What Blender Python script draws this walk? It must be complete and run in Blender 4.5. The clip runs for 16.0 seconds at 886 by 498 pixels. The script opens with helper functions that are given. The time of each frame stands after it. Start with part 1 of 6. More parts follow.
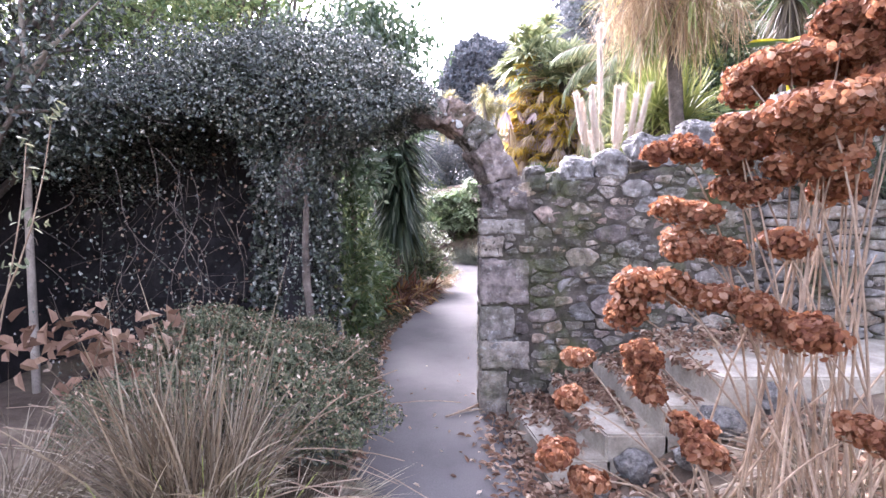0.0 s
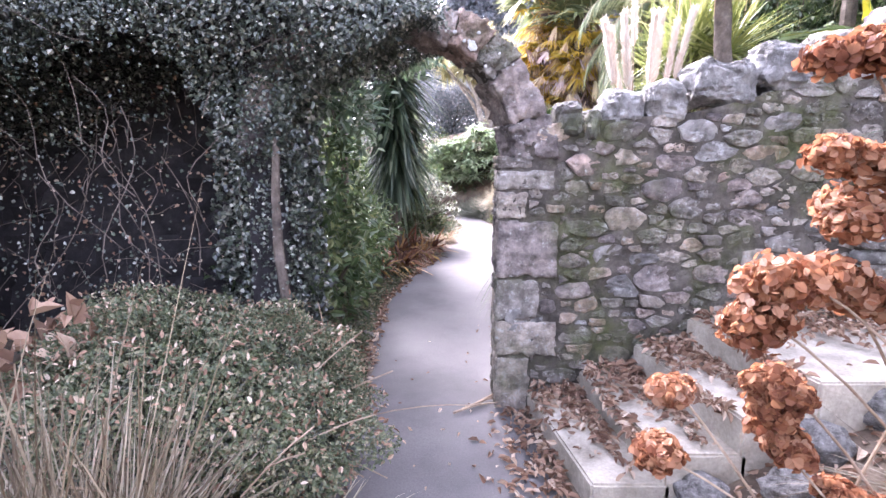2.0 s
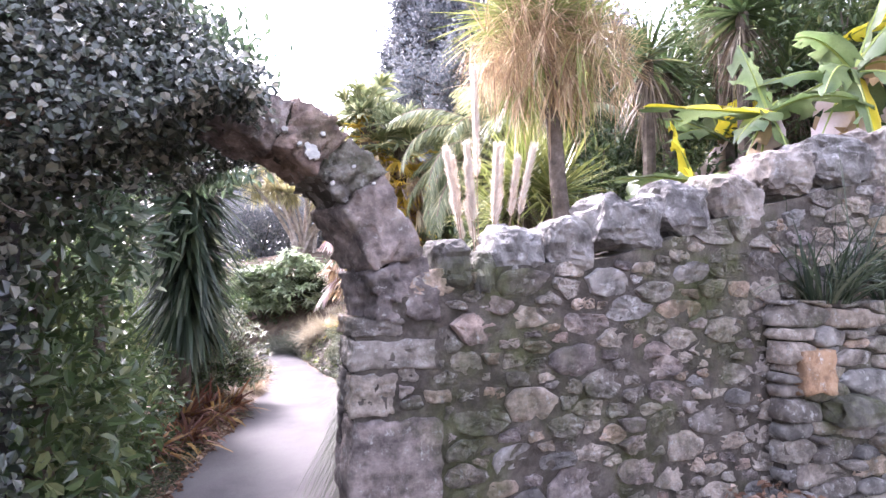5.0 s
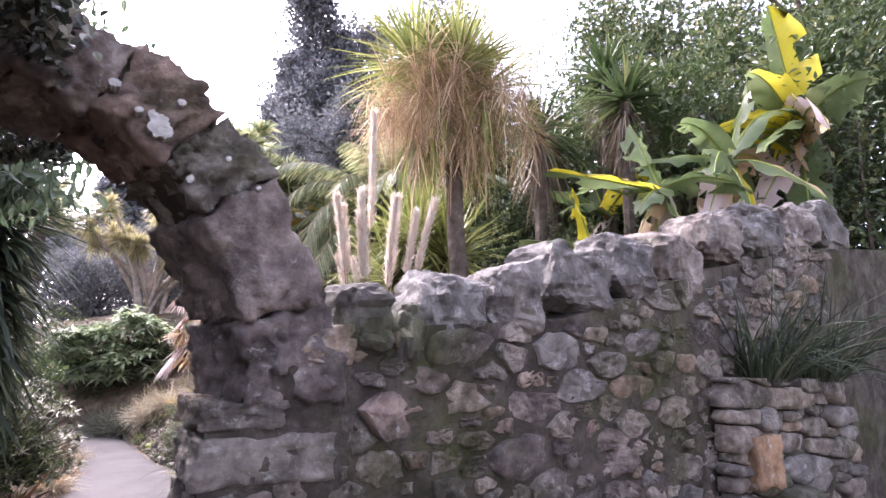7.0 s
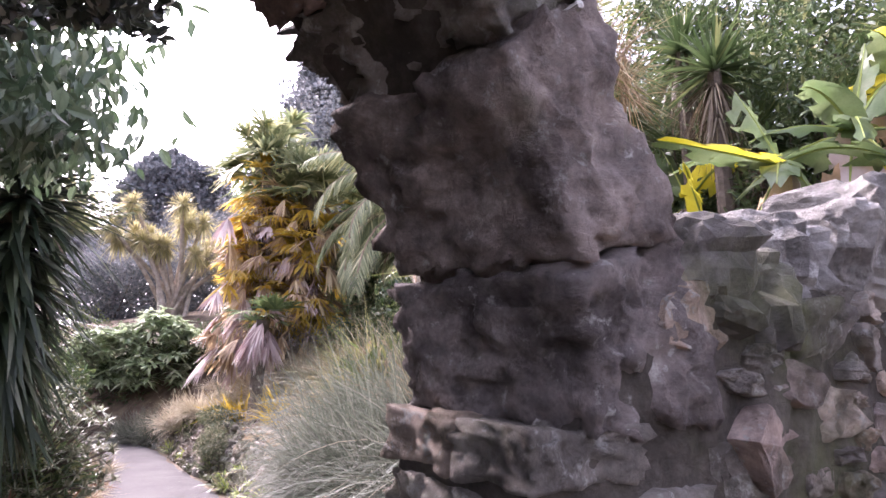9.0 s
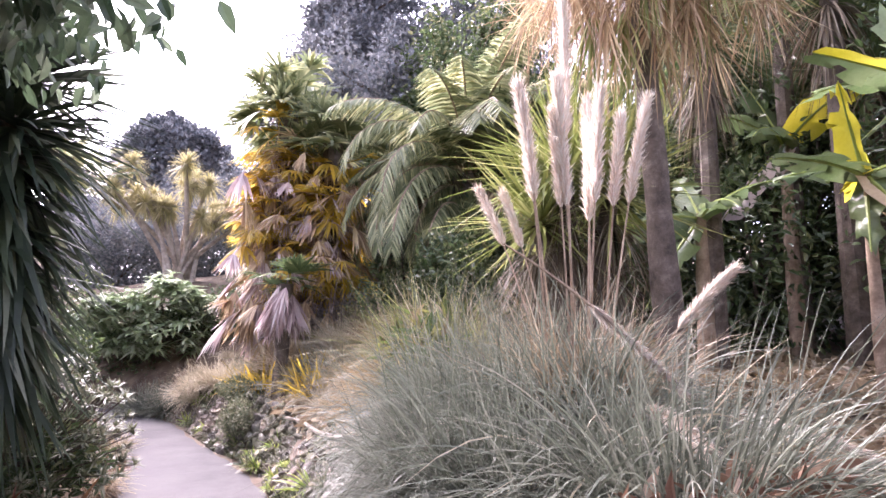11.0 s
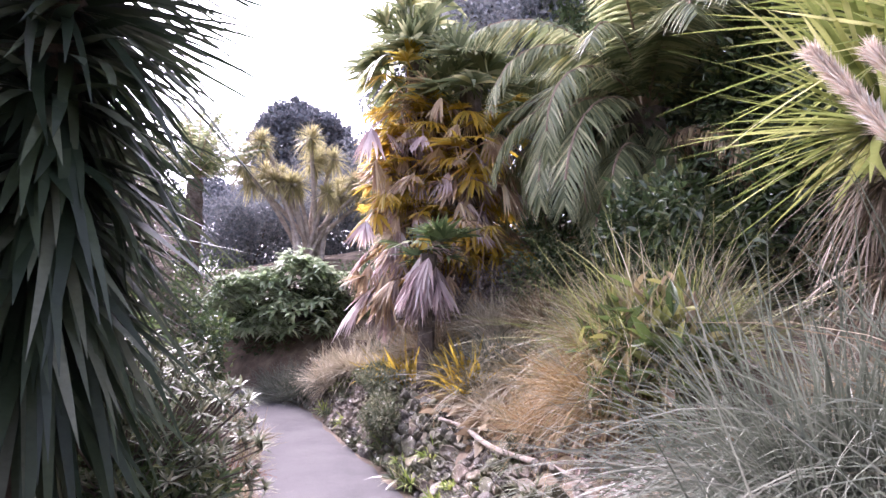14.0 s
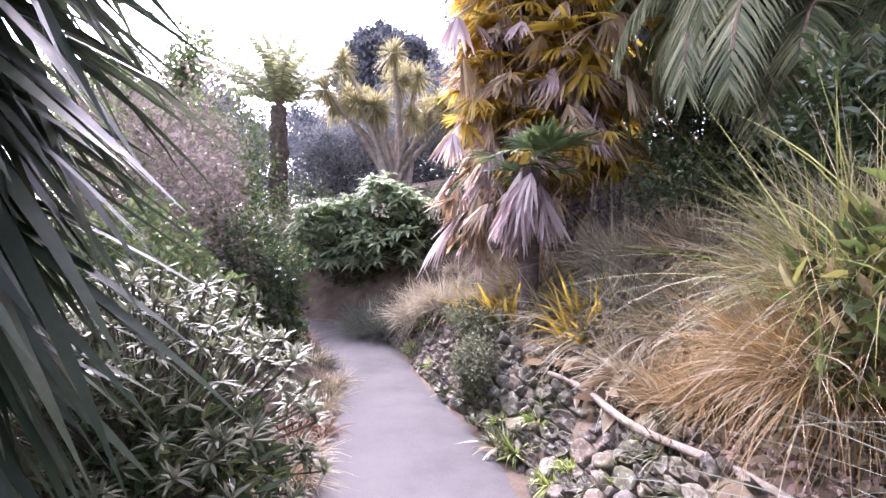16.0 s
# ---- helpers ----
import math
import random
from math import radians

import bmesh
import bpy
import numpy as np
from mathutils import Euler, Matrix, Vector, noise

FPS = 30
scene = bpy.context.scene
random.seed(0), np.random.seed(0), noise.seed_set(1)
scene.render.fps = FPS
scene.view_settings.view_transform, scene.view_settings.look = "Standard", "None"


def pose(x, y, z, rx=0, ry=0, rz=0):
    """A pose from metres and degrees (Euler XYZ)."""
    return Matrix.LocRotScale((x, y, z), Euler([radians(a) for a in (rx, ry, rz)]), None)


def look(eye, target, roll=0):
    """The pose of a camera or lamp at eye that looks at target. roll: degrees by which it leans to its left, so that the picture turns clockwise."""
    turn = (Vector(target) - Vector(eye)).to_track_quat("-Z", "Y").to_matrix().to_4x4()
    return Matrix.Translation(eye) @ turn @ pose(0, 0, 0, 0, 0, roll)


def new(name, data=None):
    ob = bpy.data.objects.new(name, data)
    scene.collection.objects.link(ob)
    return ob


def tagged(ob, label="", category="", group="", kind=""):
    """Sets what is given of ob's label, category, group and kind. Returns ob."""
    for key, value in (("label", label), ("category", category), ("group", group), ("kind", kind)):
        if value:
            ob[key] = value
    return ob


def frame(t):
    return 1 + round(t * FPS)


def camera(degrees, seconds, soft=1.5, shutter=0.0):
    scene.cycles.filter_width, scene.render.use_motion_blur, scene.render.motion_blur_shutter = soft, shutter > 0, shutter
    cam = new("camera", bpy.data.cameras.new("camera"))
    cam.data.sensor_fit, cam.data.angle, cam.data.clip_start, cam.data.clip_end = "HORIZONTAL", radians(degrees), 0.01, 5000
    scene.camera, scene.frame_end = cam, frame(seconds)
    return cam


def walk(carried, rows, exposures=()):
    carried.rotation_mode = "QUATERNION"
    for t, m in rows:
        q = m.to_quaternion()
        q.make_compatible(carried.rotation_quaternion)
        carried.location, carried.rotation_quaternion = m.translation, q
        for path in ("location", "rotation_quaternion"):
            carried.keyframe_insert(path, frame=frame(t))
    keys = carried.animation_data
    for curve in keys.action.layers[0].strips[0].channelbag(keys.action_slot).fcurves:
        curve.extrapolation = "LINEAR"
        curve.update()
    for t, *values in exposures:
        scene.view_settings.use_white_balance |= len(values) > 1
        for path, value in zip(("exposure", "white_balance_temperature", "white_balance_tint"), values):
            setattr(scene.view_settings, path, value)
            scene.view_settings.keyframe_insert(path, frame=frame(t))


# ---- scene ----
cam = camera(80.6, 16.0)
METRES, EYE, TILT, LEAN, TURN = 7.6, 1.5, -4.0, 0.0, 0.0
ROWS = [
    (0.0, 0.0, 0.0, 0.0, 0.0, 0.0, 0.0),
    (0.5, -0.0068, 0.0238, -0.0009, 0.4, -1.15, 0.0),
    (1.0, -0.0146, 0.05, -0.0005, 0.16, -3.42, 0.03),
    (1.5, -0.0098, 0.0816, -0.0004, 0.02, -5.3, -0.34),
    (2.0, -0.0061, 0.1077, 0.007, 0.01, -5.4, -0.06),
    (2.5, -0.0145, 0.1423, 0.0151, -0.32, -5.42, 0.36),
    (3.0, -0.0168, 0.1657, 0.0219, -0.32, -3.67, 0.23),
    (3.5, -0.0083, 0.1955, 0.0277, -1.36, -0.83, 0.24),
    (4.0, -0.0049, 0.2204, 0.0334, -5.5, 1.3, 0.23),
    (4.5, -0.0108, 0.2446, 0.0405, -13.12, 4.19, 0.73),
    (5.0, -0.0115, 0.2616, 0.0402, -20.34, 7.69, 0.97),
    (7.5, 0.006, 0.3775, 0.0452, -35.11, 15.66, 0.65),
    (8.0, -0.0063, 0.4074, 0.0465, -33.68, 15.71, 0.72),
    (8.5, -0.0145, 0.4347, 0.0464, -33.4, 15.71, 0.6),
    (9.0, -0.0139, 0.4696, 0.0458, -33.41, 15.74, 0.62),
    (9.5, -0.0184, 0.4996, 0.0463, -33.25, 15.25, 0.58),
    (10.0, -0.0265, 0.5322, 0.0478, -33.33, 14.35, 0.72),
    (12.5, -0.0146, 0.7039, 0.0629, -33.62, 10.29, 0.27),
    (13.0, -0.0126, 0.7382, 0.0643, -33.17, 10.28, 0.39),
    (13.5, -0.0116, 0.787, 0.0717, -27.98, 10.18, 0.58),
    (14.0, 0.0031, 0.8219, 0.0685, -21.1, 9.94, 0.02),
    (14.5, 0.014, 0.8603, 0.0679, -14.65, 9.28, -0.05),
    (15.0, 0.0153, 0.9034, 0.0695, -12.59, 6.23, -0.24),
    (15.5, 0.0249, 0.9379, 0.0667, -11.99, 3.48, -0.25),
    (16.0, 0.0401, 0.9681, 0.0727, -11.13, 2.41, -0.24),
]
walk(cam, [(t, pose(0, 0, EYE, TILT, LEAN, TURN) @ pose(METRES * x, METRES * y, METRES * z, 90 + pitch, roll, yaw)) for t, x, y, z, yaw, pitch, roll in ROWS],
     [(0.0, 3.2, 5700, 30), (1.5, 3.5, 5700, 30), (3.0, 3.72, 5720, 30), (3.5, 3.68, 5750, 30), (4.5, 3.45, 5800, 31), (5.0, 3.25, 5800, 31), (7.5, 2.4, 6000, 34), (8.2, 2.6, 6000, 35), (9.5, 2.65, 6050, 36), (10.2, 2.75, 6050, 36), (12.5, 2.38, 5750, 37), (13.2, 2.32, 5750, 37), (14.5, 2.52, 5750, 38), (16.0, 2.55, 5700, 37)])

# ---- world, sun, exposure ----
world = bpy.data.worlds.new("world")
scene.world = world
world.use_nodes = True
wn, wl = world.node_tree.nodes, world.node_tree.links
wn.clear()
sky = wn.new("ShaderNodeTexSky")
sky.sky_type, sky.sun_disc = "NISHITA", False
sky.sun_elevation, sky.sun_rotation = radians(42), radians(-14)
sky.air_density, sky.dust_density = 1.0, 4.0
pale = wn.new("ShaderNodeHueSaturation")
pale.inputs["Saturation"].default_value = 0.35
bg = wn.new("ShaderNodeBackground")
bg.inputs["Strength"].default_value = 0.15
wout = wn.new("ShaderNodeOutputWorld")
wl.new(sky.outputs[0], pale.inputs["Color"])
wl.new(pale.outputs[0], bg.inputs["Color"])
wl.new(bg.outputs[0], wout.inputs["Surface"])
sun_data = bpy.data.lights.new("sun", "SUN")
sun_data.energy, sun_data.angle, sun_data.color = 2.0, radians(16), (1.0, 0.93, 0.82)
sun = new("sun", sun_data)
sun.matrix_world = look((-4, 16, 15), (0, 0, 0))


# ---- materials ----
def nodes_of(name):
    m = bpy.data.materials.new(name)
    m.use_nodes = True
    nt = m.node_tree
    nt.nodes.clear()
    return m, nt.nodes, nt.links


def ramp(nd, stops):
    r = nd.new("ShaderNodeValToRGB")
    e = r.color_ramp.elements
    while len(e) < len(stops):
        e.new(0.5)
    for k, (p, c) in zip(e, stops):
        k.position, k.color = p, (*c, 1)
    return r


def tex_noise(nd, ln, scale, detail=5, rough=0.6, coord="Object"):
    tc = nd.new("ShaderNodeTexCoord")
    n = nd.new("ShaderNodeTexNoise")
    n.inputs["Scale"].default_value, n.inputs["Detail"].default_value, n.inputs["Roughness"].default_value = scale, detail, rough
    ln.new(tc.outputs[coord], n.inputs["Vector"])
    return n


def mix(nd, ln, fac, a, b, mode="MIX"):
    m = nd.new("ShaderNodeMix")
    m.data_type, m.blend_type = "RGBA", mode
    for sock, v in ((m.inputs[0], fac), (m.inputs[6], a), (m.inputs[7], b)):
        if isinstance(v, (int, float)):
            sock.default_value = v
        elif isinstance(v, tuple):
            sock.default_value = (*v, 1)
        else:
            ln.new(v, sock)
    return m.outputs[2]


def mat_leaf(name, stops, rough=0.5, trans=0.25, patch=0.5, spec=0.4, scale=1.2):
    """Foliage: colour differs leaf by leaf and in broad patches; some light passes through."""
    m, nd, ln = nodes_of(name)
    geo = nd.new("ShaderNodeNewGeometry")
    n = tex_noise(nd, ln, scale, 3)
    add = nd.new("ShaderNodeMath")
    add.operation = "MULTIPLY_ADD"
    ln.new(n.outputs["Fac"], add.inputs[0])
    add.inputs[1].default_value = patch * 1.6
    sub = nd.new("ShaderNodeMath")
    sub.operation = "MULTIPLY_ADD"
    ln.new(geo.outputs["Random Per Island"], sub.inputs[0])
    sub.inputs[1].default_value, sub.inputs[2].default_value = 1.15 - patch, -0.25 * patch
    ln.new(sub.outputs[0], add.inputs[2])
    r = ramp(nd, stops)
    ln.new(add.outputs[0], r.inputs[0])
    fine = tex_noise(nd, ln, 45, 3)
    col = mix(nd, ln, 0.35, r.outputs[0], fine.outputs["Fac"], "SOFT_LIGHT")
    p = nd.new("ShaderNodeBsdfPrincipled")
    ln.new(col, p.inputs["Base Color"])
    p.inputs["Roughness"].default_value = rough
    p.inputs["Specular IOR Level"].default_value = spec
    t = nd.new("ShaderNodeBsdfTranslucent")
    ln.new(col, t.inputs["Color"])
    ms = nd.new("ShaderNodeMixShader")
    ms.inputs[0].default_value = trans
    ln.new(p.outputs[0], ms.inputs[1])
    ln.new(t.outputs[0], ms.inputs[2])
    out = nd.new("ShaderNodeOutputMaterial")
    ln.new(ms.outputs[0], out.inputs["Surface"])
    return m


def mat_rock(name, stops, lichen=(0.55, 0.54, 0.5), lichen_at=0.62, moss=(0.092, 0.108, 0.036), moss_at=0.62, bump=0.5, scale=9.0, coord="Object", vary=0.5, stain=0.7):
    m, nd, ln = nodes_of(name)
    n = tex_noise(nd, ln, scale, 8, 0.65, coord)
    r = ramp(nd, stops)
    ln.new(n.outputs["Fac"], r.inputs[0])
    info = nd.new("ShaderNodeObjectInfo")
    tint = ramp(nd, [(0.0, (0.45, 0.43, 0.42)), (0.35, (0.8, 0.78, 0.75)), (0.7, (1.05, 0.98, 0.9)), (0.9, (1.25, 1.0, 0.82)), (1.0, (1.5, 1.42, 1.32))])
    ln.new(info.outputs["Random"], tint.inputs[0])
    col = mix(nd, ln, vary, r.outputs[0], tint.outputs[0], "MULTIPLY")
    l = tex_noise(nd, ln, scale * 2.3, 6, 0.7, coord)
    lr = ramp(nd, [(lichen_at - 0.04, (0, 0, 0)), (lichen_at + 0.05, (1, 1, 1))])
    ln.new(l.outputs["Fac"], lr.inputs[0])
    col = mix(nd, ln, lr.outputs[0], col, lichen)
    g = tex_noise(nd, ln, 1.7, 6, 0.7, coord)
    gr = ramp(nd, [(moss_at - 0.08, (0, 0, 0)), (moss_at + 0.1, (0.8, 0.8, 0.8))])
    ln.new(g.outputs["Fac"], gr.inputs[0])
    col = mix(nd, ln, gr.outputs[0], col, moss)
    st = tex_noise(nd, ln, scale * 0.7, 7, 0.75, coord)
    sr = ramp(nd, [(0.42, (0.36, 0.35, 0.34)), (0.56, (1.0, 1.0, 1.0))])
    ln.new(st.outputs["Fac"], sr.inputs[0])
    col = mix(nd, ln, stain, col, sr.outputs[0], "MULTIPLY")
    b = nd.new("ShaderNodeBump")
    b.inputs["Strength"].default_value, b.inputs["Distance"].default_value = bump, 0.03
    bn = tex_noise(nd, ln, scale * 3, 10, 0.75, coord)
    ln.new(bn.outputs["Fac"], b.inputs["Height"])
    p = nd.new("ShaderNodeBsdfPrincipled")
    ln.new(col, p.inputs["Base Color"])
    ln.new(b.outputs[0], p.inputs["Normal"])
    p.inputs["Roughness"].default_value, p.inputs["Specular IOR Level"].default_value = 0.9, 0.25
    out = nd.new("ShaderNodeOutputMaterial")
    ln.new(p.outputs[0], out.inputs["Surface"])
    return m


def mat_rough(name, stops, scale=6.0, rough=0.9, bump=0.4, spec=0.3, detail_scale=60.0):
    m, nd, ln = nodes_of(name)
    n = tex_noise(nd, ln, scale, 8, 0.65)
    f = tex_noise(nd, ln, detail_scale, 5, 0.7)
    r = ramp(nd, stops)
    ln.new(n.outputs["Fac"], r.inputs[0])
    col = mix(nd, ln, 0.45, r.outputs[0], f.outputs["Fac"], "OVERLAY")
    b = nd.new("ShaderNodeBump")
    b.inputs["Strength"].default_value, b.inputs["Distance"].default_value = bump, 0.01
    ln.new(f.outputs["Fac"], b.inputs["Height"])
    p = nd.new("ShaderNodeBsdfPrincipled")
    ln.new(col, p.inputs["Base Color"])
    ln.new(b.outputs[0], p.inputs["Normal"])
    p.inputs["Roughness"].default_value, p.inputs["Specular IOR Level"].default_value = rough, spec
    out = nd.new("ShaderNodeOutputMaterial")
    ln.new(p.outputs[0], out.inputs["Surface"])
    return m


M_SOIL = mat_rough("leaf_mould", [(0.3, (0.054, 0.041, 0.0302)), (0.5, (0.13, 0.0972, 0.0702)), (0.7, (0.216, 0.173, 0.119))], 3.0, 0.95, 0.9)
M_PATH = mat_rough("worn_concrete", [(0.3, (0.081, 0.0772, 0.0772)), (0.5, (0.112, 0.106, 0.105)), (0.72, (0.136, 0.13, 0.126))], 1.3, 0.95, 0.25, 0.12, 90)
M_STEP = mat_rough("cast_concrete", [(0.3, (0.216, 0.189, 0.148)), (0.55, (0.433, 0.389, 0.316)), (0.75, (0.562, 0.514, 0.434))], 4.0, 0.85, 0.4)
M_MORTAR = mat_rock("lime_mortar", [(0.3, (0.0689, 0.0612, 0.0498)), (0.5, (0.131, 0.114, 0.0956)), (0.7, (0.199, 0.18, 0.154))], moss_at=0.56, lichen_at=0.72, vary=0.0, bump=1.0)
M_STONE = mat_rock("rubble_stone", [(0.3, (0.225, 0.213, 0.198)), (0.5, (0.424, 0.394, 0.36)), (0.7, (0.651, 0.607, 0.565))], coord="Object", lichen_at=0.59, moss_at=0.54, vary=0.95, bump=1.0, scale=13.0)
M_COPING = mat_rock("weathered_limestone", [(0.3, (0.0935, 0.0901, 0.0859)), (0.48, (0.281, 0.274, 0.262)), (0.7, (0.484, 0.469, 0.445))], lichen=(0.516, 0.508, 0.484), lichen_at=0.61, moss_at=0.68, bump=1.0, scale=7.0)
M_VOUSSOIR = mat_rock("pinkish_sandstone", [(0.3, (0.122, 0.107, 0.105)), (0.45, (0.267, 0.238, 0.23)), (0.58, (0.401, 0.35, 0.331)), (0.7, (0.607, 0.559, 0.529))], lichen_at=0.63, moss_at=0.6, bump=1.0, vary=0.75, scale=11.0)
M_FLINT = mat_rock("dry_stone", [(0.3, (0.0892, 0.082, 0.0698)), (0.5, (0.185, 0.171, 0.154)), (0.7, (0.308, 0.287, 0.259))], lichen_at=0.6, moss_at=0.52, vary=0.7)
M_BARK = mat_rough("bark", [(0.3, (0.05, 0.04, 0.033)), (0.55, (0.13, 0.105, 0.085)), (0.75, (0.24, 0.2, 0.17))], 9.0, 0.95, 1.0)
M_PALE_BARK = mat_rough("pale_bark", [(0.3, (0.2, 0.17, 0.14)), (0.55, (0.36, 0.31, 0.26)), (0.75, (0.5, 0.45, 0.39))], 6.0, 0.9, 0.8)
M_TWIG = mat_rough("dry_stem", [(0.3, (0.16, 0.11, 0.075)), (0.55, (0.32, 0.24, 0.17)), (0.75, (0.46, 0.37, 0.28))], 8.0, 0.8, 0.4)
M_DARKTREE = mat_leaf("dark_tree_leaf", [(0.0, (0.032, 0.056, 0.0224)), (0.5, (0.08, 0.12, 0.048)), (0.85, (0.16, 0.2, 0.088)), (1.0, (0.416, 0.384, 0.208))], 0.45, 0.25, 0.4)
# Near-black colour stands in for the deep shade under the ivy.
M_RECESS_SHADE = mat_rough("shade_darkened_stone", [(0.3, (0.0106, 0.00925, 0.0106)), (0.55, (0.0238, 0.0211, 0.0225)), (0.75, (0.0461, 0.0398, 0.0398))], 5.0, 0.95, 0.6)
# Olive of the far cordyline heads, lightened in colour for distance haze.
M_OLIVE = mat_leaf("hazed_olive_head_leaf", [(0.0, (0.2, 0.19, 0.08)), (0.5, (0.38, 0.35, 0.17)), (1.0, (0.58, 0.52, 0.3))], 0.5, 0.4, 0.4)
M_OVER = mat_leaf("hanging_leaf", [(0.0, (0.036, 0.066, 0.036)), (0.5, (0.085, 0.13, 0.068)), (0.85, (0.16, 0.21, 0.125)), (1.0, (0.33, 0.37, 0.29))], 0.28, 0.35, 0.35, 0.6)
M_PALEGRASS = mat_leaf("pale_fine_grass", [(0.0, (0.22, 0.19, 0.12)), (0.5, (0.42, 0.37, 0.26)), (1.0, (0.62, 0.56, 0.43))], 0.6, 0.35, 0.5)
M_MAUVE = mat_leaf("mauve_brown_leaf", [(0.0, (0.09, 0.08, 0.07)), (0.5, (0.19, 0.16, 0.14)), (1.0, (0.34, 0.29, 0.25))], 0.6, 0.3, 0.5)
M_OLDSTRAW = mat_leaf("weathered_straw", [(0.0, (0.0398, 0.0279, 0.0166)), (0.45, (0.106, 0.0796, 0.0497)), (0.8, (0.199, 0.162, 0.11)), (1.0, (0.332, 0.292, 0.225))], 0.6, 0.3, 0.35)
M_FATSIA = mat_leaf("pale_hand_leaf", [(0.0, (0.135, 0.189, 0.0945)), (0.5, (0.338, 0.419, 0.23)), (1.0, (0.648, 0.716, 0.513))], 0.35, 0.5, 0.35)
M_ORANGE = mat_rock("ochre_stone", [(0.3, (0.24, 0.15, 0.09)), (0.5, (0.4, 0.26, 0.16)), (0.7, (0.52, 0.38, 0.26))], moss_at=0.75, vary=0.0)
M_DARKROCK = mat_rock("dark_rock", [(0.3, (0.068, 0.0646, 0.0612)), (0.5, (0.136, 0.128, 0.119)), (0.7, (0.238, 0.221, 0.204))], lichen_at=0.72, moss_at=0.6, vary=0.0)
M_LICHEN = mat_rough("white_lichen", [(0.3, (0.375, 0.375, 0.345)), (0.6, (0.51, 0.51, 0.48)), (0.8, (0.585, 0.585, 0.555))], 40.0, 0.95, 0.6)
# Palest stop paints sparkling highlights onto a few scattered leaves.
M_IVY = mat_leaf("ivy_leaf_with_glints", [(0.0, (0.014, 0.0185, 0.0151)), (0.5, (0.0347, 0.047, 0.0325)), (0.86, (0.0896, 0.106, 0.0739)), (1.0, (0.358, 0.358, 0.302))], 0.28, 0.12, 0.25, 0.65)
M_GINGER = mat_leaf("ginger_leaf", [(0.0, (0.0979, 0.0551, 0.0306)), (0.3, (0.0612, 0.0979, 0.0306)), (0.6, (0.147, 0.196, 0.0551)), (0.85, (0.294, 0.282, 0.0857)), (1.0, (0.337, 0.257, 0.171))], 0.4, 0.35, 0.25)
M_MOUND = mat_leaf("cotoneaster_leaf", [(0.0, (0.0243, 0.0352, 0.0162)), (0.4, (0.0664, 0.0854, 0.0405)), (0.75, (0.121, 0.137, 0.0675)), (1.0, (0.29, 0.252, 0.162))], 0.4, 0.2, 0.4, 0.5)
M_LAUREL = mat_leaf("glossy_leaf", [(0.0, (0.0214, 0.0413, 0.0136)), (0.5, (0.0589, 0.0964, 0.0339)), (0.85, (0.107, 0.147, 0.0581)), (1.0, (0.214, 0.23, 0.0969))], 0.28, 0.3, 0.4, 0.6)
M_TREE = mat_leaf("tree_leaf", [(0.0, (0.045, 0.081, 0.0288)), (0.5, (0.126, 0.18, 0.072)), (0.85, (0.234, 0.288, 0.117)), (1.0, (0.432, 0.432, 0.198))], 0.5, 0.3, 0.45)
# Pale blue-grey leaf colour carries the distance haze.
M_FAR_HAZE = mat_leaf("hazed_far_leaf", [(0.0, (0.081, 0.0894, 0.1)), (0.5, (0.162, 0.178, 0.19)), (1.0, (0.304, 0.307, 0.312))], 0.7, 0.2, 0.5, 0.2, 0.5)
M_STRAP = mat_leaf("strap_leaf", [(0.0, (0.014, 0.0263, 0.0158)), (0.5, (0.0351, 0.0544, 0.0308)), (0.85, (0.0702, 0.0969, 0.0527)), (1.0, (0.166, 0.185, 0.123))], 0.45, 0.2, 0.3, 0.4)
M_CORDY = mat_leaf("cordyline_leaf", [(0.0, (0.09, 0.12, 0.03)), (0.5, (0.21, 0.25, 0.07)), (0.85, (0.34, 0.36, 0.12)), (1.0, (0.5, 0.5, 0.22))], 0.4, 0.4, 0.35)
M_SKIRT = mat_leaf("dead_strap_leaf", [(0.0, (0.17, 0.113, 0.0709)), (0.5, (0.426, 0.297, 0.184)), (0.85, (0.652, 0.51, 0.311)), (1.0, (0.85, 0.737, 0.51))], 0.65, 0.3, 0.35)
M_PALM = mat_leaf("palm_frond", [(0.0, (0.0769, 0.107, 0.0563)), (0.5, (0.216, 0.254, 0.127)), (0.85, (0.401, 0.416, 0.225)), (1.0, (0.737, 0.696, 0.393))], 0.5, 0.42, 0.4, 0.4)
M_GOLD = mat_leaf("yellowing_fan_leaf", [(0.0, (0.22, 0.19, 0.05)), (0.45, (0.5, 0.36, 0.05)), (0.8, (0.72, 0.5, 0.06)), (1.0, (0.8, 0.66, 0.25))], 0.5, 0.55, 0.4)
M_DEAD = mat_leaf("dead_leaf", [(0.0, (0.08, 0.045, 0.03)), (0.45, (0.22, 0.13, 0.085)), (0.8, (0.38, 0.26, 0.18)), (1.0, (0.55, 0.45, 0.35))], 0.7, 0.15, 0.3, 0.3)
M_PURPLE = mat_leaf("withered_fan_leaf", [(0.0, (0.265, 0.186, 0.186)), (0.5, (0.559, 0.435, 0.42)), (1.0, (0.85, 0.776, 0.745))], 0.7, 0.42, 0.3, 0.3)
M_BLUE = mat_leaf("grey_green_grass", [(0.0, (0.057, 0.0683, 0.0485)), (0.5, (0.137, 0.154, 0.114)), (0.85, (0.205, 0.223, 0.171)), (1.0, (0.285, 0.285, 0.229))], 0.5, 0.3, 0.45)
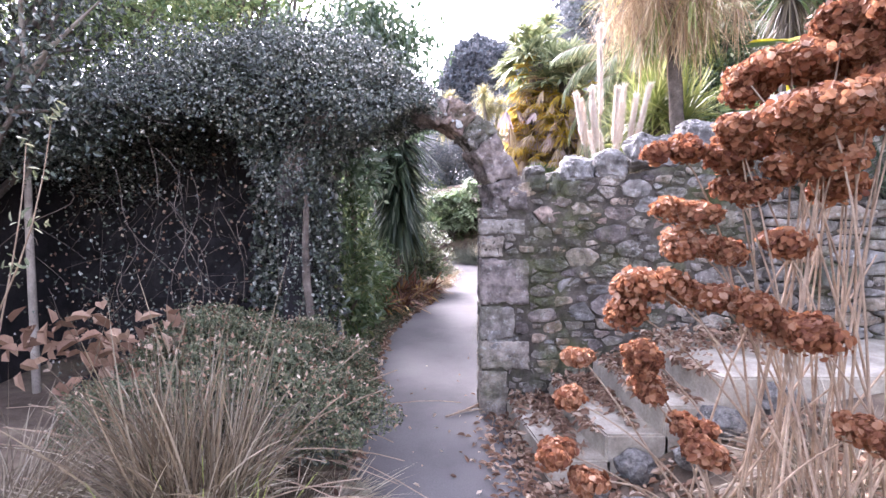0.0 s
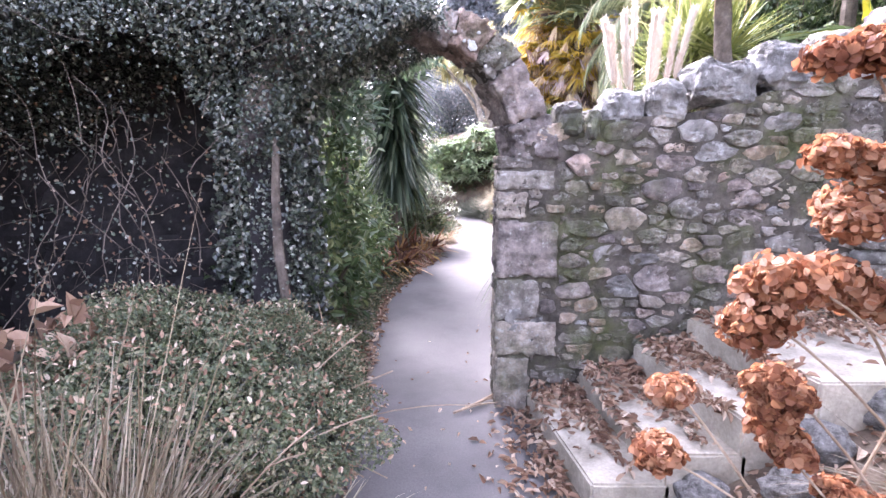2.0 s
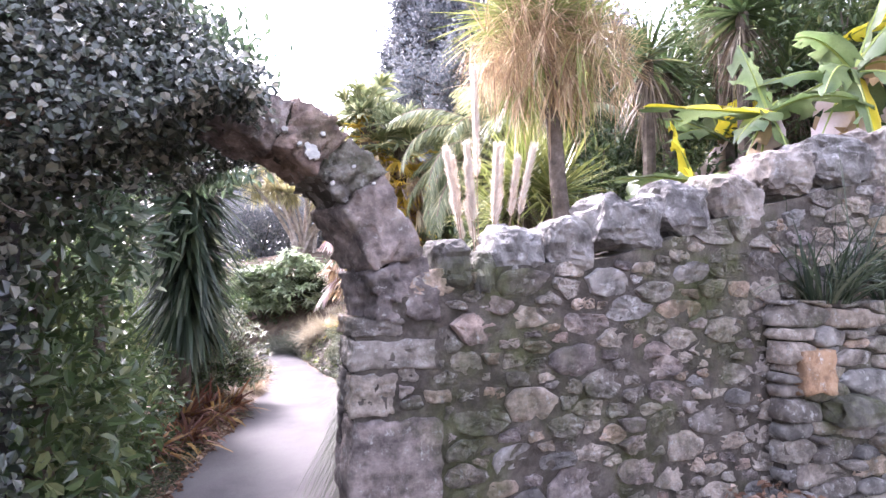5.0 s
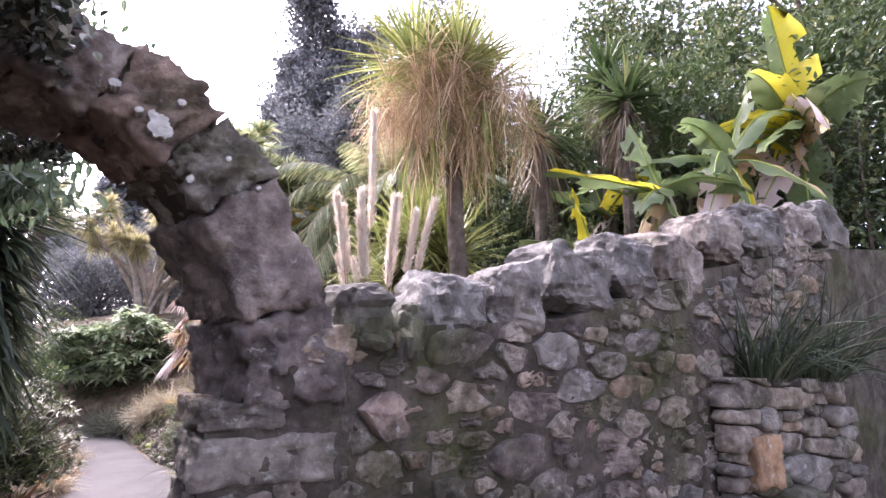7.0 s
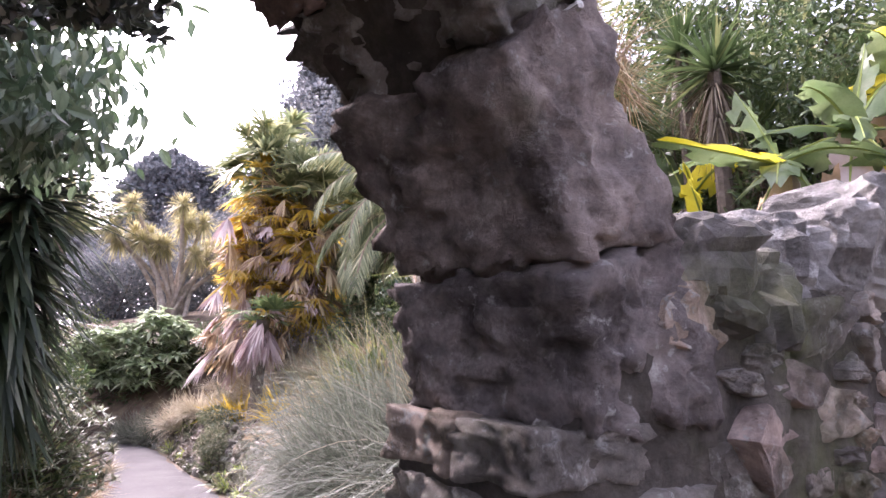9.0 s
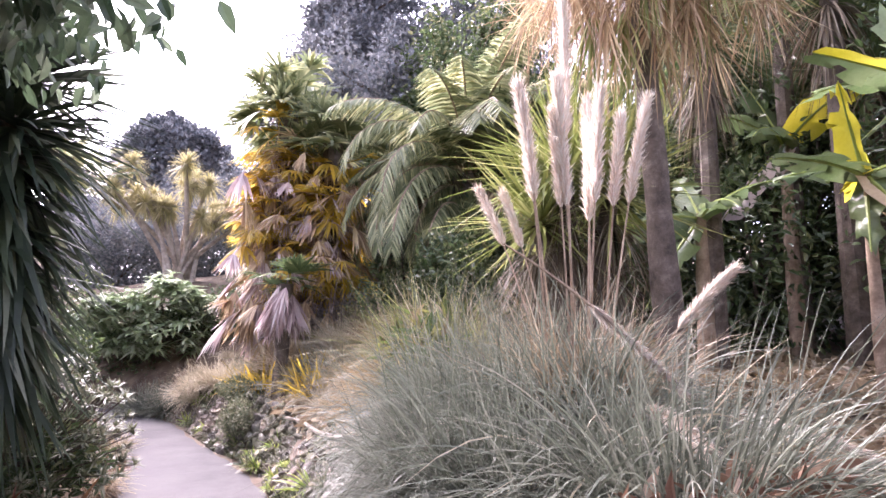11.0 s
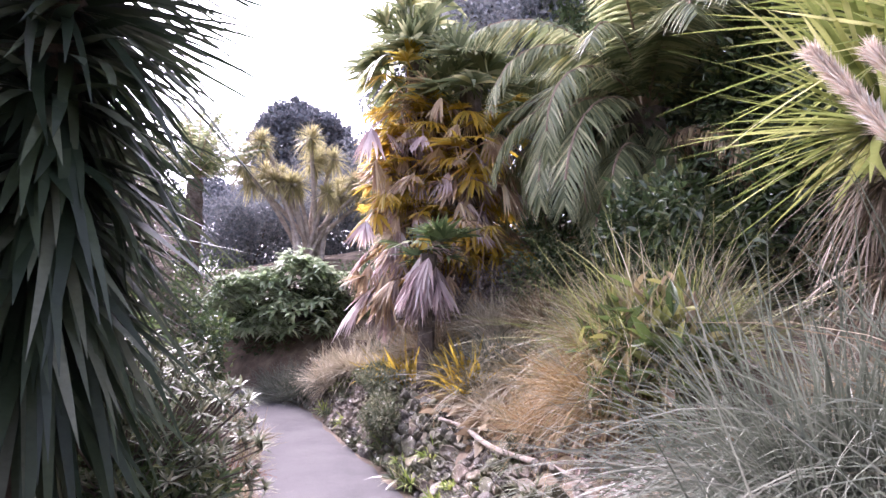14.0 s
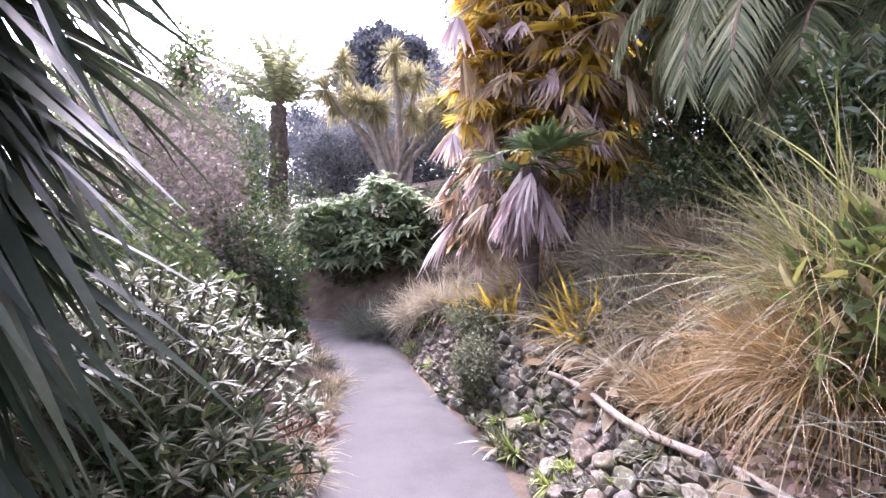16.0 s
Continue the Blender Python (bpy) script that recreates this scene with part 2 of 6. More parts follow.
M_STRAW = mat_leaf("dry_grass", [(0.0, (0.136, 0.0935, 0.051)), (0.45, (0.289, 0.212, 0.128)), (0.8, (0.425, 0.348, 0.23)), (1.0, (0.578, 0.51, 0.391))], 0.6, 0.3, 0.4)
M_TUSSOCK = mat_leaf("half_dry_grass", [(0.0, (0.085, 0.0765, 0.0425)), (0.4, (0.212, 0.187, 0.0935)), (0.75, (0.357, 0.306, 0.196)), (1.0, (0.51, 0.476, 0.374))], 0.55, 0.3, 0.5)
M_GOLDGRASS = mat_leaf("golden_grass", [(0.0, (0.163, 0.0889, 0.0318)), (0.4, (0.312, 0.198, 0.0759)), (0.75, (0.429, 0.315, 0.152)), (1.0, (0.533, 0.438, 0.279))], 0.55, 0.35, 0.55)
M_PLUME = mat_leaf("pampas_plume", [(0.0, (0.534, 0.434, 0.349)), (0.5, (0.783, 0.67, 0.564)), (1.0, (0.85, 0.85, 0.789))], 0.8, 0.4, 0.3, 0.2)
M_BANANA = mat_leaf("banana_leaf", [(0.0, (0.0525, 0.0975, 0.03)), (0.5, (0.12, 0.18, 0.0675)), (1.0, (0.21, 0.255, 0.128))], 0.35, 0.45, 0.8, 0.5, 2.5)
M_BANANA_Y = mat_leaf("yellow_banana_leaf", [(0.0, (0.35, 0.36, 0.04)), (0.5, (0.7, 0.62, 0.03)), (1.0, (0.8, 0.72, 0.12))], 0.4, 0.5, 0.8, 0.5, 2.5)
M_HYDRA = mat_leaf("dried_hydrangea", [(0.0, (0.0594, 0.0213, 0.014)), (0.35, (0.172, 0.064, 0.0331)), (0.65, (0.291, 0.126, 0.0603)), (0.85, (0.371, 0.195, 0.109)), (1.0, (0.449, 0.304, 0.216))], 0.65, 0.45, 0.55, 0.3, 2.2)
M_SHRUB = mat_leaf("grey_shrub_leaf", [(0.0, (0.0493, 0.0626, 0.0297)), (0.5, (0.131, 0.148, 0.0821)), (0.85, (0.23, 0.242, 0.149)), (1.0, (0.361, 0.351, 0.238))], 0.5, 0.25, 0.4)
M_FERN = mat_leaf("bright_leaf", [(0.0, (0.1, 0.16, 0.04)), (0.5, (0.24, 0.33, 0.08)), (1.0, (0.48, 0.5, 0.16))], 0.45, 0.35, 0.4)
M_RED = mat_leaf("red_brown_leaf", [(0.0, (0.0372, 0.0155, 0.0124)), (0.5, (0.118, 0.0465, 0.0279)), (0.85, (0.223, 0.105, 0.0496)), (1.0, (0.341, 0.223, 0.062))], 0.5, 0.25, 0.3)


# ---- geometry tools ----
rng = np.random.default_rng(7)
UP = np.array((0.0, 0.0, 1.0))


def unit(a):
    return a / np.maximum(np.linalg.norm(a, axis=-1, keepdims=True), 1e-9)


def rand_dirs(n):
    return unit(rng.normal(size=(n, 3)))


def in_the_way(p):
    """Where leaves would brush a walker on the path."""
    mid = np.interp(p[..., 1], (0, 4, 5.5, 6.5, 7.6), (0.0, -0.15, -0.08, 0.05, 0.28))
    return (np.abs(p[..., 0] - mid) < np.interp(p[..., 1], (4, 6.5, 7.5), (0.36, 0.42, 0.55))) & (p[..., 1] < 7.9) & (p[..., 2] > 0.12) & (p[..., 2] < 2.1)


class Geo:
    """Collects points and faces for one mesh."""

    def __init__(self):
        self.v, self.f, self.n = [], [], 0

    def add(self, v, f):
        v = np.asarray(v, float).reshape(-1, 3)
        self.v.append(v)
        self.f.append(np.asarray(f, np.int64) + self.n)
        self.n += len(v)
        return self

    def leaves(self, p, d, nrm, length, width, curl=0.15, fold=0.2):
        n = len(p)
        length, width = np.broadcast_to(length, n)[:, None], np.broadcast_to(width, n)[:, None]
        d = unit(d)
        s = unit(np.cross(d, nrm))
        u = np.cross(s, d)
        a, b = p + d * length * 0.3, p + d * length * 0.68 - u * curl * 0.35 * length
        lift = u * fold * width
        tip = p + d * length - u * curl * length
        v = np.stack([p, a + s * width * 0.5 + lift, b + s * width * 0.42 + lift, tip, b - s * width * 0.42 + lift, a - s * width * 0.5 + lift], 1)
        k = np.arange(n)[:, None] * 6
        return self.add(v, np.concatenate([k + [[0, 1, 2, 3]], k + [[0, 3, 4, 5]]]))

    def blades(self, p, d, length, width, droop=0.5, segs=5, base=0.5, twist=0.6, flat=None, bend=0.12):
        """Strap-shaped leaves that start along d and bend down under their weight."""
        n = len(p)
        length, width, droop = (np.broadcast_to(x, n)[:, None, None] for x in (length, width, droop))
        t = np.linspace(0, 1, segs + 1)[None, :, None]
        d = unit(d)
        c = p[:, None] + d[:, None] * length * t - UP * droop * length * t ** 2 + (rng.normal(size=(n, 3)) * bend)[:, None] * length * t ** 1.7
        side = np.cross(d, UP) if flat is None else flat
        side = unit(side + rng.normal(size=(n, 3)) * twist * 0.5 + 1e-4)
        w = width * 0.5 * np.minimum(1, base + t * 4) * (1 - t ** 3 * 0.97)
        v = np.stack([c - side[:, None] * w, c + side[:, None] * w], 2)
        v = v[~in_the_way(c).any(1)]
        n = len(v)
        k = (np.arange(n)[:, None, None] * (segs + 1) + np.arange(segs)[None, :, None]) * 2
        return self.add(v, (k + np.array([0, 1, 3, 2])).reshape(-1, 4))

    def tube(self, pts, radii, sides=8, wobble=0.0):
        pts = np.asarray(pts, float)
        radii = np.broadcast_to(radii, len(pts))
        tan = unit(np.gradient(pts, axis=0))
        ref = np.array((0.31, 0.87, 0.13))
        s = unit(np.cross(tan, ref))
        u = np.cross(s, tan)
        a = np.linspace(0, 2 * math.pi, sides, endpoint=False)
        ring = s[:, None] * np.cos(a)[None, :, None] + u[:, None] * np.sin(a)[None, :, None]
        r = radii[:, None, None] * (1 + rng.normal(size=(len(pts), sides, 1)) * wobble)
        v = pts[:, None] + ring * r
        m = len(pts)
        i, j = np.meshgrid(np.arange(m - 1), np.arange(sides), indexing="ij")
        f = np.stack([i * sides + j, i * sides + (j + 1) % sides, (i + 1) * sides + (j + 1) % sides, (i + 1) * sides + j], -1).reshape(-1, 4)
        return self.add(v, f)

    def mesh(self, name, smooth=False):
        v = np.concatenate(self.v)
        f = np.concatenate(self.f)
        me = bpy.data.meshes.new(name)
        me.vertices.add(len(v))
        me.vertices.foreach_set("co", v.astype(np.float32).ravel())
        k = f.shape[1]
        me.loops.add(f.size)
        me.loops.foreach_set("vertex_index", f.astype(np.int32).ravel())
        me.polygons.add(len(f))
        me.polygons.foreach_set("loop_start", np.arange(0, f.size, k, dtype=np.int32))
        me.polygons.foreach_set("use_smooth", np.full(len(f), smooth))
        me.update(calc_edges=True)
        return me


def piece(name, geo, material, parent=None, label="", smooth=False):
    """One mesh object, under a thing or part, or at top level."""
    me = geo.mesh(name, smooth) if isinstance(geo, Geo) else geo
    if not me.materials:
        me.materials.append(material)
    ob = new(name, me)
    if parent is not None:
        ob.parent = parent
        ob.matrix_parent_inverse = Matrix.Translation(-Vector(parent.location))
    if label:
        ob["label"] = label
    return ob


def thing(name, place, label, category, group="", kind=""):
    ob = new(name)
    ob.empty_display_size = 0.1
    ob.location = place
    return tagged(ob, label, category, group, kind)


def smooth01(a, b, x):
    t = np.clip((x - a) / (b - a), 0, 1)
    return t * t * (3 - 2 * t)


def lumps(p, scale, seed=0.0):
    """Smooth lumpy field in about -1..1, for arrays of points."""
    q = p * scale + seed
    return (np.sin(q[..., 0] * 1.7 + np.sin(q[..., 1] * 2.3) * 1.3) + np.sin(q[..., 1] * 1.9 + np.sin(q[..., 2] * 2.1) * 1.4 + 1.0) + np.sin(q[..., 2] * 2.2 + np.sin(q[..., 0] * 1.6) * 1.2 + 2.0)) / 3


# ---- the lie of the land ----
PATH_Y = np.array((-8, 0, 3, 4.2, 5.2, 6.6, 8.2, 9.6, 10.6, 12.0, 13.4, 15.0, 16.2, 17.5, 19.0, 22.0))
PATH_L = np.array((-0.6, -0.55, -0.55, -0.62, -0.66, -0.7, -0.35, -0.05, 0.15, 0.32, 0.28, -0.05, -0.8, -2.2, -4.5, -9.0))
PATH_R = np.array((0.7, 0.6, 0.55, 0.5, 0.5, 0.7, 1.05, 1.35, 1.42, 1.25, 1.14, 0.95, 0.4, -0.7, -2.8, -7.0))


def left_edge(y):
    return np.interp(y, PATH_Y, PATH_L)


def right_edge(y):
    return np.interp(y, PATH_Y, PATH_R)


def path_z(y):
    return -0.09 + 0.09 * smooth01(4, 9, y)


def land(x, y):
    """Height of the ground."""
    x, y = np.asarray(x, float), np.asarray(y, float)
    dr, dl = x - right_edge(y), left_edge(y) - x
    front = 0.5 * smooth01(0.2, 1.7, dr) + 0.1 * np.clip(dr - 1.7, 0, 20)
    near = 0.95 * smooth01(0.15, 1.15, dr) + 0.14 * np.clip(dr - 1.1, 0, 30)
    far = 0.52 * np.clip((dr - 0.17) / 0.5, 0, 1) + 0.85 * smooth01(0.6, 2.0, dr) + 0.2 * np.clip(dr - 2.0, 0, 30)
    back = near + (far - near) * smooth01(7.6, 8.8, y)
    right = front + (back - front) * smooth01(4.05, 4.25, y)
    left = 0.14 * smooth01(0.0, 0.5, dl) + 0.05 * np.clip(dl - 0.5, 0, 30) + 0.3 * smooth01(0.0, 0.5, dl) * smooth01(3.4, 2.6, y)
    z = path_z(y) - 0.02 + np.where(dr > 0, right, 0) + np.where(dl > 0, left, 0)
    ahead = np.clip(y - 17.5, 0, 60) * 0.04
    return z + ahead + 0.02 * np.sin(x * 5.1) * np.cos(y * 4.3) * np.clip(np.maximum(dr, dl) * 3, 0, 1)


def on(x, y, dz=0.0):
    return np.array((x, y, float(land(x, y)) + dz))


xs = np.concatenate([np.linspace(-300, -12, 14), np.arange(-10, -2, 0.5), np.arange(-2, 3.6, 0.09), np.arange(3.7, 12, 0.5), np.linspace(13, 300, 16)])
ys = np.concatenate([np.linspace(-300, -10, 12), np.arange(-8, 0, 0.6), np.arange(0, 18, 0.12), np.arange(18.5, 40, 1.0), np.linspace(45, 400, 16)])
gx, gy = np.meshgrid(xs, ys, indexing="ij")
gz = land(gx, gy)
ni, nj = gx.shape
i, j = np.meshgrid(np.arange(ni - 1), np.arange(nj - 1), indexing="ij")
quads = np.stack([i * nj + j, (i + 1) * nj + j, (i + 1) * nj + j + 1, i * nj + j + 1], -1).reshape(-1, 4)
ground = piece("ground", Geo().add(np.stack([gx, gy, gz], -1), quads), M_SOIL, smooth=True)
tagged(ground, "dark garden soil with leaf mould and banks", "ground", kind="structure")

# path slab, with worn edges and thickness
py = np.arange(-6, 21, 0.12)
edge_l = left_edge(py) + 0.03 * np.sin(py * 3.1) + 0.02 * np.sin(py * 9.7)
edge_r = right_edge(py) + 0.03 * np.sin(py * 2.7 + 1) + 0.02 * np.sin(py * 8.9)
g = Geo()
cols = np.linspace(0, 1, 9)
px = edge_l[:, None] + (edge_r - edge_l)[:, None] * cols
pz = path_z(py)[:, None] + np.clip(py - 17.5, 0, 60)[:, None] * 0.04 + 0.012 - 0.03 * (2 * cols - 1) ** 8 + 0.004 * np.sin(px * 6) * np.sin(py * 3)[:, None]
i, j = np.meshgrid(np.arange(len(py) - 1), np.arange(8), indexing="ij")
quads = np.stack([i * 9 + j, i * 9 + j + 1, (i + 1) * 9 + j + 1, (i + 1) * 9 + j], -1).reshape(-1, 4)
g.add(np.stack([px, np.repeat(py[:, None], 9, 1), pz], -1), quads)
path = piece("path", g, M_PATH, smooth=True)
tagged(path, "pale grey worn concrete garden path with leaf scraps", "path", kind="structure")


# ---- stones ----
def boulder_mesh(name, seed, level=3, rough=0.3):
    bm = bmesh.new()
    bmesh.ops.create_icosphere(bm, subdivisions=level, radius=0.5)
    off = Vector((seed * 7.3, seed * 3.1, seed * 1.7))
    for v in bm.verts:
        n = noise.fractal(v.co * 2.2 + off, 1.0, 2.0, 4)
        m = noise.noise(v.co * 7.0 + off)
        c = noise.cell(v.co * 3.5 + off) - 0.5
        v.co *= 1 + rough * n + 0.08 * m + 0.12 * c * rough + 0.05 * noise.noise(v.co * 15.0 + off) + 0.1 * min(0.0, noise.noise(v.co * 6.0 - off))
        v.co.x = max(-0.46, min(0.46, v.co.x))
        v.co.z = max(-0.43, min(0.47, v.co.z))
    me = bpy.data.meshes.new(name)
    bm.to_mesh(me)
    bm.free()
    return me


def box_geo(x0, x1, y0, y1, z0, z1, nx=1, nz=1, top=None, jit=0.0):
    """A slab with a gridded front and back; top(x) may shape its upper edge."""
    g = Geo()
    X = np.linspace(x0, x1, nx + 1)
    T = np.array([z1 if top is None else top(x) for x in X])
    for y, flip in ((y0, False), (y1, True)):
        zz = z0 + (T[:, None] - z0) * np.linspace(0, 1, nz + 1)[None]
        xx = np.repeat(X[:, None], nz + 1, 1)
        jy = rng.normal(size=xx.shape) * jit
        i, j = np.meshgrid(np.arange(nx), np.arange(nz), indexing="ij")
        m = nz + 1
        q = np.stack([i * m + j, (i + 1) * m + j, (i + 1) * m + j + 1, i * m + j + 1], -1).reshape(-1, 4)
        g.add(np.stack([xx, y + jy, zz], -1), q[:, ::-1] if flip else q)
    for k in range(nx):
        a, b = X[k], X[k + 1]
        g.add([(a, y0, T[k]), (b, y0, T[k + 1]), (b, y1, T[k + 1]), (a, y1, T[k])], [[0, 1, 2, 3]])
        g.add([(a, y0, z0), (a, y1, z0), (b, y1, z0), (b, y0, z0)], [[0, 1, 2, 3]])
    g.add([(x0, y0, z0), (x0, y0, T[0]), (x0, y1, T[0]), (x0, y1, z0)], [[0, 1, 2, 3]])
    g.add([(x1, y0, z0), (x1, y1, z0), (x1, y1, T[-1]), (x1, y0, T[-1])], [[0, 1, 2, 3]])
    return g


WALL_F, WALL_B = 4.03, 4.32
PIER_X = 0.29


def wall_top(x):
    return float(np.interp(x, (0.29, 0.36, 0.42, 0.6, 0.85, 1.5, 1.95, 2.4, 3.0, 3.8, 6.0), (1.48, 1.5, 1.6, 1.7, 1.74, 1.8, 1.92, 2.08, 2.22, 2.4, 2.7)))


wall = piece("wall_arch", box_geo(PIER_X + 0.015, 6.0, WALL_F, WALL_B, -0.3, 2.0, 90, 24, wall_top, 0.006), M_MORTAR)
tagged(wall, "rubble stone garden wall with wide mortar joints, mossy at its foot", "wall", kind="structure")

# arch over the path: rough voussoirs on a mortar core
ARC_X, ARC_Z, ARC_R = -0.345, 1.51, 0.735
ARC_OUT = 0.965
g = Geo()
aa = np.linspace(radians(2), radians(178), 40)
for y, flip in ((WALL_F + 0.015, 0), (WALL_B - 0.015, 1)):
    inner = np.stack([ARC_X + (ARC_R + 0.03) * np.cos(aa), np.full(40, y), ARC_Z + (ARC_R + 0.03) * np.sin(aa)], -1)
    outer = np.stack([ARC_X + (ARC_OUT - 0.04) * np.cos(aa), np.full(40, y), ARC_Z + (ARC_OUT - 0.06) * np.sin(aa)], -1)
    k = np.arange(39)[:, None]
    q = np.concatenate([k, k + 40, k + 41, k + 1], 1)
    g.add(np.concatenate([inner, outer]), q if flip else q[:, ::-1])
for r0 in (ARC_R + 0.03, ARC_OUT - 0.05):
    fr = np.stack([ARC_X + r0 * np.cos(aa), np.full(40, WALL_F + 0.015), ARC_Z + r0 * np.sin(aa)], -1)
    bk = fr + (0, WALL_B - WALL_F - 0.03, 0)
    k = np.arange(39)[:, None]
    g.add(np.concatenate([fr, bk]), np.concatenate([k, k + 1, k + 41, k + 40], 1))
SPLAY = 0.24
arch = piece("arch", g, M_MORTAR)
for v in arch.data.vertices:
    v.co.x -= SPLAY * (v.co.y - WALL_F)
tagged(arch, "round stone arch of rough pinkish blocks, half under ivy", "arch", kind="structure")

# the ivied side of the wall, with a deep hollow under the ivy; its shade is put into the colour
pier_l = piece("wall_ivied", box_geo(-1.25, -1.1, 4.05, 4.35, -0.3, 2.3, 4, 6), M_RECESS_SHADE)
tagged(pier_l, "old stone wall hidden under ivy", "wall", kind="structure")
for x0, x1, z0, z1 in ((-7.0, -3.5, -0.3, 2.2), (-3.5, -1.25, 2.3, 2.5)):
    piece("wall_ivied_bay", box_geo(x0, x1, 4.05, 4.35, z0, z1, 4, 4), M_RECESS_SHADE, pier_l)
# Closed box, added to keep light out of the hollow.
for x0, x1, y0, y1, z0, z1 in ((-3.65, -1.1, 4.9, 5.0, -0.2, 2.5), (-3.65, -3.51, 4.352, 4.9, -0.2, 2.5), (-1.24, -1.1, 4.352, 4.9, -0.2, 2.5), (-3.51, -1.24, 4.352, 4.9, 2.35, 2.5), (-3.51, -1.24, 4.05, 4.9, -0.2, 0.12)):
    piece("recess_side", box_geo(x0, x1, y0, y1, z0, z1, 24, 24, None, 0.03), M_RECESS_SHADE, pier_l)

# steps beside the wall
STEPS = [(0.5, 0.03), (0.83, 0.18), (1.17, 0.355), (1.5, 0.53)]
steps = thing("garden_steps", (1.2, 3.4, 0), "low concrete garden steps strewn with brown leaves, beside the stone wall", "steps")
for k, (x, z) in enumerate(STEPS):
    x1 = STEPS[k + 1][0] + 0.04 if k < 3 else 3.6
    bm = bmesh.new()
    bmesh.ops.create_cube(bm, size=1)
    skew = 0.14
    for v in bm.verts:
        yy = 3.02 if v.co.y < 0 else 4.02
        v.co = Vector(((x if v.co.x < 0 else x1) + (skew if yy < 3.5 else 0), yy, z if v.co.z > 0 else -0.25))
    bmesh.ops.bevel(bm, geom=bm.edges[:], offset=0.012, segments=2, affect="EDGES")
    me = bpy.data.meshes.new("step")
    bm.to_mesh(me)
    bm.free()
    piece("step", me, M_STEP, steps)


# ---- plants ----
def clump(name, place, n, length, width, mat, label, category, lean=(15, 60), droop=0.6, radius=0.12, segs=6, group="", az=None, bend=0.2):
    """A tuft of grass or strap leaves that springs from one foot."""
    t = thing(name, place, label, category, group)
    n = int(n)
    az_v = rng.uniform(0, 2 * math.pi, n) if az is None else rng.normal(az[0], az[1], n)
    tilt = np.radians(rng.uniform(lean[0], lean[1], n))
    d = np.stack([np.cos(az_v) * np.sin(tilt), np.sin(az_v) * np.sin(tilt), np.cos(tilt)], -1)
    p = np.array(place) + np.stack([np.cos(az_v), np.sin(az_v), np.zeros(n)], -1) * radius * np.sqrt(rng.uniform(0, 1, n))[:, None]
    ln_ = length * rng.uniform(0.55, 1.1, n)
    g = Geo().blades(p, d, ln_, width * rng.uniform(0.7, 1.2, n), droop * rng.uniform(0.3, 1.5, n), segs, bend=bend)
    piece("leaves", g, mat, t)
    return t


def leaf_shell(center, radii, n, size, aspect=0.5, thick=0.3, lump=0.25, seed=0.0, up=0.0, half=False, curl=0.2):
    """Leaves over the lumpy outside of a mass of foliage."""
    d = rand_dirs(n)
    if half:
        d[:, 2] = np.abs(d[:, 2])
    r = 1 - np.abs(rng.normal(size=n)) * thick + lump * lumps(d, 2.6, seed) + 0.12 * lumps(d, 7.0, seed + 3)
    p = np.array(center) + d * np.array(radii) * r[:, None]
    dirs = unit(d * 0.6 + rng.normal(size=(n, 3)) * 0.6 + (0, 0, up))
    s = size * rng.uniform(0.6, 1.3, n)
    return p, dirs, unit(d + UP * 0.6 + rng.normal(size=(n, 3)) * 0.35), s, s * aspect


def bush(name, center, radii, n, size, mat, label, category="bush", aspect=0.5, thick=0.28, lump=0.25, up=0.0, group="", stems=8, base=None, seed=None, stem_mat=None):
    base = on(center[0], center[1]) if base is None else np.array(base)
    t = thing(name, tuple(base), label, category, group)
    seed = center[0] * 3.1 + center[1] * 1.3 if seed is None else seed
    p, d, nr, s, w = leaf_shell(center, radii, n, size, aspect, thick, lump, seed, up)
    keep = p[:, 2] > land(p[:, 0], p[:, 1]) - 0.02
    piece("leaves", Geo().leaves(p[keep], d[keep], nr[keep], s[keep], w[keep]), mat, t)
    if stems:
        g = Geo()
        for _ in range(stems):
            e = np.array(center) + rand_dirs(1)[0] * np.array(radii) * 0.75
            b = base + rng.normal(size=3) * (0.12, 0.12, 0) - (0, 0, 0.05)
            m = (b + e) / 2 + rng.normal(size=3) * 0.1
            k = np.linspace(0, 1, 7)[:, None]
            r0 = 0.03 if radii[2] > 0.9 else 0.013
            g.tube((1 - k) ** 2 * b + 2 * k * (1 - k) * m + k ** 2 * e, np.linspace(r0, r0 * 0.3, 7), 5)
        piece("branchwork", g, stem_mat or M_BARK, t)
    return t


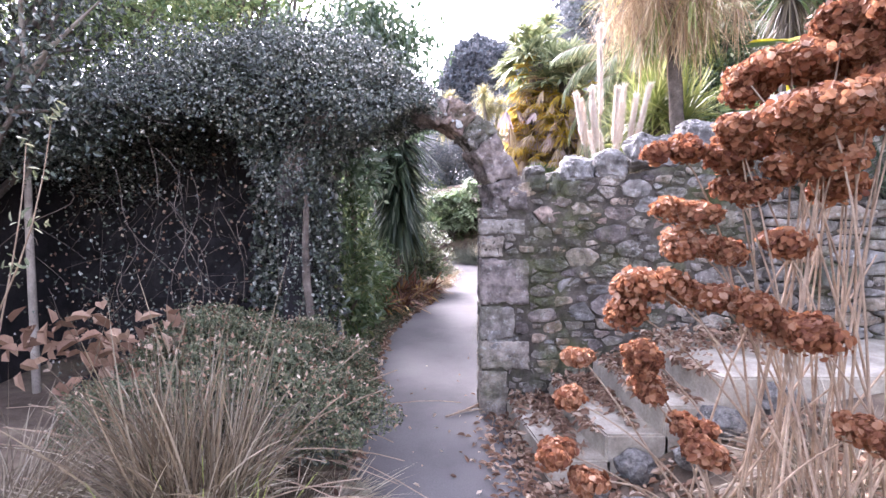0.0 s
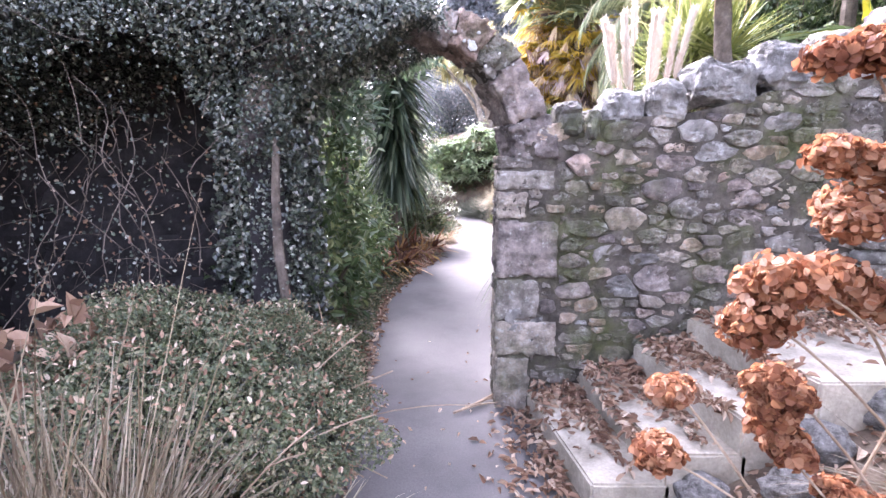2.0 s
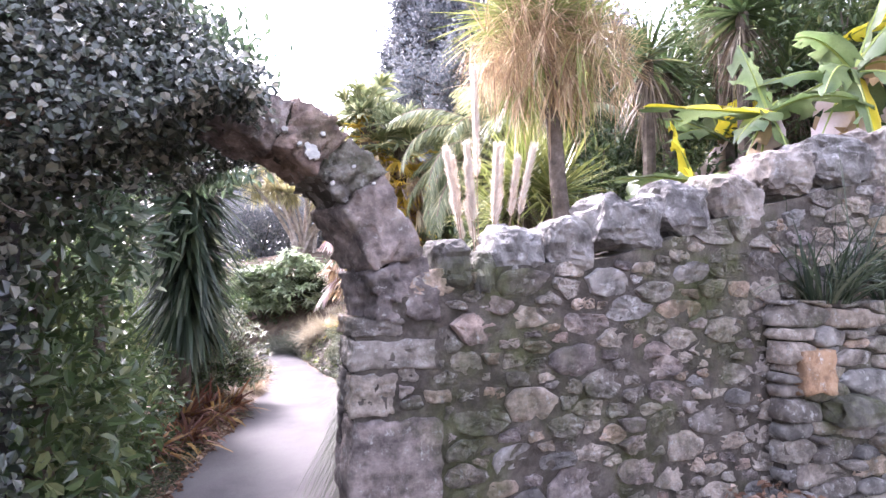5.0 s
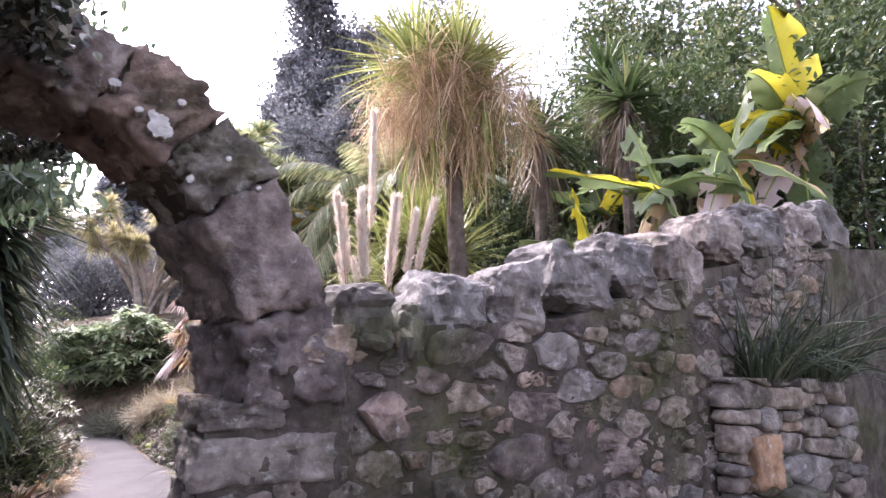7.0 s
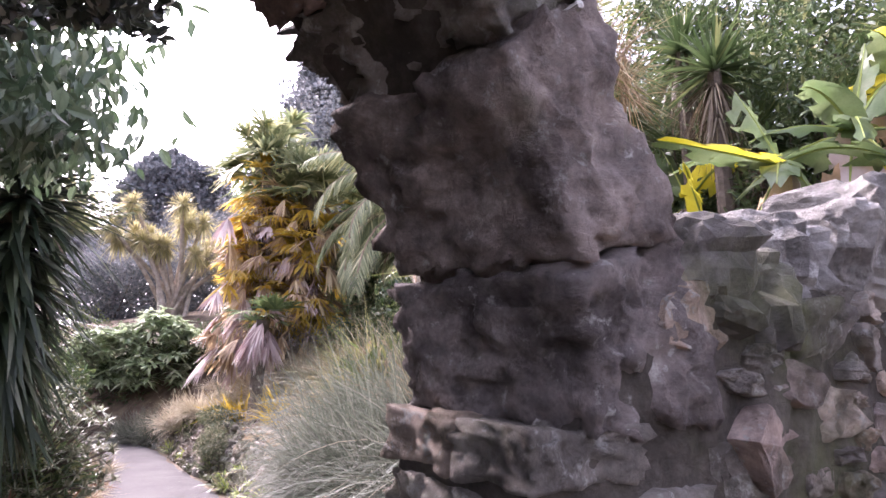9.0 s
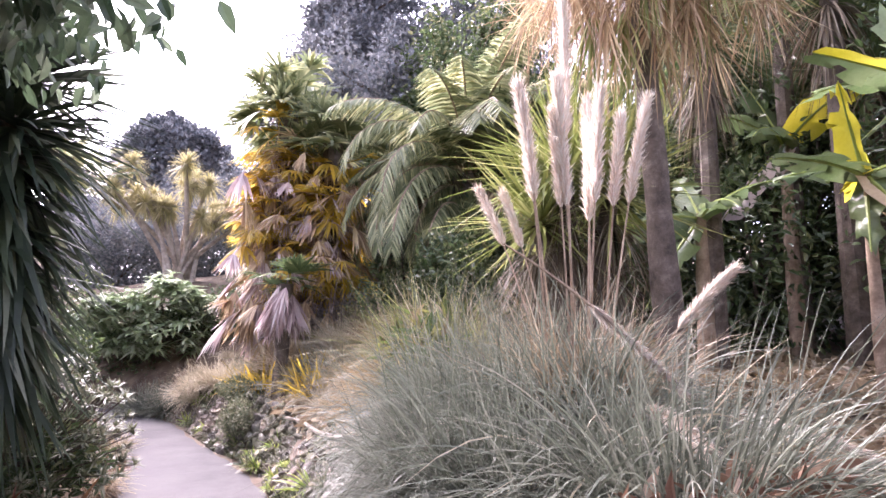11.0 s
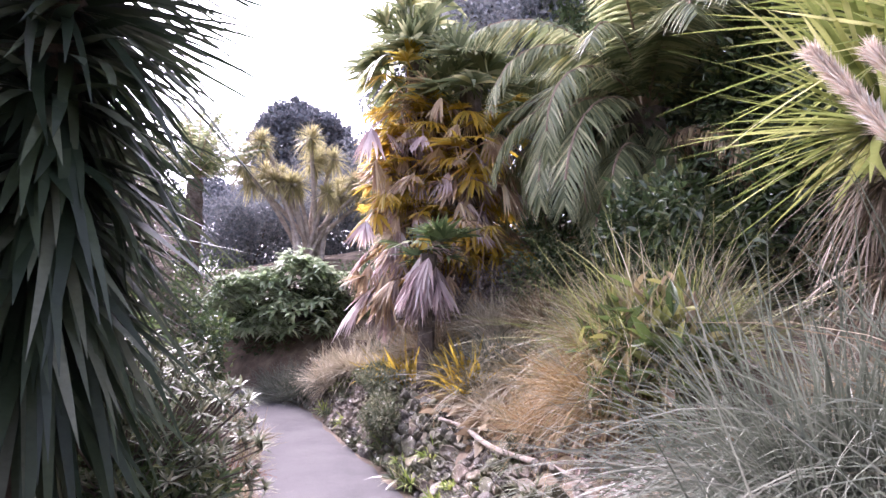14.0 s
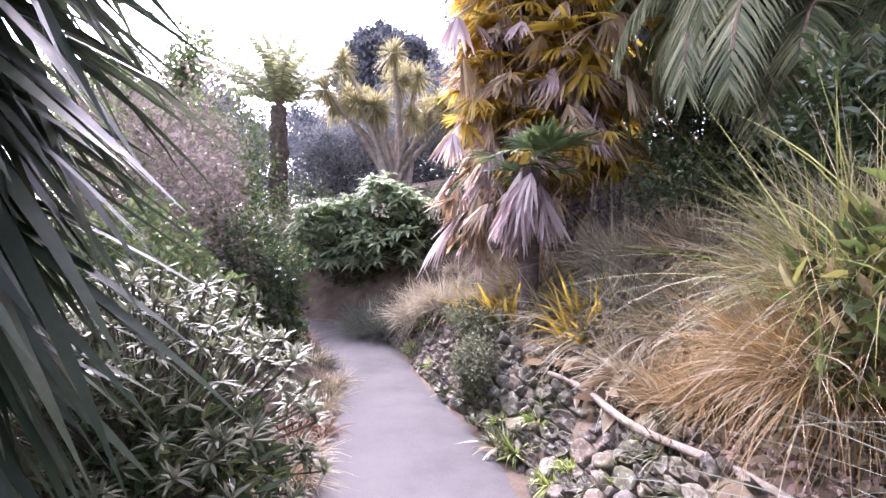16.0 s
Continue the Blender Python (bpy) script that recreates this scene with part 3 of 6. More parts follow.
def tree(name, foot, height, radii, n, size, mat, label, clumps=26, trunk_r=0.14, aspect=0.5, bark=None, lift=0.62, hollow=0.5, group=""):
    """A trunk that tapers, limbs out to every clump, and a loose crown of leaf clumps with gaps."""
    t = thing(name, tuple(foot), label, "tree", group)
    foot = np.array(foot)
    c = foot + (0, 0, height * lift)
    top = foot + np.array((rng.normal() * 0.2, rng.normal() * 0.2, height * 0.8))
    k = np.linspace(0, 1, 9)[:, None]
    line = foot * (1 - k) + top * k + np.sin(k * 5) * np.array((0.06, 0.05, 0)) * height * 0.1
    line[0, 2] -= 0.15
    g = Geo().tube(line, trunk_r * (1 - k[:, 0] * 0.75), 9, 0.05)
    lv = Geo()
    for _ in range(clumps):
        d = rand_dirs(1)[0]
        e = c + d * np.array(radii) * (rng.uniform(hollow, 1.0))
        s0 = line[rng.integers(3, 8)]
        m = (s0 + e) / 2 + rng.normal(size=3) * 0.12 * height * 0.3
        q = np.linspace(0, 1, 6)[:, None]
        g.tube((1 - q) ** 2 * s0 + 2 * q * (1 - q) * m + q ** 2 * e, np.linspace(trunk_r * 0.3, trunk_r * 0.06, 6), 5)
        rr = np.array(radii) * rng.uniform(0.2, 0.36)
        a = leaf_shell(e, rr, n // clumps, size, aspect, 0.45, 0.35, rng.uniform(0, 9))
        lv.leaves(*a)
    piece("trunk", g, bark or M_BARK, t, smooth=True)
    piece("crown", lv, mat, t)
    return t


def rosette(g, c, n, length, width, droop=0.45, low=-35, high=85, segs=6, start=0.05):
    """Strap leaves that radiate from a head."""
    az = rng.uniform(0, 2 * math.pi, n)
    el = np.radians(rng.uniform(low, high, n))
    d = np.stack([np.cos(az) * np.cos(el), np.sin(az) * np.cos(el), np.sin(el)], -1)
    g.blades(np.array(c) + d * start, d, length * rng.uniform(0.7, 1.1, n), width * rng.uniform(0.8, 1.15, n), droop * rng.uniform(0.5, 1.4, n), segs, 0.7, 0.25)


def frond(c, d, length, leaflet, n, droop, width=0.038):
    """A feather frond: rachis bowed under its weight and two rows of leaflets. Returns leaves and rachis."""
    d = unit(np.array(d, float))
    t = np.linspace(0, 1, n)[:, None]
    flat = unit(d * (1, 1, 0) + (1e-4, 0, 0))
    rise = math.asin(max(-1.0, min(1.0, d[2]))) - droop * t ** 1.25
    step = flat * np.cos(rise) + UP * np.sin(rise)
    line = np.array(c) + np.cumsum(step, 0) * length / n
    tan = unit(np.gradient(line, axis=0))
    side = unit(np.cross(tan, UP))
    g = Geo()
    for sgn in (-1, 1):
        k = t[:, 0] > 0.1
        dd = unit(side * sgn * 0.9 + tan * 0.75 - UP * 0.4 + rng.normal(size=line.shape) * 0.09)
        ll = leaflet * (0.35 + 0.9 * np.sin(np.clip(t[:, 0], 0, 1) * math.pi * 0.88 + 0.2)) * rng.uniform(0.85, 1.1, n)
        g.blades(line[k], dd[k], ll[k], width, 0.35, 3, 0.5, 0.2, flat=tan[k], bend=0.05)
    r = Geo().tube(line[:: max(1, n // 10)], 0.016, 5)
    return g, r


def feather_palm(name, foot, crown, label, fronds, length, leaflet, per=42, bark=None, mat=None, elev=(-25, 75), trunk_r=0.22, droop=(0.35, 0.7), shy=False, hanging=0):
    t = thing(name, tuple(foot), label, "palm")
    k = np.linspace(0, 1, 14)[:, None]
    line = np.array(foot) * (1 - k) + np.array(crown) * k
    line[0, 2] -= 0.2
    piece("trunk", Geo().tube(line, trunk_r * (1 - 0.2 * k[:, 0]), 12, 0.12), bark or M_BARK, t)
    for q in range(fronds):
        a = q * 2.39996
        e = radians(rng.uniform(*elev))
        bow = rng.uniform(*droop)
        if shy and 3.7 < a % (2 * math.pi) < 5.8:
            e, bow = radians(rng.uniform(40, 84)), bow * 0.75
        d = (math.cos(a) * math.cos(e), math.sin(a) * math.cos(e), math.sin(e))
        lv, ra = frond(crown, d, length * rng.uniform(0.8, 1.1), leaflet, per, bow)
        f = piece("frond", lv, mat or M_PALM, t)
        piece("rachis", ra, M_TWIG, f)
    for q in range(hanging):
        a, e = q * 2.39996 + 1.0, radians(rng.uniform(-20, 50))
        d = (math.cos(a) * math.cos(e), math.sin(a) * math.cos(e), math.sin(e))
        lv, ra = frond(np.array(crown) - (0, 0, rng.uniform(0.0, 0.7)), d, length * rng.uniform(0.5, 0.85), leaflet, int(per * 0.8), rng.uniform(1.2, 2.2))
        f = piece("frond", lv, M_SKIRT if q % 4 == 0 else mat or M_PALM, t, "withered tan frond" if q % 4 == 0 else "")
        piece("rachis", ra, M_TWIG, f)
    return t


def fan_leaf(g, c, d, radius, n=16, spread=2.4, droop=0.25):
    """A palm's fan leaf: folded segments that radiate from the stalk's end."""
    d = unit(np.array(d, float))
    s = unit(np.cross(d, UP) + 1e-4)
    a = np.linspace(-spread / 2, spread / 2, n)[:, None]
    dd = unit(d * np.cos(a) + s * np.sin(a) + rng.normal(size=(n, 3)) * 0.05)
    nrm = np.cross(s, d)
    g.blades(np.repeat(np.array(c)[None], n, 0), dd, radius * rng.uniform(0.8, 1.05, n), radius * 0.11, droop, 4, 0.15, 0.2, flat=np.cross(dd, nrm), bend=0.06)


def broad_leaf(c, d, length, width, droop, mat_tear=0.25, seg=14):
    """A banana leaf: midrib, two half blades with waves and torn gaps."""
    d = unit(np.array(d, float))
    t = np.linspace(0, 1, seg)[:, None]
    line = np.array(c) + d * length * t - UP * droop * length * t ** 2
    tan = unit(np.gradient(line, axis=0))
    side = unit(np.cross(tan, UP) + 1e-5)
    up = np.cross(side, tan)
    roll = rng.choice((-1, 1)) * rng.uniform(0.2, 0.65)
    side, up = side * math.cos(roll) + up * math.sin(roll), up * math.cos(roll) - side * math.sin(roll)
    w = width * 0.5 * np.sin(np.clip(t, 0, 1) ** 0.7 * math.pi * 0.96 + 0.1) ** 0.6
    halves = []
    for sgn in (-1, 1):
        g = Geo()
        halves.append(g)
        hang = rng.uniform(0.0, 0.6) if sgn > 0 else rng.uniform(0.6, 1.4)
        rows = []
        for f in (0.0, 0.55, 1.0):
            wave = 0.03 * np.sin(t * 17 + sgn) * f
            rows.append(line + side * sgn * w * f + up * (wave + 0.25 * f * w - hang * f * f * w) + tan * 0.06 * f * rng.normal(size=(seg, 1)))
        rows = np.stack(rows, 1)
        q = []
        for k in range(seg - 1):
            q.append((k * 3, k * 3 + 1, k * 3 + 4, k * 3 + 3))
            if rng.uniform() > mat_tear:
                q.append((k * 3 + 1, k * 3 + 2, k * 3 + 5, k * 3 + 4))
        g.add(rows, q)
    g2 = Geo().tube(line, np.linspace(0.018, 0.004, seg), 5)
    return halves[0], halves[1], g2


# ---- ivy over the wall and arch ----
ivy = thing("ivy", (-1.6, 4.0, 0), "dark glossy ivy thickly draped over the wall and arch", "ivy")


def ivy_front(x, z):
    """How far the ivy stands out in front of the wall."""
    q = np.stack([x, np.zeros_like(x), z], -1)
    return 0.22 + 0.16 * lumps(q, 2.1, 1.0) + 0.08 * lumps(q, 6.0, 4.0) + 0.25 * smooth01(1.9, 2.5, z) * smooth01(0.1, -0.8, x)


def ivy_top(x):
    return np.interp(x, (-7, -4.5, -3.2, -2.6, -1.9, -1.2, -0.6, -0.3, -0.1, 0.02), (2.3, 2.5, 2.35, 2.4, 2.75, 2.85, 2.75, 2.6, 2.42, 2.2))


def ivy_bottom(x):
    """Lower edge: open under the arch, down to the ground beside it."""
    inside = ARC_Z + np.sqrt(np.maximum(0.02, (ARC_R + 0.04) ** 2 - (x - ARC_X) ** 2)) - 0.2 * smooth01(-0.1, -0.5, x)
    return np.where(x > -0.86, inside, 0.1)


def hollow_top(x):
    """Scalloped lower edge of the ivy curtain over the hollow."""
    return np.interp(x, (-3.6, -3.1, -2.7, -2.35, -1.75, -1.5, -1.36, -1.24, -1.16), (1.5, 1.85, 2.0, 2.2, 2.22, 2.0, 1.7, 1.0, 0.0)) + 0.05 * np.sin(x * 11) + 0.03 * np.sin(x * 27)


n = 150000
x = np.concatenate([rng.uniform(-2.9, -0.02, 110000), rng.uniform(-6.5, -2.9, 40000)])
z = rng.uniform(0.05, 2.9, n)
keep = (z < ivy_top(x) + 0.05 * rng.normal(size=n)) & (z > ivy_bottom(x) + 0.03 * rng.normal(size=n))
under = hollow_top(x) - z
trail = lumps(np.stack([x * 1.0, x * 0, z * 0.4], -1), 9.0, 2.0)
keep &= ~((under > 0) & (x > -3.6) & (rng.uniform(0, 1, n) > 0.035 + 0.3 * np.exp(-under / 0.07) + 0.12 * (trail > 0.45) * np.exp(-under / 0.5)))
patchy = 0.62 + 0.4 * lumps(np.stack([x, x * 0, z], -1), 4.5, 7.0)
keep &= rng.uniform(0, 1, n) < np.where((x > -1.7) & (x < -0.86), np.interp(z, (1.0, 1.7, 2.3), (0.12, 0.25, 0.6)), np.clip(patchy, 0.3, 0.9))
keep &= ~((x < -3.6) & (z < 1.6) & (rng.uniform(0, 1, n) > 0.4))
x, z, under = x[keep], z[keep], under[keep]
n = len(x)
y = WALL_F - ivy_front(x, z) * rng.uniform(0.25, 1.05, n) ** 0.6 + np.where((under > 0) & (x > -3.6), rng.uniform(-0.1, 0.55, n), 0)
p = np.stack([x, y, z], -1)
d = unit(np.stack([rng.normal(size=n) * 0.7, -0.35 + rng.normal(size=n) * 0.4, -0.5 + rng.normal(size=n) * 0.6], -1))
nr = unit(np.stack([rng.normal(size=n) * 0.4, -0.8 + rng.normal(size=n) * 0.3, 0.6 + rng.normal(size=n) * 0.4], -1))
s = rng.uniform(0.014, 0.031, n)
piece("leaves", Geo().leaves(p, d, nr, s, s * 0.8), M_IVY, ivy)
# top and back of the ivy, over the crest
n = 46000
x = rng.uniform(-4.5, -0.08, n)
y = rng.uniform(3.6, 4.75, n)
z = ivy_top(x) - 0.9 * ((y - 4.15) / 0.75) ** 2 + 0.12 * lumps(np.stack([x, y, x * 0], -1), 4.0) - np.abs(rng.normal(size=n)) * 0.12
z = np.maximum(z, ivy_bottom(x))
p = np.stack([x, y, z], -1)
s = rng.uniform(0.018, 0.036, n)
piece("crest_leaves", Geo().leaves(p, unit(rng.normal(size=(n, 3)) + (0, -0.2, 0.1)), unit(rng.normal(size=(n, 3)) * 0.5 + UP), s, s * 0.8), M_IVY, ivy)
# under the arch's left half
n = 7000
a = np.radians(rng.uniform(84, 178, n))
r = ARC_R + 0.03 - np.abs(rng.normal(size=n)) * 0.05
y = rng.uniform(3.85, 4.45, n)
p = np.stack([ARC_X + r * np.cos(a) - SPLAY * (y - WALL_F), y, ARC_Z + r * np.sin(a)], -1)
s = rng.uniform(0.02, 0.04, n)
piece("soffit_leaves", Geo().leaves(p, rand_dirs(n) - UP * 0.5, unit(rng.normal(size=(n, 3)) * 0.5 + (0, -0.6, -0.6)), s, s * 0.8), M_IVY, ivy)
# back of the arch's left half
n = 9000
x = rng.uniform(-1.6, -0.2, n)
z = rng.uniform(0.1, 2.6, n)
k = z > np.where(x > -0.98, ivy_bottom(x), 0.1)
x, z = x[k], z[k]
n = len(x)
p = np.stack([x, 4.3 + np.abs(rng.normal(size=n)) * 0.12, z], -1)
s = rng.uniform(0.03, 0.055, n)
piece("back_leaves", Geo().leaves(p, rand_dirs(n), unit(rng.normal(size=(n, 3)) * 0.5 + (0, 1, 0.5)), s, s * 0.8), M_IVY, ivy)
g = Geo()
for _ in range(18):
    x0 = rng.uniform(-3.4, -0.95)
    z0 = rng.uniform(1.3, 2.4)
    k = np.linspace(0, 1, 9)[:, None]
    ln_ = rng.uniform(0.4, 1.2)
    a = np.array((x0, WALL_F - rng.uniform(0.08, 0.4), z0))
    pts = a + np.array((rng.normal() * 0.25, rng.normal() * 0.06, -ln_)) * k + np.sin(k * rng.uniform(3, 8)) * np.array((0.06, 0.04, 0))
    g.tube(pts, 0.0035, 4)
for _ in range(45):
    a = np.array((rng.uniform(-3.6, -0.5), 0, rng.uniform(0.6, 2.6)))
    a[1] = WALL_F - float(ivy_front(a[0:1], a[2:3])[0]) * rng.uniform(0.7, 1.15)
    if a[0] > -0.95 and a[2] < 2.25:
        continue
    k = np.linspace(0, 1, 6)[:, None]
    g.tube(a + unit(rng.normal(size=3) * (1, 0.35, 0.9)) * rng.uniform(0.15, 0.5) * k + np.sin(k * 5) * rng.normal(size=3) * 0.03, 0.0018, 4)
piece("vines", g, M_BARK, ivy)
g = Geo()
for _ in range(80):
    a = np.array((rng.uniform(-3.4, -1.3), rng.uniform(4.2, 4.85), rng.uniform(0.2, 2.3)))
    k = np.linspace(0, 1, 6)[:, None]
    g.tube(a + unit(rng.normal(size=3) * (0.7, 0.35, 1)) * rng.uniform(0.2, 0.7) * k + np.sin(k * 5) * rng.normal(size=3) * 0.04, rng.uniform(0.0015, 0.0035), 4)
tagged(piece("twig_tangle", g, M_BARK, ivy), "tangled brown dead twigs", "", kind="stuff")
n = 500
p = np.stack([rng.uniform(-3.45, -1.3, n), rng.uniform(4.3, 4.88, n), rng.uniform(0.1, 2.3, n)], -1)
s = rng.uniform(0.02, 0.04, n)
piece("hollow_leaves", Geo().leaves(p, rand_dirs(n) - UP * 0.4, unit(rng.normal(size=(n, 3)) * 0.5 + (0, -1, 0.3)), s, s * 0.7), M_DEAD, ivy, "withered brown leaves")

# thin trunk against the ivied wall
t = thing("young_tree", (-0.94, 3.74, -0.05), "slender bare young tree rising into the ivy", "tree")
k = np.linspace(0, 1, 10)[:, None]
piece("trunk", Geo().tube(np.array((-0.94, 3.72, -0.1)) + np.array((-0.1, 0.26, 2.45)) * k + np.sin(k * 9) * np.array((0.025, 0.01, 0)), 0.034 * (1 - 0.4 * k[:, 0]), 9, 0.12), M_BARK, t)

# ---- front left: mound, tussocks, dead leaves ----
mound = thing("cotoneaster_mound", (-1.05, 2.6, 0), "low dense mound of small grey-green leaves beside the path", "shrub")
n = 60000
p, d, nr, s, w = leaf_shell((-1.15, 2.88, 0.35), (0.76, 0.68, 0.6), n, 0.017, 0.6, 0.17, 0.2, 2.0, half=True)
piece("leaves", Geo().leaves(p, d, nr, s, w), M_MOUND, mound)
# Dark ivy-coloured shell puts the mound's inner shade into leaf colour.
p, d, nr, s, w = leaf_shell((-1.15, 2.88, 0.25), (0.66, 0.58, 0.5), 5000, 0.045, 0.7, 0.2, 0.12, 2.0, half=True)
piece("shaded_inner_leaves", Geo().leaves(p, d, nr, s, w), M_IVY, mound)
p, d, nr, s, w = leaf_shell((-1.1, 3.5, 0.15), (0.6, 0.5, 0.5), 24000, 0.017, 0.6, 0.15, 0.15, 5.0, half=True)
piece("creeping_leaves", Geo().leaves(p, d, nr, s, w), M_MOUND, mound)
p, d, nr, s, w = leaf_shell((-1.15, 2.88, 0.36), (0.77, 0.69, 0.61), 2600, 0.026, 0.45, 0.08, 0.2, 2.0, half=True)
piece("withered_leaves", Geo().leaves(p, d, nr, s, w), M_DEAD, mound)
g = Geo()
for _ in range(150):
    a = np.array((-1.15 + rng.normal() * 0.35, 2.7 + rng.normal() * 0.35, 0.3))
    dd = unit(rng.normal(size=3) * (1, 1, 0.4) + (0, -0.2, 0.6))
    k = np.linspace(0, 1, 6)[:, None]
    g.tube(a + dd * k * rng.uniform(0.5, 0.85) - UP * 0.15 * k ** 2, 0.003, 4)
piece("branchwork", g, M_TWIG, mound)

clump("grass_tussock", tuple(on(-0.95, 1.95)), 520, 0.68, 0.008, M_OLDSTRAW, "tall half-dry grass tussock with arching pale blades", "grass", (3, 30), 0.28, 0.16, 6, "tussocks at the path")
clump("grass_tussock", tuple(on(-0.95, 1.85)), 900, 0.85, 0.007, M_OLDSTRAW, "bleached straw-coloured tussock spilling towards the path", "grass", (35, 80), 0.5, 0.2, 6, "tussocks at the path")
clump("grass_tussock", tuple(on(-1.05, 1.85)), 120, 0.8, 0.006, M_PALEGRASS, "long bleached blades sweeping out of a tussock", "grass", (35, 82), 0.55, 0.2, 7, "tussocks at the path")
clump("grass_tussock", tuple(on(-1.55, 1.4)), 700, 0.65, 0.006, M_OLDSTRAW, "bleached grass tussock with drooping blades", "grass", (15, 80), 0.6, 0.25, 6, "tussocks at the path")
clump("grass_tussock", tuple(on(-0.82, 1.68)), 900, 0.5, 0.008, M_FERN, "green heart of a tussock with fine blades", "grass", (5, 60), 0.5, 0.12, 6, "tussocks at the path")
clump("grass_tussock", tuple(on(-0.72, 1.75)), 700, 0.6, 0.008, M_PALEGRASS, "pale blades of a tussock spilling to the path", "grass", (45, 86), 0.4, 0.2, 6, "tussocks at the path", az=(0.1, 0.7))
for x, y, ll in ((-0.62, 2.05, 0.42), (-0.56, 2.4, 0.36), (-0.66, 1.6, 0.45), (-0.6, 2.75, 0.3)):
    clump("grass_tussock", tuple(on(x, y)), 650, ll, 0.007, M_PALEGRASS, "low bleached tussock matted over the path's edge", "grass", (62, 90), 0.35, 0.14, 6, "tussocks at the path")
clump("grass_tussock", tuple(on(-1.6, 1.75)), 600, 0.7, 0.006, M_OLDSTRAW, "bleached straw-coloured grass tussock", "grass", (20, 80), 0.5, 0.25, 6, "tussocks at the path")
clump("grass_tussock", tuple(on(-0.95, 1.9)), 260, 0.8, 0.007, M_OLDSTRAW, "brown upright stalks in the heart of a tussock", "grass", (2, 24), 0.12, 0.14, 6, "tussocks at the path")
clump("grass_tussock", tuple(on(-0.75, 2.2)), 900, 0.6, 0.006, M_OLDSTRAW, "bleached low tussock at the path's edge", "grass", (40, 85), 0.45, 0.15, 6, "tussocks at the path")


def litter(name, n, sampler, size, mat, label, lift=0.012, category="fallen leaves"):
    xy = sampler(n)
    zz = land(xy[:, 0], xy[:, 1]) if xy.shape[1] == 2 else xy[:, 2]
    p = np.stack([xy[:, 0], xy[:, 1], zz + lift * rng.uniform(0.3, 2.5, n)], -1)
    d = unit(rng.normal(size=(n, 3)) * (1, 1, 0.35))
    nr = unit(rng.normal(size=(n, 3)) * 0.55 + UP)
    s = size * rng.uniform(0.5, 1.3, n)
    ob = piece(name, Geo().leaves(p, d, nr, s, s * 0.42, 0.3, 0.35), mat)
    return tagged(ob, label, category, kind="stuff")


def area(x0, x1, y0, y1):
    return lambda n: np.stack([rng.uniform(x0, x1, n), rng.uniform(y0, y1, n)], -1)


dead_pile = thing("dead_leaf_pile", (-1.75, 2.3, 0.5), "heap of pinkish-brown dead fronds on the shrubs", "dead leaves")
p, d, nr, s, w = leaf_shell((-1.8, 2.75, 0.68), (0.6, 0.35, 0.3), 110, 0.1, 0.55, 0.5, 0.4, 3.0, half=True)
piece("leaves", Geo().leaves(p, d, nr, s, w, 0.4, 0.3), M_DEAD, dead_pile)

twig = thing("silver_leaved_shrub", tuple(on(-1.85, 2.15)), "thin shrub with silvery pale young leaves", "shrub")
for _ in range(4):
    b = on(-1.95 + rng.normal() * 0.06, 2.15 + rng.normal() * 0.06)
    e = np.array((-1.88 + rng.normal() * 0.16, 2.2 + rng.normal() * 0.1, rng.uniform(1.65, 2.05)))
    k = np.linspace(0, 1, 9)[:, None]
    line = b * (1 - k) + e * k + np.sin(k * 6) * rng.normal(size=3) * 0.03
    st = piece("stem", Geo().tube(line, np.linspace(0.006, 0.002, 9), 5), M_TWIG, twig)
    q = line[rng.integers(5, 9, 26)] + rng.normal(size=(26, 3)) * 0.02
    piece("leaves", Geo().leaves(q, rand_dirs(26) + (0, 0, 0.4), rand_dirs(26) + UP, 0.045, 0.014), M_SHRUB, st)
limb = thing("bare_branch", (-3.1, 3.9, 0.1), "bare grey tree with crooked branches before the foliage", "tree")
for pts in (((-3.1, 3.9, 0.0), (-3.05, 3.85, 1.4), (-2.9, 3.7, 2.4), (-2.75, 3.5, 2.95), (-2.3, 3.4, 3.02), (-1.85, 3.4, 3.05)), ((-2.9, 3.7, 2.4), (-2.6, 3.5, 2.55), (-2.2, 3.45, 2.85)), ((-2.75, 3.5, 2.95), (-2.85, 3.4, 3.4), (-2.7, 3.3, 3.8))):
    piece("branch", Geo().tube(pts, np.linspace(0.03, 0.006, len(pts)), 7, 0.1), M_PALE_BARK, limb, smooth=True)

# ---- front right: dried hydrangea, grasses, rocks, litter ----
hyd = thing("hydrangea", (1.5, 1.95, 0.2), "leafless hydrangea bush with rust-brown dried flower heads", "shrub")
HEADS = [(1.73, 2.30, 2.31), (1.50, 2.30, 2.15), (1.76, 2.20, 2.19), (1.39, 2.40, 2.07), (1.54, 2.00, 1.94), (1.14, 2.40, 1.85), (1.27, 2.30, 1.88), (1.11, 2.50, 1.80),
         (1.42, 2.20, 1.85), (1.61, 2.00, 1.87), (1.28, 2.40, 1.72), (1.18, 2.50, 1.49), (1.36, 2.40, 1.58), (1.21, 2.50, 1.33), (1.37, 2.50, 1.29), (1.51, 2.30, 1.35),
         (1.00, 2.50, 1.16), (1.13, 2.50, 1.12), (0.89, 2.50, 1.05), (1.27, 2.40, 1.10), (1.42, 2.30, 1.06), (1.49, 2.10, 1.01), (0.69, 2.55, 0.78)]
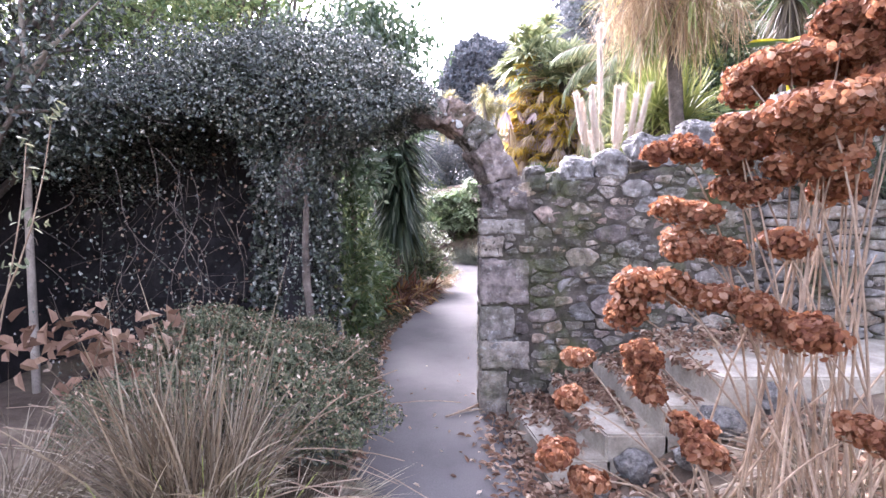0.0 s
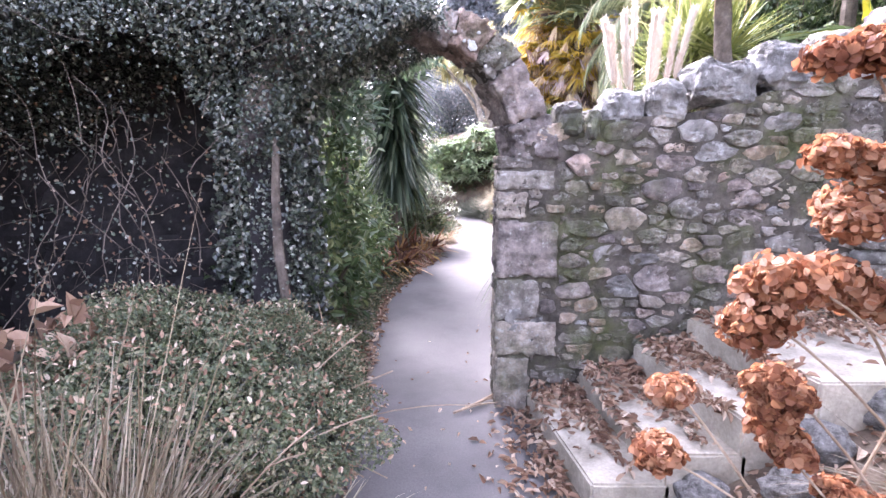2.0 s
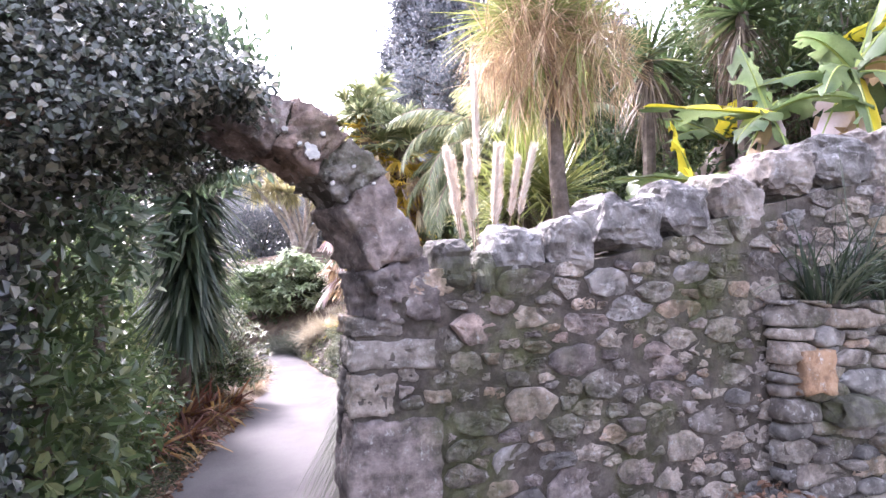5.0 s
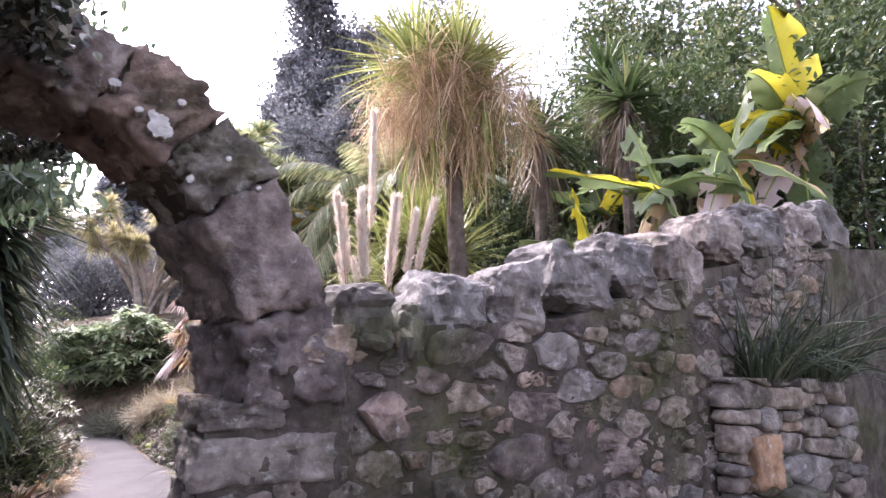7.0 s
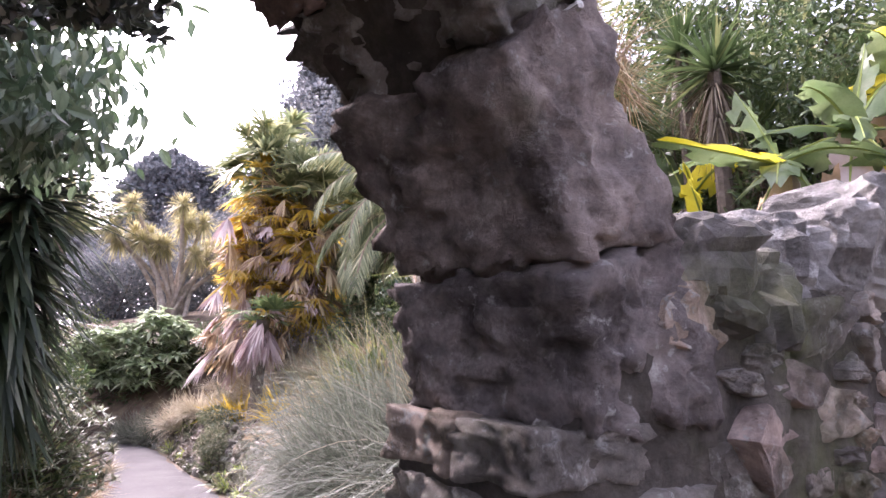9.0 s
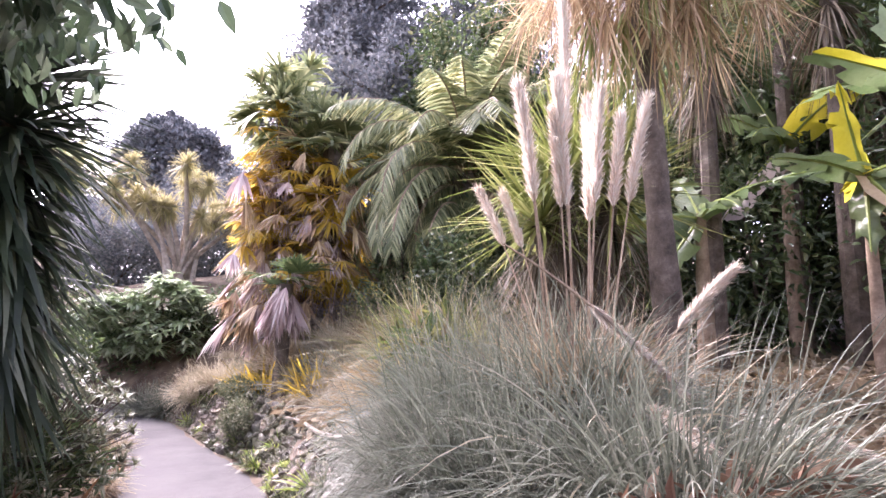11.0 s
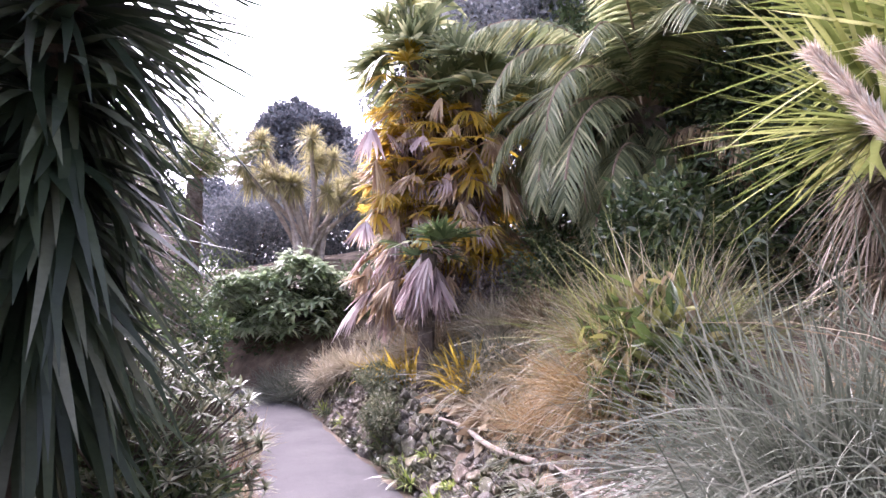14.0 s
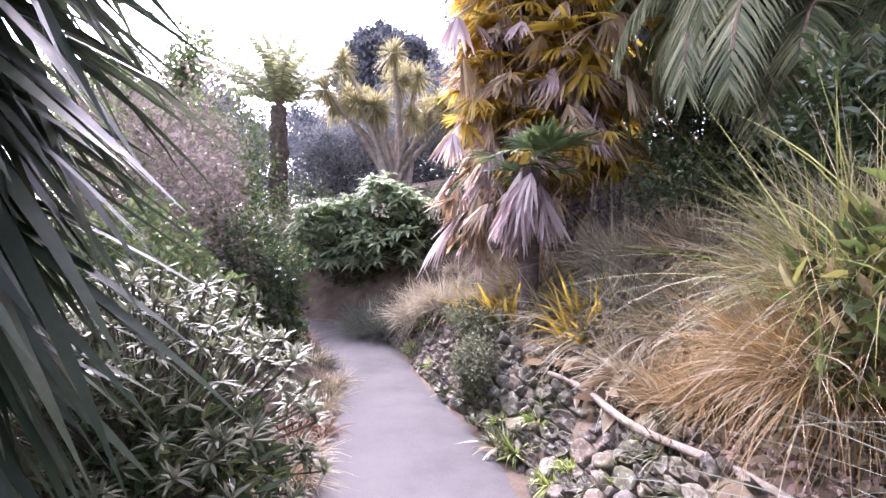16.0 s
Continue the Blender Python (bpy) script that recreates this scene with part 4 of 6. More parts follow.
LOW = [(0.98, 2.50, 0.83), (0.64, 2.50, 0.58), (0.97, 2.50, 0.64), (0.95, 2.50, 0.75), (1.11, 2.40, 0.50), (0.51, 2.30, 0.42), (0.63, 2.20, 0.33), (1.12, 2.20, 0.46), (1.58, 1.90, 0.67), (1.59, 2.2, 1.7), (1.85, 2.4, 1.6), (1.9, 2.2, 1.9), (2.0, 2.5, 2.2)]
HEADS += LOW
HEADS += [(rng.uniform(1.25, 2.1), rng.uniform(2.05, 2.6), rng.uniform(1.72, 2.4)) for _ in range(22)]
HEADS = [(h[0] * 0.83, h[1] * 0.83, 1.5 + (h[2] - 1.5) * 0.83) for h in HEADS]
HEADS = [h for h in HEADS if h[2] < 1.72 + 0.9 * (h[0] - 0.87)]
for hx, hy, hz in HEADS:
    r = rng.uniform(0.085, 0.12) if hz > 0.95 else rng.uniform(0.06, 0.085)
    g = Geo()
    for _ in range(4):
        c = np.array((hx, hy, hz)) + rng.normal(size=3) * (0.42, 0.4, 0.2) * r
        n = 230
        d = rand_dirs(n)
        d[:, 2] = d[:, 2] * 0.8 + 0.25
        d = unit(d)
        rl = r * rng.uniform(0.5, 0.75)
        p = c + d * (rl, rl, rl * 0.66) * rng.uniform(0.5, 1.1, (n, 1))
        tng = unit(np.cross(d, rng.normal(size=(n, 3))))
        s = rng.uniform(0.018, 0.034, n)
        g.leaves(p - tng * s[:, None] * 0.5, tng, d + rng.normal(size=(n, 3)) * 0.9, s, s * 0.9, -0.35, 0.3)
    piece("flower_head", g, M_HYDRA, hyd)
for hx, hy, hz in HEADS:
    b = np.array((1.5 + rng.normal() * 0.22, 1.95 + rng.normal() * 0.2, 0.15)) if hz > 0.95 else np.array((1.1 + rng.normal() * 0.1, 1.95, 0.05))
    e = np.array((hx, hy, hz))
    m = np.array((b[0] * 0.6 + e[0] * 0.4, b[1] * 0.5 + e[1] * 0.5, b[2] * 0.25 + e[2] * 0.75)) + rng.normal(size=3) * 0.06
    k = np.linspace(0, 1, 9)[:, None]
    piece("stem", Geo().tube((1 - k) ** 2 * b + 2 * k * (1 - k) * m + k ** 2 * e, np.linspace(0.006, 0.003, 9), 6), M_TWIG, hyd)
for _ in range(9):
    b = np.array((1.5 + rng.normal() * 0.16, 1.95 + rng.normal() * 0.16, 0.15))
    e = b + np.array((0.1 + abs(rng.normal()) * 0.3, -abs(rng.normal()) * 0.15, rng.uniform(0.5, 1.2)))
    m = (b + e) / 2 + rng.normal(size=3) * 0.1
    k = np.linspace(0, 1, 8)[:, None]
    piece("stem", Geo().tube((1 - k) ** 2 * b + 2 * k * (1 - k) * m + k ** 2 * e, np.linspace(0.008, 0.003, 8), 5), M_TWIG, hyd)

clump("grass_tussock", tuple(on(1.45, 1.55)), 600, 0.6, 0.009, M_OLDSTRAW, "half-green arching grass at the foot of the hydrangea", "grass", (20, 80), 0.6, 0.2, 6, "tussocks under the hydrangea")
clump("grass_tussock", tuple(on(1.8, 2.3)), 400, 0.55, 0.009, M_OLDSTRAW, "half-green arching grass at the foot of the hydrangea", "grass", (20, 80), 0.6, 0.2, 6, "tussocks under the hydrangea")
ROCKS = [boulder_mesh("rock", k + 1.0) for k in range(6)]
for x, y, sx in ((1.12, 2.95, 0.34), (0.85, 2.85, 0.24), (1.4, 2.8, 0.3), (1.62, 2.95, 0.36), (1.0, 2.6, 0.2), (2.0, 3.05, 0.4), (0.72, 2.65, 0.17)):
    ob = piece("rock", ROCKS[int(x * 100) % 6], M_COPING)
    ob.matrix_world = pose(x, y, float(land(x, y)) + 0.06, 0, 0, x * 900) @ Matrix.Diagonal((sx * 0.82, sx * 0.66, sx * 0.55, 1))
    tagged(ob, "grey weathered garden rock among fallen leaves", "rock", "edging rocks")


def on_steps(n):
    x = rng.uniform(0.52, 2.6, n)
    y = 4.0 - np.abs(rng.normal(size=n)) * 0.26
    back = rng.uniform(0, 1, n) < 0.4
    x = np.where(back, rng.choice((0.8, 1.14, 1.47), n) - np.abs(rng.normal(size=n)) * 0.06, x)
    y = np.where(back, rng.uniform(3.05, 4.0, n), y)
    x = np.where(back, x + (4.0 - y) * 0.14, x)
    z = np.select([x < 0.85, x < 1.2, x < 1.53], [0.035, 0.185, 0.36], 0.535)
    wall_side = np.clip((y - 3.75) * 0.25, 0, 0.1) + np.clip(x - 1.6, 0, 0.5) * 0.12
    return np.stack([x, y, z + wall_side * rng.uniform(0, 1, n)], -1)


litter("fallen_leaves", 2600, on_steps, 0.055, M_DEAD, "curled brown fallen leaves drifted on the steps")
litter("fallen_leaves", 1700, area(0.5, 2.2, 1.2, 3.0), 0.075, M_DEAD, "curled brown fallen leaves on the bed")
litter("fallen_leaves", 800, lambda n: np.stack([0.56 - np.abs(rng.normal(size=n)) * 0.15, rng.uniform(1.2, 4.0, n), np.full(n, -0.075)], -1), 0.055, M_DEAD, "brown leaf scraps along the path's edge", 0.006)
litter("fallen_leaves", 1500, lambda n: np.stack([(lambda yy: left_edge(yy) + 0.05 - np.abs(rng.normal(size=n)) * 0.2)(yy := rng.uniform(2.5, 9, n)), yy, land(left_edge(yy), yy)], -1), 0.06, M_DEAD, "brown leaf scraps along the path's edge", 0.012)
litter("fallen_leaves", 60, lambda n: np.stack([rng.uniform(-0.5, 0.45, n), rng.uniform(1.5, 8, n), np.full(n, -0.07)], -1), 0.035, M_DEAD, "stray leaf scraps on the path", 0.005)
litter("ground_cover", 4200, lambda n: (lambda yy: np.stack([left_edge(yy) - 0.04 - np.abs(rng.normal(size=n)) * 0.28, yy], -1))(rng.uniform(3.1, 8.2, n)), 0.045, M_MOUND, "small creeping green leaves beside the path", 0.035, "ground cover")
for x, y, sx in ((-0.78, 4.75, 0.16), (-0.86, 5.05, 0.12), (-0.74, 5.4, 0.13), (-0.82, 5.9, 0.15), (-0.72, 3.85, 0.1)):
    ob = piece("rock", ROCKS[int(y * 100) % 6], M_COPING)
    ob.matrix_world = pose(x, y, float(land(x, y)) + 0.03, 0, 0, y * 700) @ Matrix.Diagonal((sx, sx * 0.8, sx * 0.6, 1))
    tagged(ob, "small dark stone at the path's edge among leaves", "rock", "stones along the path")
for k in range(4):
    b = np.array((0.02 + 0.06 * k, 3.9 + 0.05 * k, -0.06))
    e = b + (0.3, 0.12 + 0.05 * k, 0.015)
    ob = piece("fallen_twig", Geo().tube([b, b * 0.5 + e * 0.5 + (0, 0.02, 0.008), e], (0.008, 0.007, 0.004), 6), M_TWIG)
    tagged(ob, "broken dry twig lying on the path", "twig", "twigs by the pier")

# ---- behind the wall: pampas, blue grass, cordyline, bananas ----
pam = thing("pampas_grass", tuple(on(2.1, 6.6)), "pampas grass with upright creamy plumes and a skirt of dry leaves", "grass")
for ax, ay, tx, ty, tz, ln_ in ((2.0, 6.6, 1.93, 6.6, 3.75, 1.25), (1.95, 6.65, 1.68, 6.7, 2.95, 0.75), (1.95, 6.7, 1.76, 6.75, 2.88, 0.7), (2.0, 6.6, 1.86, 6.6, 2.8, 0.65), (2.1, 6.6, 2.13, 6.5, 2.98, 0.8), (2.1, 6.6, 2.22, 6.65, 2.85, 0.75),
                                (2.2, 6.6, 2.5, 6.45, 3.0, 0.8), (2.2, 6.6, 2.38, 6.55, 2.9, 0.7), (2.05, 6.6, 1.83, 6.55, 2.98, 0.85), (2.15, 6.6, 2.3, 6.75, 3.06, 0.85), (2.2, 6.9, 2.11, 7.6, 2.61, 0.6), (2.25, 6.9, 2.21, 7.45, 2.57, 0.55), (2.1, 6.5, 2.7, 6.1, 1.95, 0.5), (2.0, 6.4, 1.75, 5.75, 1.2, 0.5), (2.1, 6.4, 2.6, 5.5, 1.1, 0.8), (1.9, 6.3, 1.25, 5.3, 0.7, 0.5)):
    a, b = np.array((ax, ay, 1.05)), np.array((tx, ty, tz))
    m = np.array((a[0] * 0.5 + b[0] * 0.5, a[1] * 0.5 + b[1] * 0.5, a[2] * 0.35 + b[2] * 0.65 + (0.25 if tz < 1.5 else 0)))
    k = np.linspace(0, 1, 24)[:, None]
    line = (1 - k) ** 2 * a + 2 * k * (1 - k) * m + k ** 2 * b
    st = piece("stalk", Geo().tube(line, np.linspace(0.008, 0.004, 24), 5), M_TWIG, pam)
    total = np.linalg.norm(np.diff(line, axis=0), axis=1).sum()
    n = 2200
    f = 1 - rng.uniform(0, min(0.8, ln_ / total), n)
    i0 = np.clip((f * 23).astype(int), 0, 22)
    fr = (f * 23 - i0)[:, None]
    p = line[i0] * (1 - fr) + line[i0 + 1] * fr
    tan = unit(line[i0 + 1] - line[i0])
    out_ = unit(np.cross(tan, rng.normal(size=(n, 3))))
    g = Geo().blades(p, tan * 0.93 + out_ * 0.36, 0.1 * min(1.0, 0.35 + ln_) * rng.uniform(0.6, 1.2, n), 0.008, 0.1, 2, 0.6)
    piece("plume", g, M_PLUME, pam)
b = on(2.1, 6.6)
g = Geo()
for nn, ll, ww, dr_, lean_, mm in ((900, 1.4, 0.006, 0.55, (3, 30), M_STRAW), (1700, 1.45, 0.009, 0.7, (4, 50), M_BLUE)):
    az = rng.uniform(0, 2 * math.pi, nn)
    tl = np.radians(rng.uniform(*lean_, nn))
    d = np.stack([np.cos(az) * np.sin(tl), np.sin(az) * np.sin(tl), np.cos(tl)], -1)
    q = b + np.stack([np.cos(az), np.sin(az), az * 0], -1) * rng.uniform(0, 0.25, (nn, 1))
    piece("leaves", Geo().blades(q, d, ll * rng.uniform(0.5, 1.1, nn), ww, dr_ * rng.uniform(0.6, 1.2, nn), 7), mm, pam)

k = np.linspace(0, 1, 16)[:, None]
line = np.array((1.5, 6.6, 2.03)) * (1 - k) + np.array((1.98, 5.98, 1.36)) * k + np.sin(k * 3.1) * np.array((0, 0, 0.05))
piece("stalk", Geo().tube(line, np.linspace(0.005, 0.011, 16), 6), M_TWIG, pam, "snapped pale stalk")
n = 1500
f = rng.uniform(0.5, 1.0, n)[:, None]
q = line[0] * (1 - f) + line[-1] * f + np.sin(f * 3.1) * np.array((0, 0, 0.05))
tan = unit(line[-1] - line[0])
piece("plume", Geo().blades(q, tan + unit(np.cross(tan, rng.normal(size=(n, 3)))) * 0.3, 0.075 * rng.uniform(0.6, 1.2, n), 0.008, 0.1, 2, 0.6), M_PLUME, pam, "fallen creamy plume")
clump("arching_grass", tuple(on(1.95, 6.2)), 520, 1.15, 0.012, M_PALEGRASS, "bleached hanging blades at the pampas foot", "grass", (25, 75), 0.9, 0.25, 7, "arching grasses on the bank")
# grey-green grass mound that spills over the bank
for k, (x, y, n, ll) in enumerate(((1.5, 6.95, 3200, 1.4), (1.5, 6.3, 3200, 1.35), (1.65, 5.75, 1800, 1.15), (1.85, 7.4, 3000, 1.25), (2.05, 7.1, 1800, 1.4))):
    clump("arching_grass", tuple(on(x, y)), int(n * 1.75), ll * 1.08, 0.0072, M_BLUE, "thick grey-green arching grass hanging over the bank", "grass", (6, 62), 0.85, 0.3, 8, "arching grasses on the bank", az=None if k in (1, 2) else (4.0, 0.8), bend=0.07)
withered = thing("withered_leaves", (1.9, 5.2, 0.8), "tangle of withered brown leaves at the pampas foot", "dead leaves")
p, d, nr, s, w = leaf_shell((1.5, 5.3, 0.85), (0.55, 0.45, 0.3), 1700, 0.12, 0.22, 0.4, 0.4, 3.0, half=True)
piece("leaves", Geo().leaves(p, d, nr, s, w, 0.5, 0.3), M_DEAD, withered)
litter("straw_litter", 6000, area(1.6, 5.5, 4.4, 8.2), 0.13, M_STRAW, "dry straw and withered leaves covering the bed", 0.02, "dead leaves")

# shaggy-headed cordyline
cor = thing("cabbage_palm", tuple(on(3.1, 6.7)), "single-trunked cordyline with yellow-green head and shaggy dead skirt", "palm")
k = np.linspace(0, 1, 12)[:, None]
foot = on(3.1, 6.7)
head = np.array((2.85, 6.75, 4.25))
piece("trunk", Geo().tube(foot * (1 - k) + head * k - (0, 0, 0.1) * (1 - k), 0.1 - 0.02 * k[:, 0], 10, 0.08), M_BARK, cor, smooth=True)
g = Geo()
for q in ((-0.42, 0.0, 0.25), (0.35, -0.05, 0.2), (-0.05, 0.25, 0.4), (-0.1, -0.3, 0.15)):
    rosette(g, head + q, 230, 0.82, 0.024, 0.22, -12, 88)
piece("crown", g, M_CORDY, cor)
g = Geo()
for k in range(95):
    a = rng.uniform(0, 6.3)
    r = rng.uniform(0.25, 0.85)
    rosette(g, head + (r * math.cos(a), r * math.sin(a), rng.uniform(-0.45, 0.12)), 34, 0.42, 0.008, 0.3, -80, 75, 6)
piece("dead_skirt", g, M_SKIRT, cor, "tangled tan dead leaves")
g, g2 = Geo(), Geo()
for k in range(16):
    a = rng.uniform(0, 6.3)
    r = rng.uniform(0.2, 0.6)
    c = head + (r * math.cos(a), r * math.sin(a), rng.uniform(-0.5, -0.15))
    rosette(g if k % 2 else g2, c, 18, rng.uniform(0.4, 0.62), 0.02, 0.4, -88, -30, 6)
piece("old_leaves", g, M_CORDY, cor)
piece("dry_leaves", g2, M_SKIRT, cor)

# green sword-leaved clump behind the pampas
yuc = thing("yucca", tuple(on(3.1, 7.6)), "yellow-green sword-leaved yucca clump", "yucca")
for c, n in (((3.05, 7.65, 2.95), 330), ((3.35, 7.4, 2.75), 260), ((2.9, 7.8, 2.5), 220)):
    g = Geo()
    rosette(g, c, n, 0.92, 0.03, 0.14, -30, 86)
    piece("leaves", g, M_CORDY, yuc)
    g = Geo()
    rosette(g, np.array(c) - (0, 0, 0.25), 170, 0.5, 0.012, 0.7, -80, 15)
    rosette(g, np.array(c) - (0, 0, 0.7), 170, 0.45, 0.01, 0.6, -80, 40)
    piece("dead_leaves", g, M_OLDSTRAW, yuc)
    piece("trunk", Geo().tube([on(3.1, 7.6, -0.1), (np.array(c) + (3.1, 7.6, 1.4)) / 2, c], (0.11, 0.09, 0.07), 8, 0.06), M_BARK, yuc)


def banana(foot, height, leaves, label, lean=0.0, r=0.09):
    t = thing("banana_plant", tuple(foot), label, "banana plant", "banana plants")
    foot = np.array(foot)
    top = foot + (lean, 0, height)
    k = np.linspace(0, 1, 9)[:, None]
    piece("stem", Geo().tube(foot * (1 - k) + top * k - (0, 0, 0.08) * (1 - k), r * (1 - 0.5 * k[:, 0]), 10, 0.05), M_TWIG, t, smooth=True)
    for az, el, ln_, w, dr_, mat in leaves:
        a, e = radians(az), radians(el)
        edge, g1, g2 = broad_leaf(top - (0, 0, 0.05), (math.cos(a) * math.cos(e), math.sin(a) * math.cos(e), math.sin(e)), ln_, w, dr_)
        lf = piece("leaf", g1, mat[0] if isinstance(mat, tuple) else mat, t, smooth=True)
        piece("half_blade", edge, mat[1] if isinstance(mat, tuple) else mat, lf, smooth=True)
        piece("midrib", g2, M_FERN, lf)
    return t


banana(on(4.5, 5.5), 3.36 - float(land(4.5, 5.5)), [(162, 4, 1.2, 0.34, 0.03, (M_BANANA, M_BANANA_Y)), (200, -12, 0.8, 0.26, 0.3, M_BANANA), (80, 70, 1.0, 0.3, 0.1, M_BANANA), (120, 30, 0.9, 0.3, 0.4, M_BANANA), (235, -35, 0.8, 0.3, 0.4, M_BANANA), (300, 30, 0.9, 0.3, 0.6, M_BANANA), (195, -65, 0.9, 0.25, 0.3, M_PURPLE), (20, 45, 0.9, 0.26, 0.5, (M_BANANA, M_SKIRT)), (150, -60, 0.8, 0.22, 0.2, M_SKIRT)],
       "tall banana plant with torn green leaves edged in yellow")
banana(on(3.95, 5.85), 2.72 - float(land(3.95, 5.85)), [(180, 60, 0.6, 0.24, -0.1, M_BANANA_Y), (165, 12, 0.85, 0.22, 0.2, M_BANANA), (195, -72, 0.5, 0.22, 0.1, M_BANANA), (300, 30, 0.45, 0.18, 0.4, M_BANANA), (250, -50, 0.6, 0.2, 0.2, M_SKIRT), (100, 30, 0.6, 0.2, 0.4, M_BANANA), (20, 10, 0.6, 0.2, 0.3, (M_BANANA, M_BANANA_Y))], "small banana plant with one vivid yellow leaf", 0.0, 0.05)
banana(on(5.25, 5.2), 3.75 - float(land(5.25, 5.2)), [(0, 61, 1.35, 0.3, 0.03, M_BANANA), (355, 38, 1.1, 0.32, 0.6, (M_PURPLE, M_SKIRT)), (345, 50, 1.7, 0.34, 0.7, (M_BANANA, M_BANANA_Y)), (330, 62, 1.9, 0.34, 0.6, (M_BANANA, M_BANANA_Y)), (165, 55, 1.0, 0.3, 0.5, M_BANANA), (150, 15, 1.0, 0.34, 0.4, M_BANANA), (200, 10, 1.0, 0.32, 0.6, M_BANANA), (190, -40, 1.0, 0.3, 0.2, M_PURPLE), (220, -30, 1.0, 0.34, 0.5, (M_BANANA, M_BANANA_Y)), (170, -62, 1.1, 0.3, 0.1, M_SKIRT), (100, 5, 1.0, 0.3, 0.5, M_BANANA), (250, -10, 1.0, 0.32, 0.5, (M_BANANA, M_SKIRT)), (215, -68, 1.0, 0.28, 0.1, M_PURPLE), (10, -30, 0.9, 0.3, 0.4, M_BANANA)],
       "tall banana plant with green, yellowed and curled brown leaves")
banana(on(6.3, 4.9), 4.2 - float(land(6.3, 4.9)), [(200, -62, 1.3, 0.42, 0.1, M_BANANA), (170, 60, 1.6, 0.45, 0.5, (M_BANANA, M_BANANA_Y)), (140, 42, 1.4, 0.4, 0.7, M_BANANA_Y), (210, 32, 1.4, 0.45, 0.8, (M_PURPLE, M_SKIRT)), (180, 76, 1.9, 0.5, 0.2, (M_BANANA, M_BANANA_Y)), (240, 45, 1.4, 0.4, 0.6, M_BANANA), (95, 40, 1.4, 0.4, 0.6, M_BANANA), (160, -50, 1.2, 0.36, 0.1, M_PURPLE), (225, -70, 1.3, 0.34, 0.1, M_SKIRT), (185, 10, 1.2, 0.42, 0.6, M_BANANA)],
       "large banana plant with yellowing and curled brown leaves", 0.0, 0.12)
banana(on(4.5, 7.3), 1.5, [(150, 10, 0.9, 0.3, 0.4, M_BANANA), (130, -50, 0.8, 0.28, 0.3, M_BANANA), (230, 25, 0.9, 0.3, 0.5, M_BANANA), (290, 45, 0.9, 0.3, 0.4, M_BANANA), (60, 60, 0.9, 0.28, 0.3, M_BANANA)], "banana plant with hanging green leaves")
banana(on(5.6, 7.0), 2.2, [(150, 40, 1.2, 0.34, 0.4, M_BANANA), (110, -40, 0.9, 0.3, 0.3, M_PURPLE), (190, 20, 1.1, 0.34, 0.5, M_BANANA), (260, 45, 1.1, 0.34, 0.4, M_BANANA_Y), (80, 70, 1.2, 0.34, 0.2, M_BANANA)], "banana plant with hanging green leaves")

# grasses on the terrace beside the wall
terrace = piece("terrace_wall", box_geo(2.5, 6.0, 3.96, 4.02, -0.2, 1.6, 20, 8, None, 0.012), M_MORTAR)
tagged(terrace, "low stone terrace wall of flat layered slabs against the garden wall", "wall", kind="structure")
clump("grass_tussock", (2.9, 4.0, 1.58), 260, 0.75, 0.012, M_STRAP, "dark green grass growing on the terrace", "grass", (5, 50), 0.5, 0.15, 6)
clump("grass_tussock", (3.5, 4.0, 1.58), 260, 0.75, 0.012, M_STRAP, "dark green grass growing on the terrace", "grass", (5, 50), 0.5, 0.15, 6)

# ---- right bank further on ----
clump("golden_grass", tuple(on(2.5, 9.3)), 5200, 0.85, 0.006, M_GOLDGRASS, "golden dried grass tussock above the stone edging", "grass", (3, 52), 0.7, 0.22, 7, "golden grasses on the bank")
clump("golden_grass", tuple(on(2.85, 9.3)), 1300, 1.2, 0.008, M_CORDY, "yellow-green arching grass tussock on the bank", "grass", (3, 55), 0.6, 0.35, 7, "golden grasses on the bank")
clump("golden_grass", tuple(on(2.9, 9.35)), 1800, 1.15, 0.008, M_TUSSOCK, "half-dry olive grass tussock on the bank", "grass", (3, 60), 0.65, 0.35, 7, "golden grasses on the bank")
clump("golden_grass", tuple(on(2.5, 9.2)), 320, 0.85, 0.006, M_PALEGRASS, "bleached arching blades among golden grass", "grass", (5, 55), 0.8, 0.3, 7, "golden grasses on the bank")
clump("golden_grass", tuple(on(3.5, 9.7)), 1300, 1.0, 0.01, M_PALEGRASS, "bleached grass tussock on the bank", "grass", (3, 60), 0.6, 0.35, 7, "golden grasses on the bank")
clump("golden_grass", tuple(on(2.3, 9.75)), 1700, 0.55, 0.005, M_GOLDGRASS, "golden dried grass tussock above the stone edging", "grass", (5, 62), 0.55, 0.16, 7, "golden grasses on the bank")
for x, y, r, m in ((1.45, 14.6, 0.42, M_PALEGRASS), (1.75, 14.2, 0.42, M_PALEGRASS), (1.1, 15.1, 0.45, M_BLUE), (0.8, 15.5, 0.45, M_BLUE), (2.35, 13.0, 0.45, M_PALEGRASS), (2.5, 12.6, 0.42, M_STRAW), (2.9, 11.9, 0.42, M_PALEGRASS), (3.2, 11.2, 0.42, M_STRAW), (3.5, 10.5, 0.4, M_TUSSOCK)):
    clump("grass_tussock", tuple(on(x, y)), 1500, r * 1.6, 0.012, m, "round fine-leaved grass tussock on the bank", "grass", (0, 68), 0.5, 0.22, 6, "round tussocks on the bank")
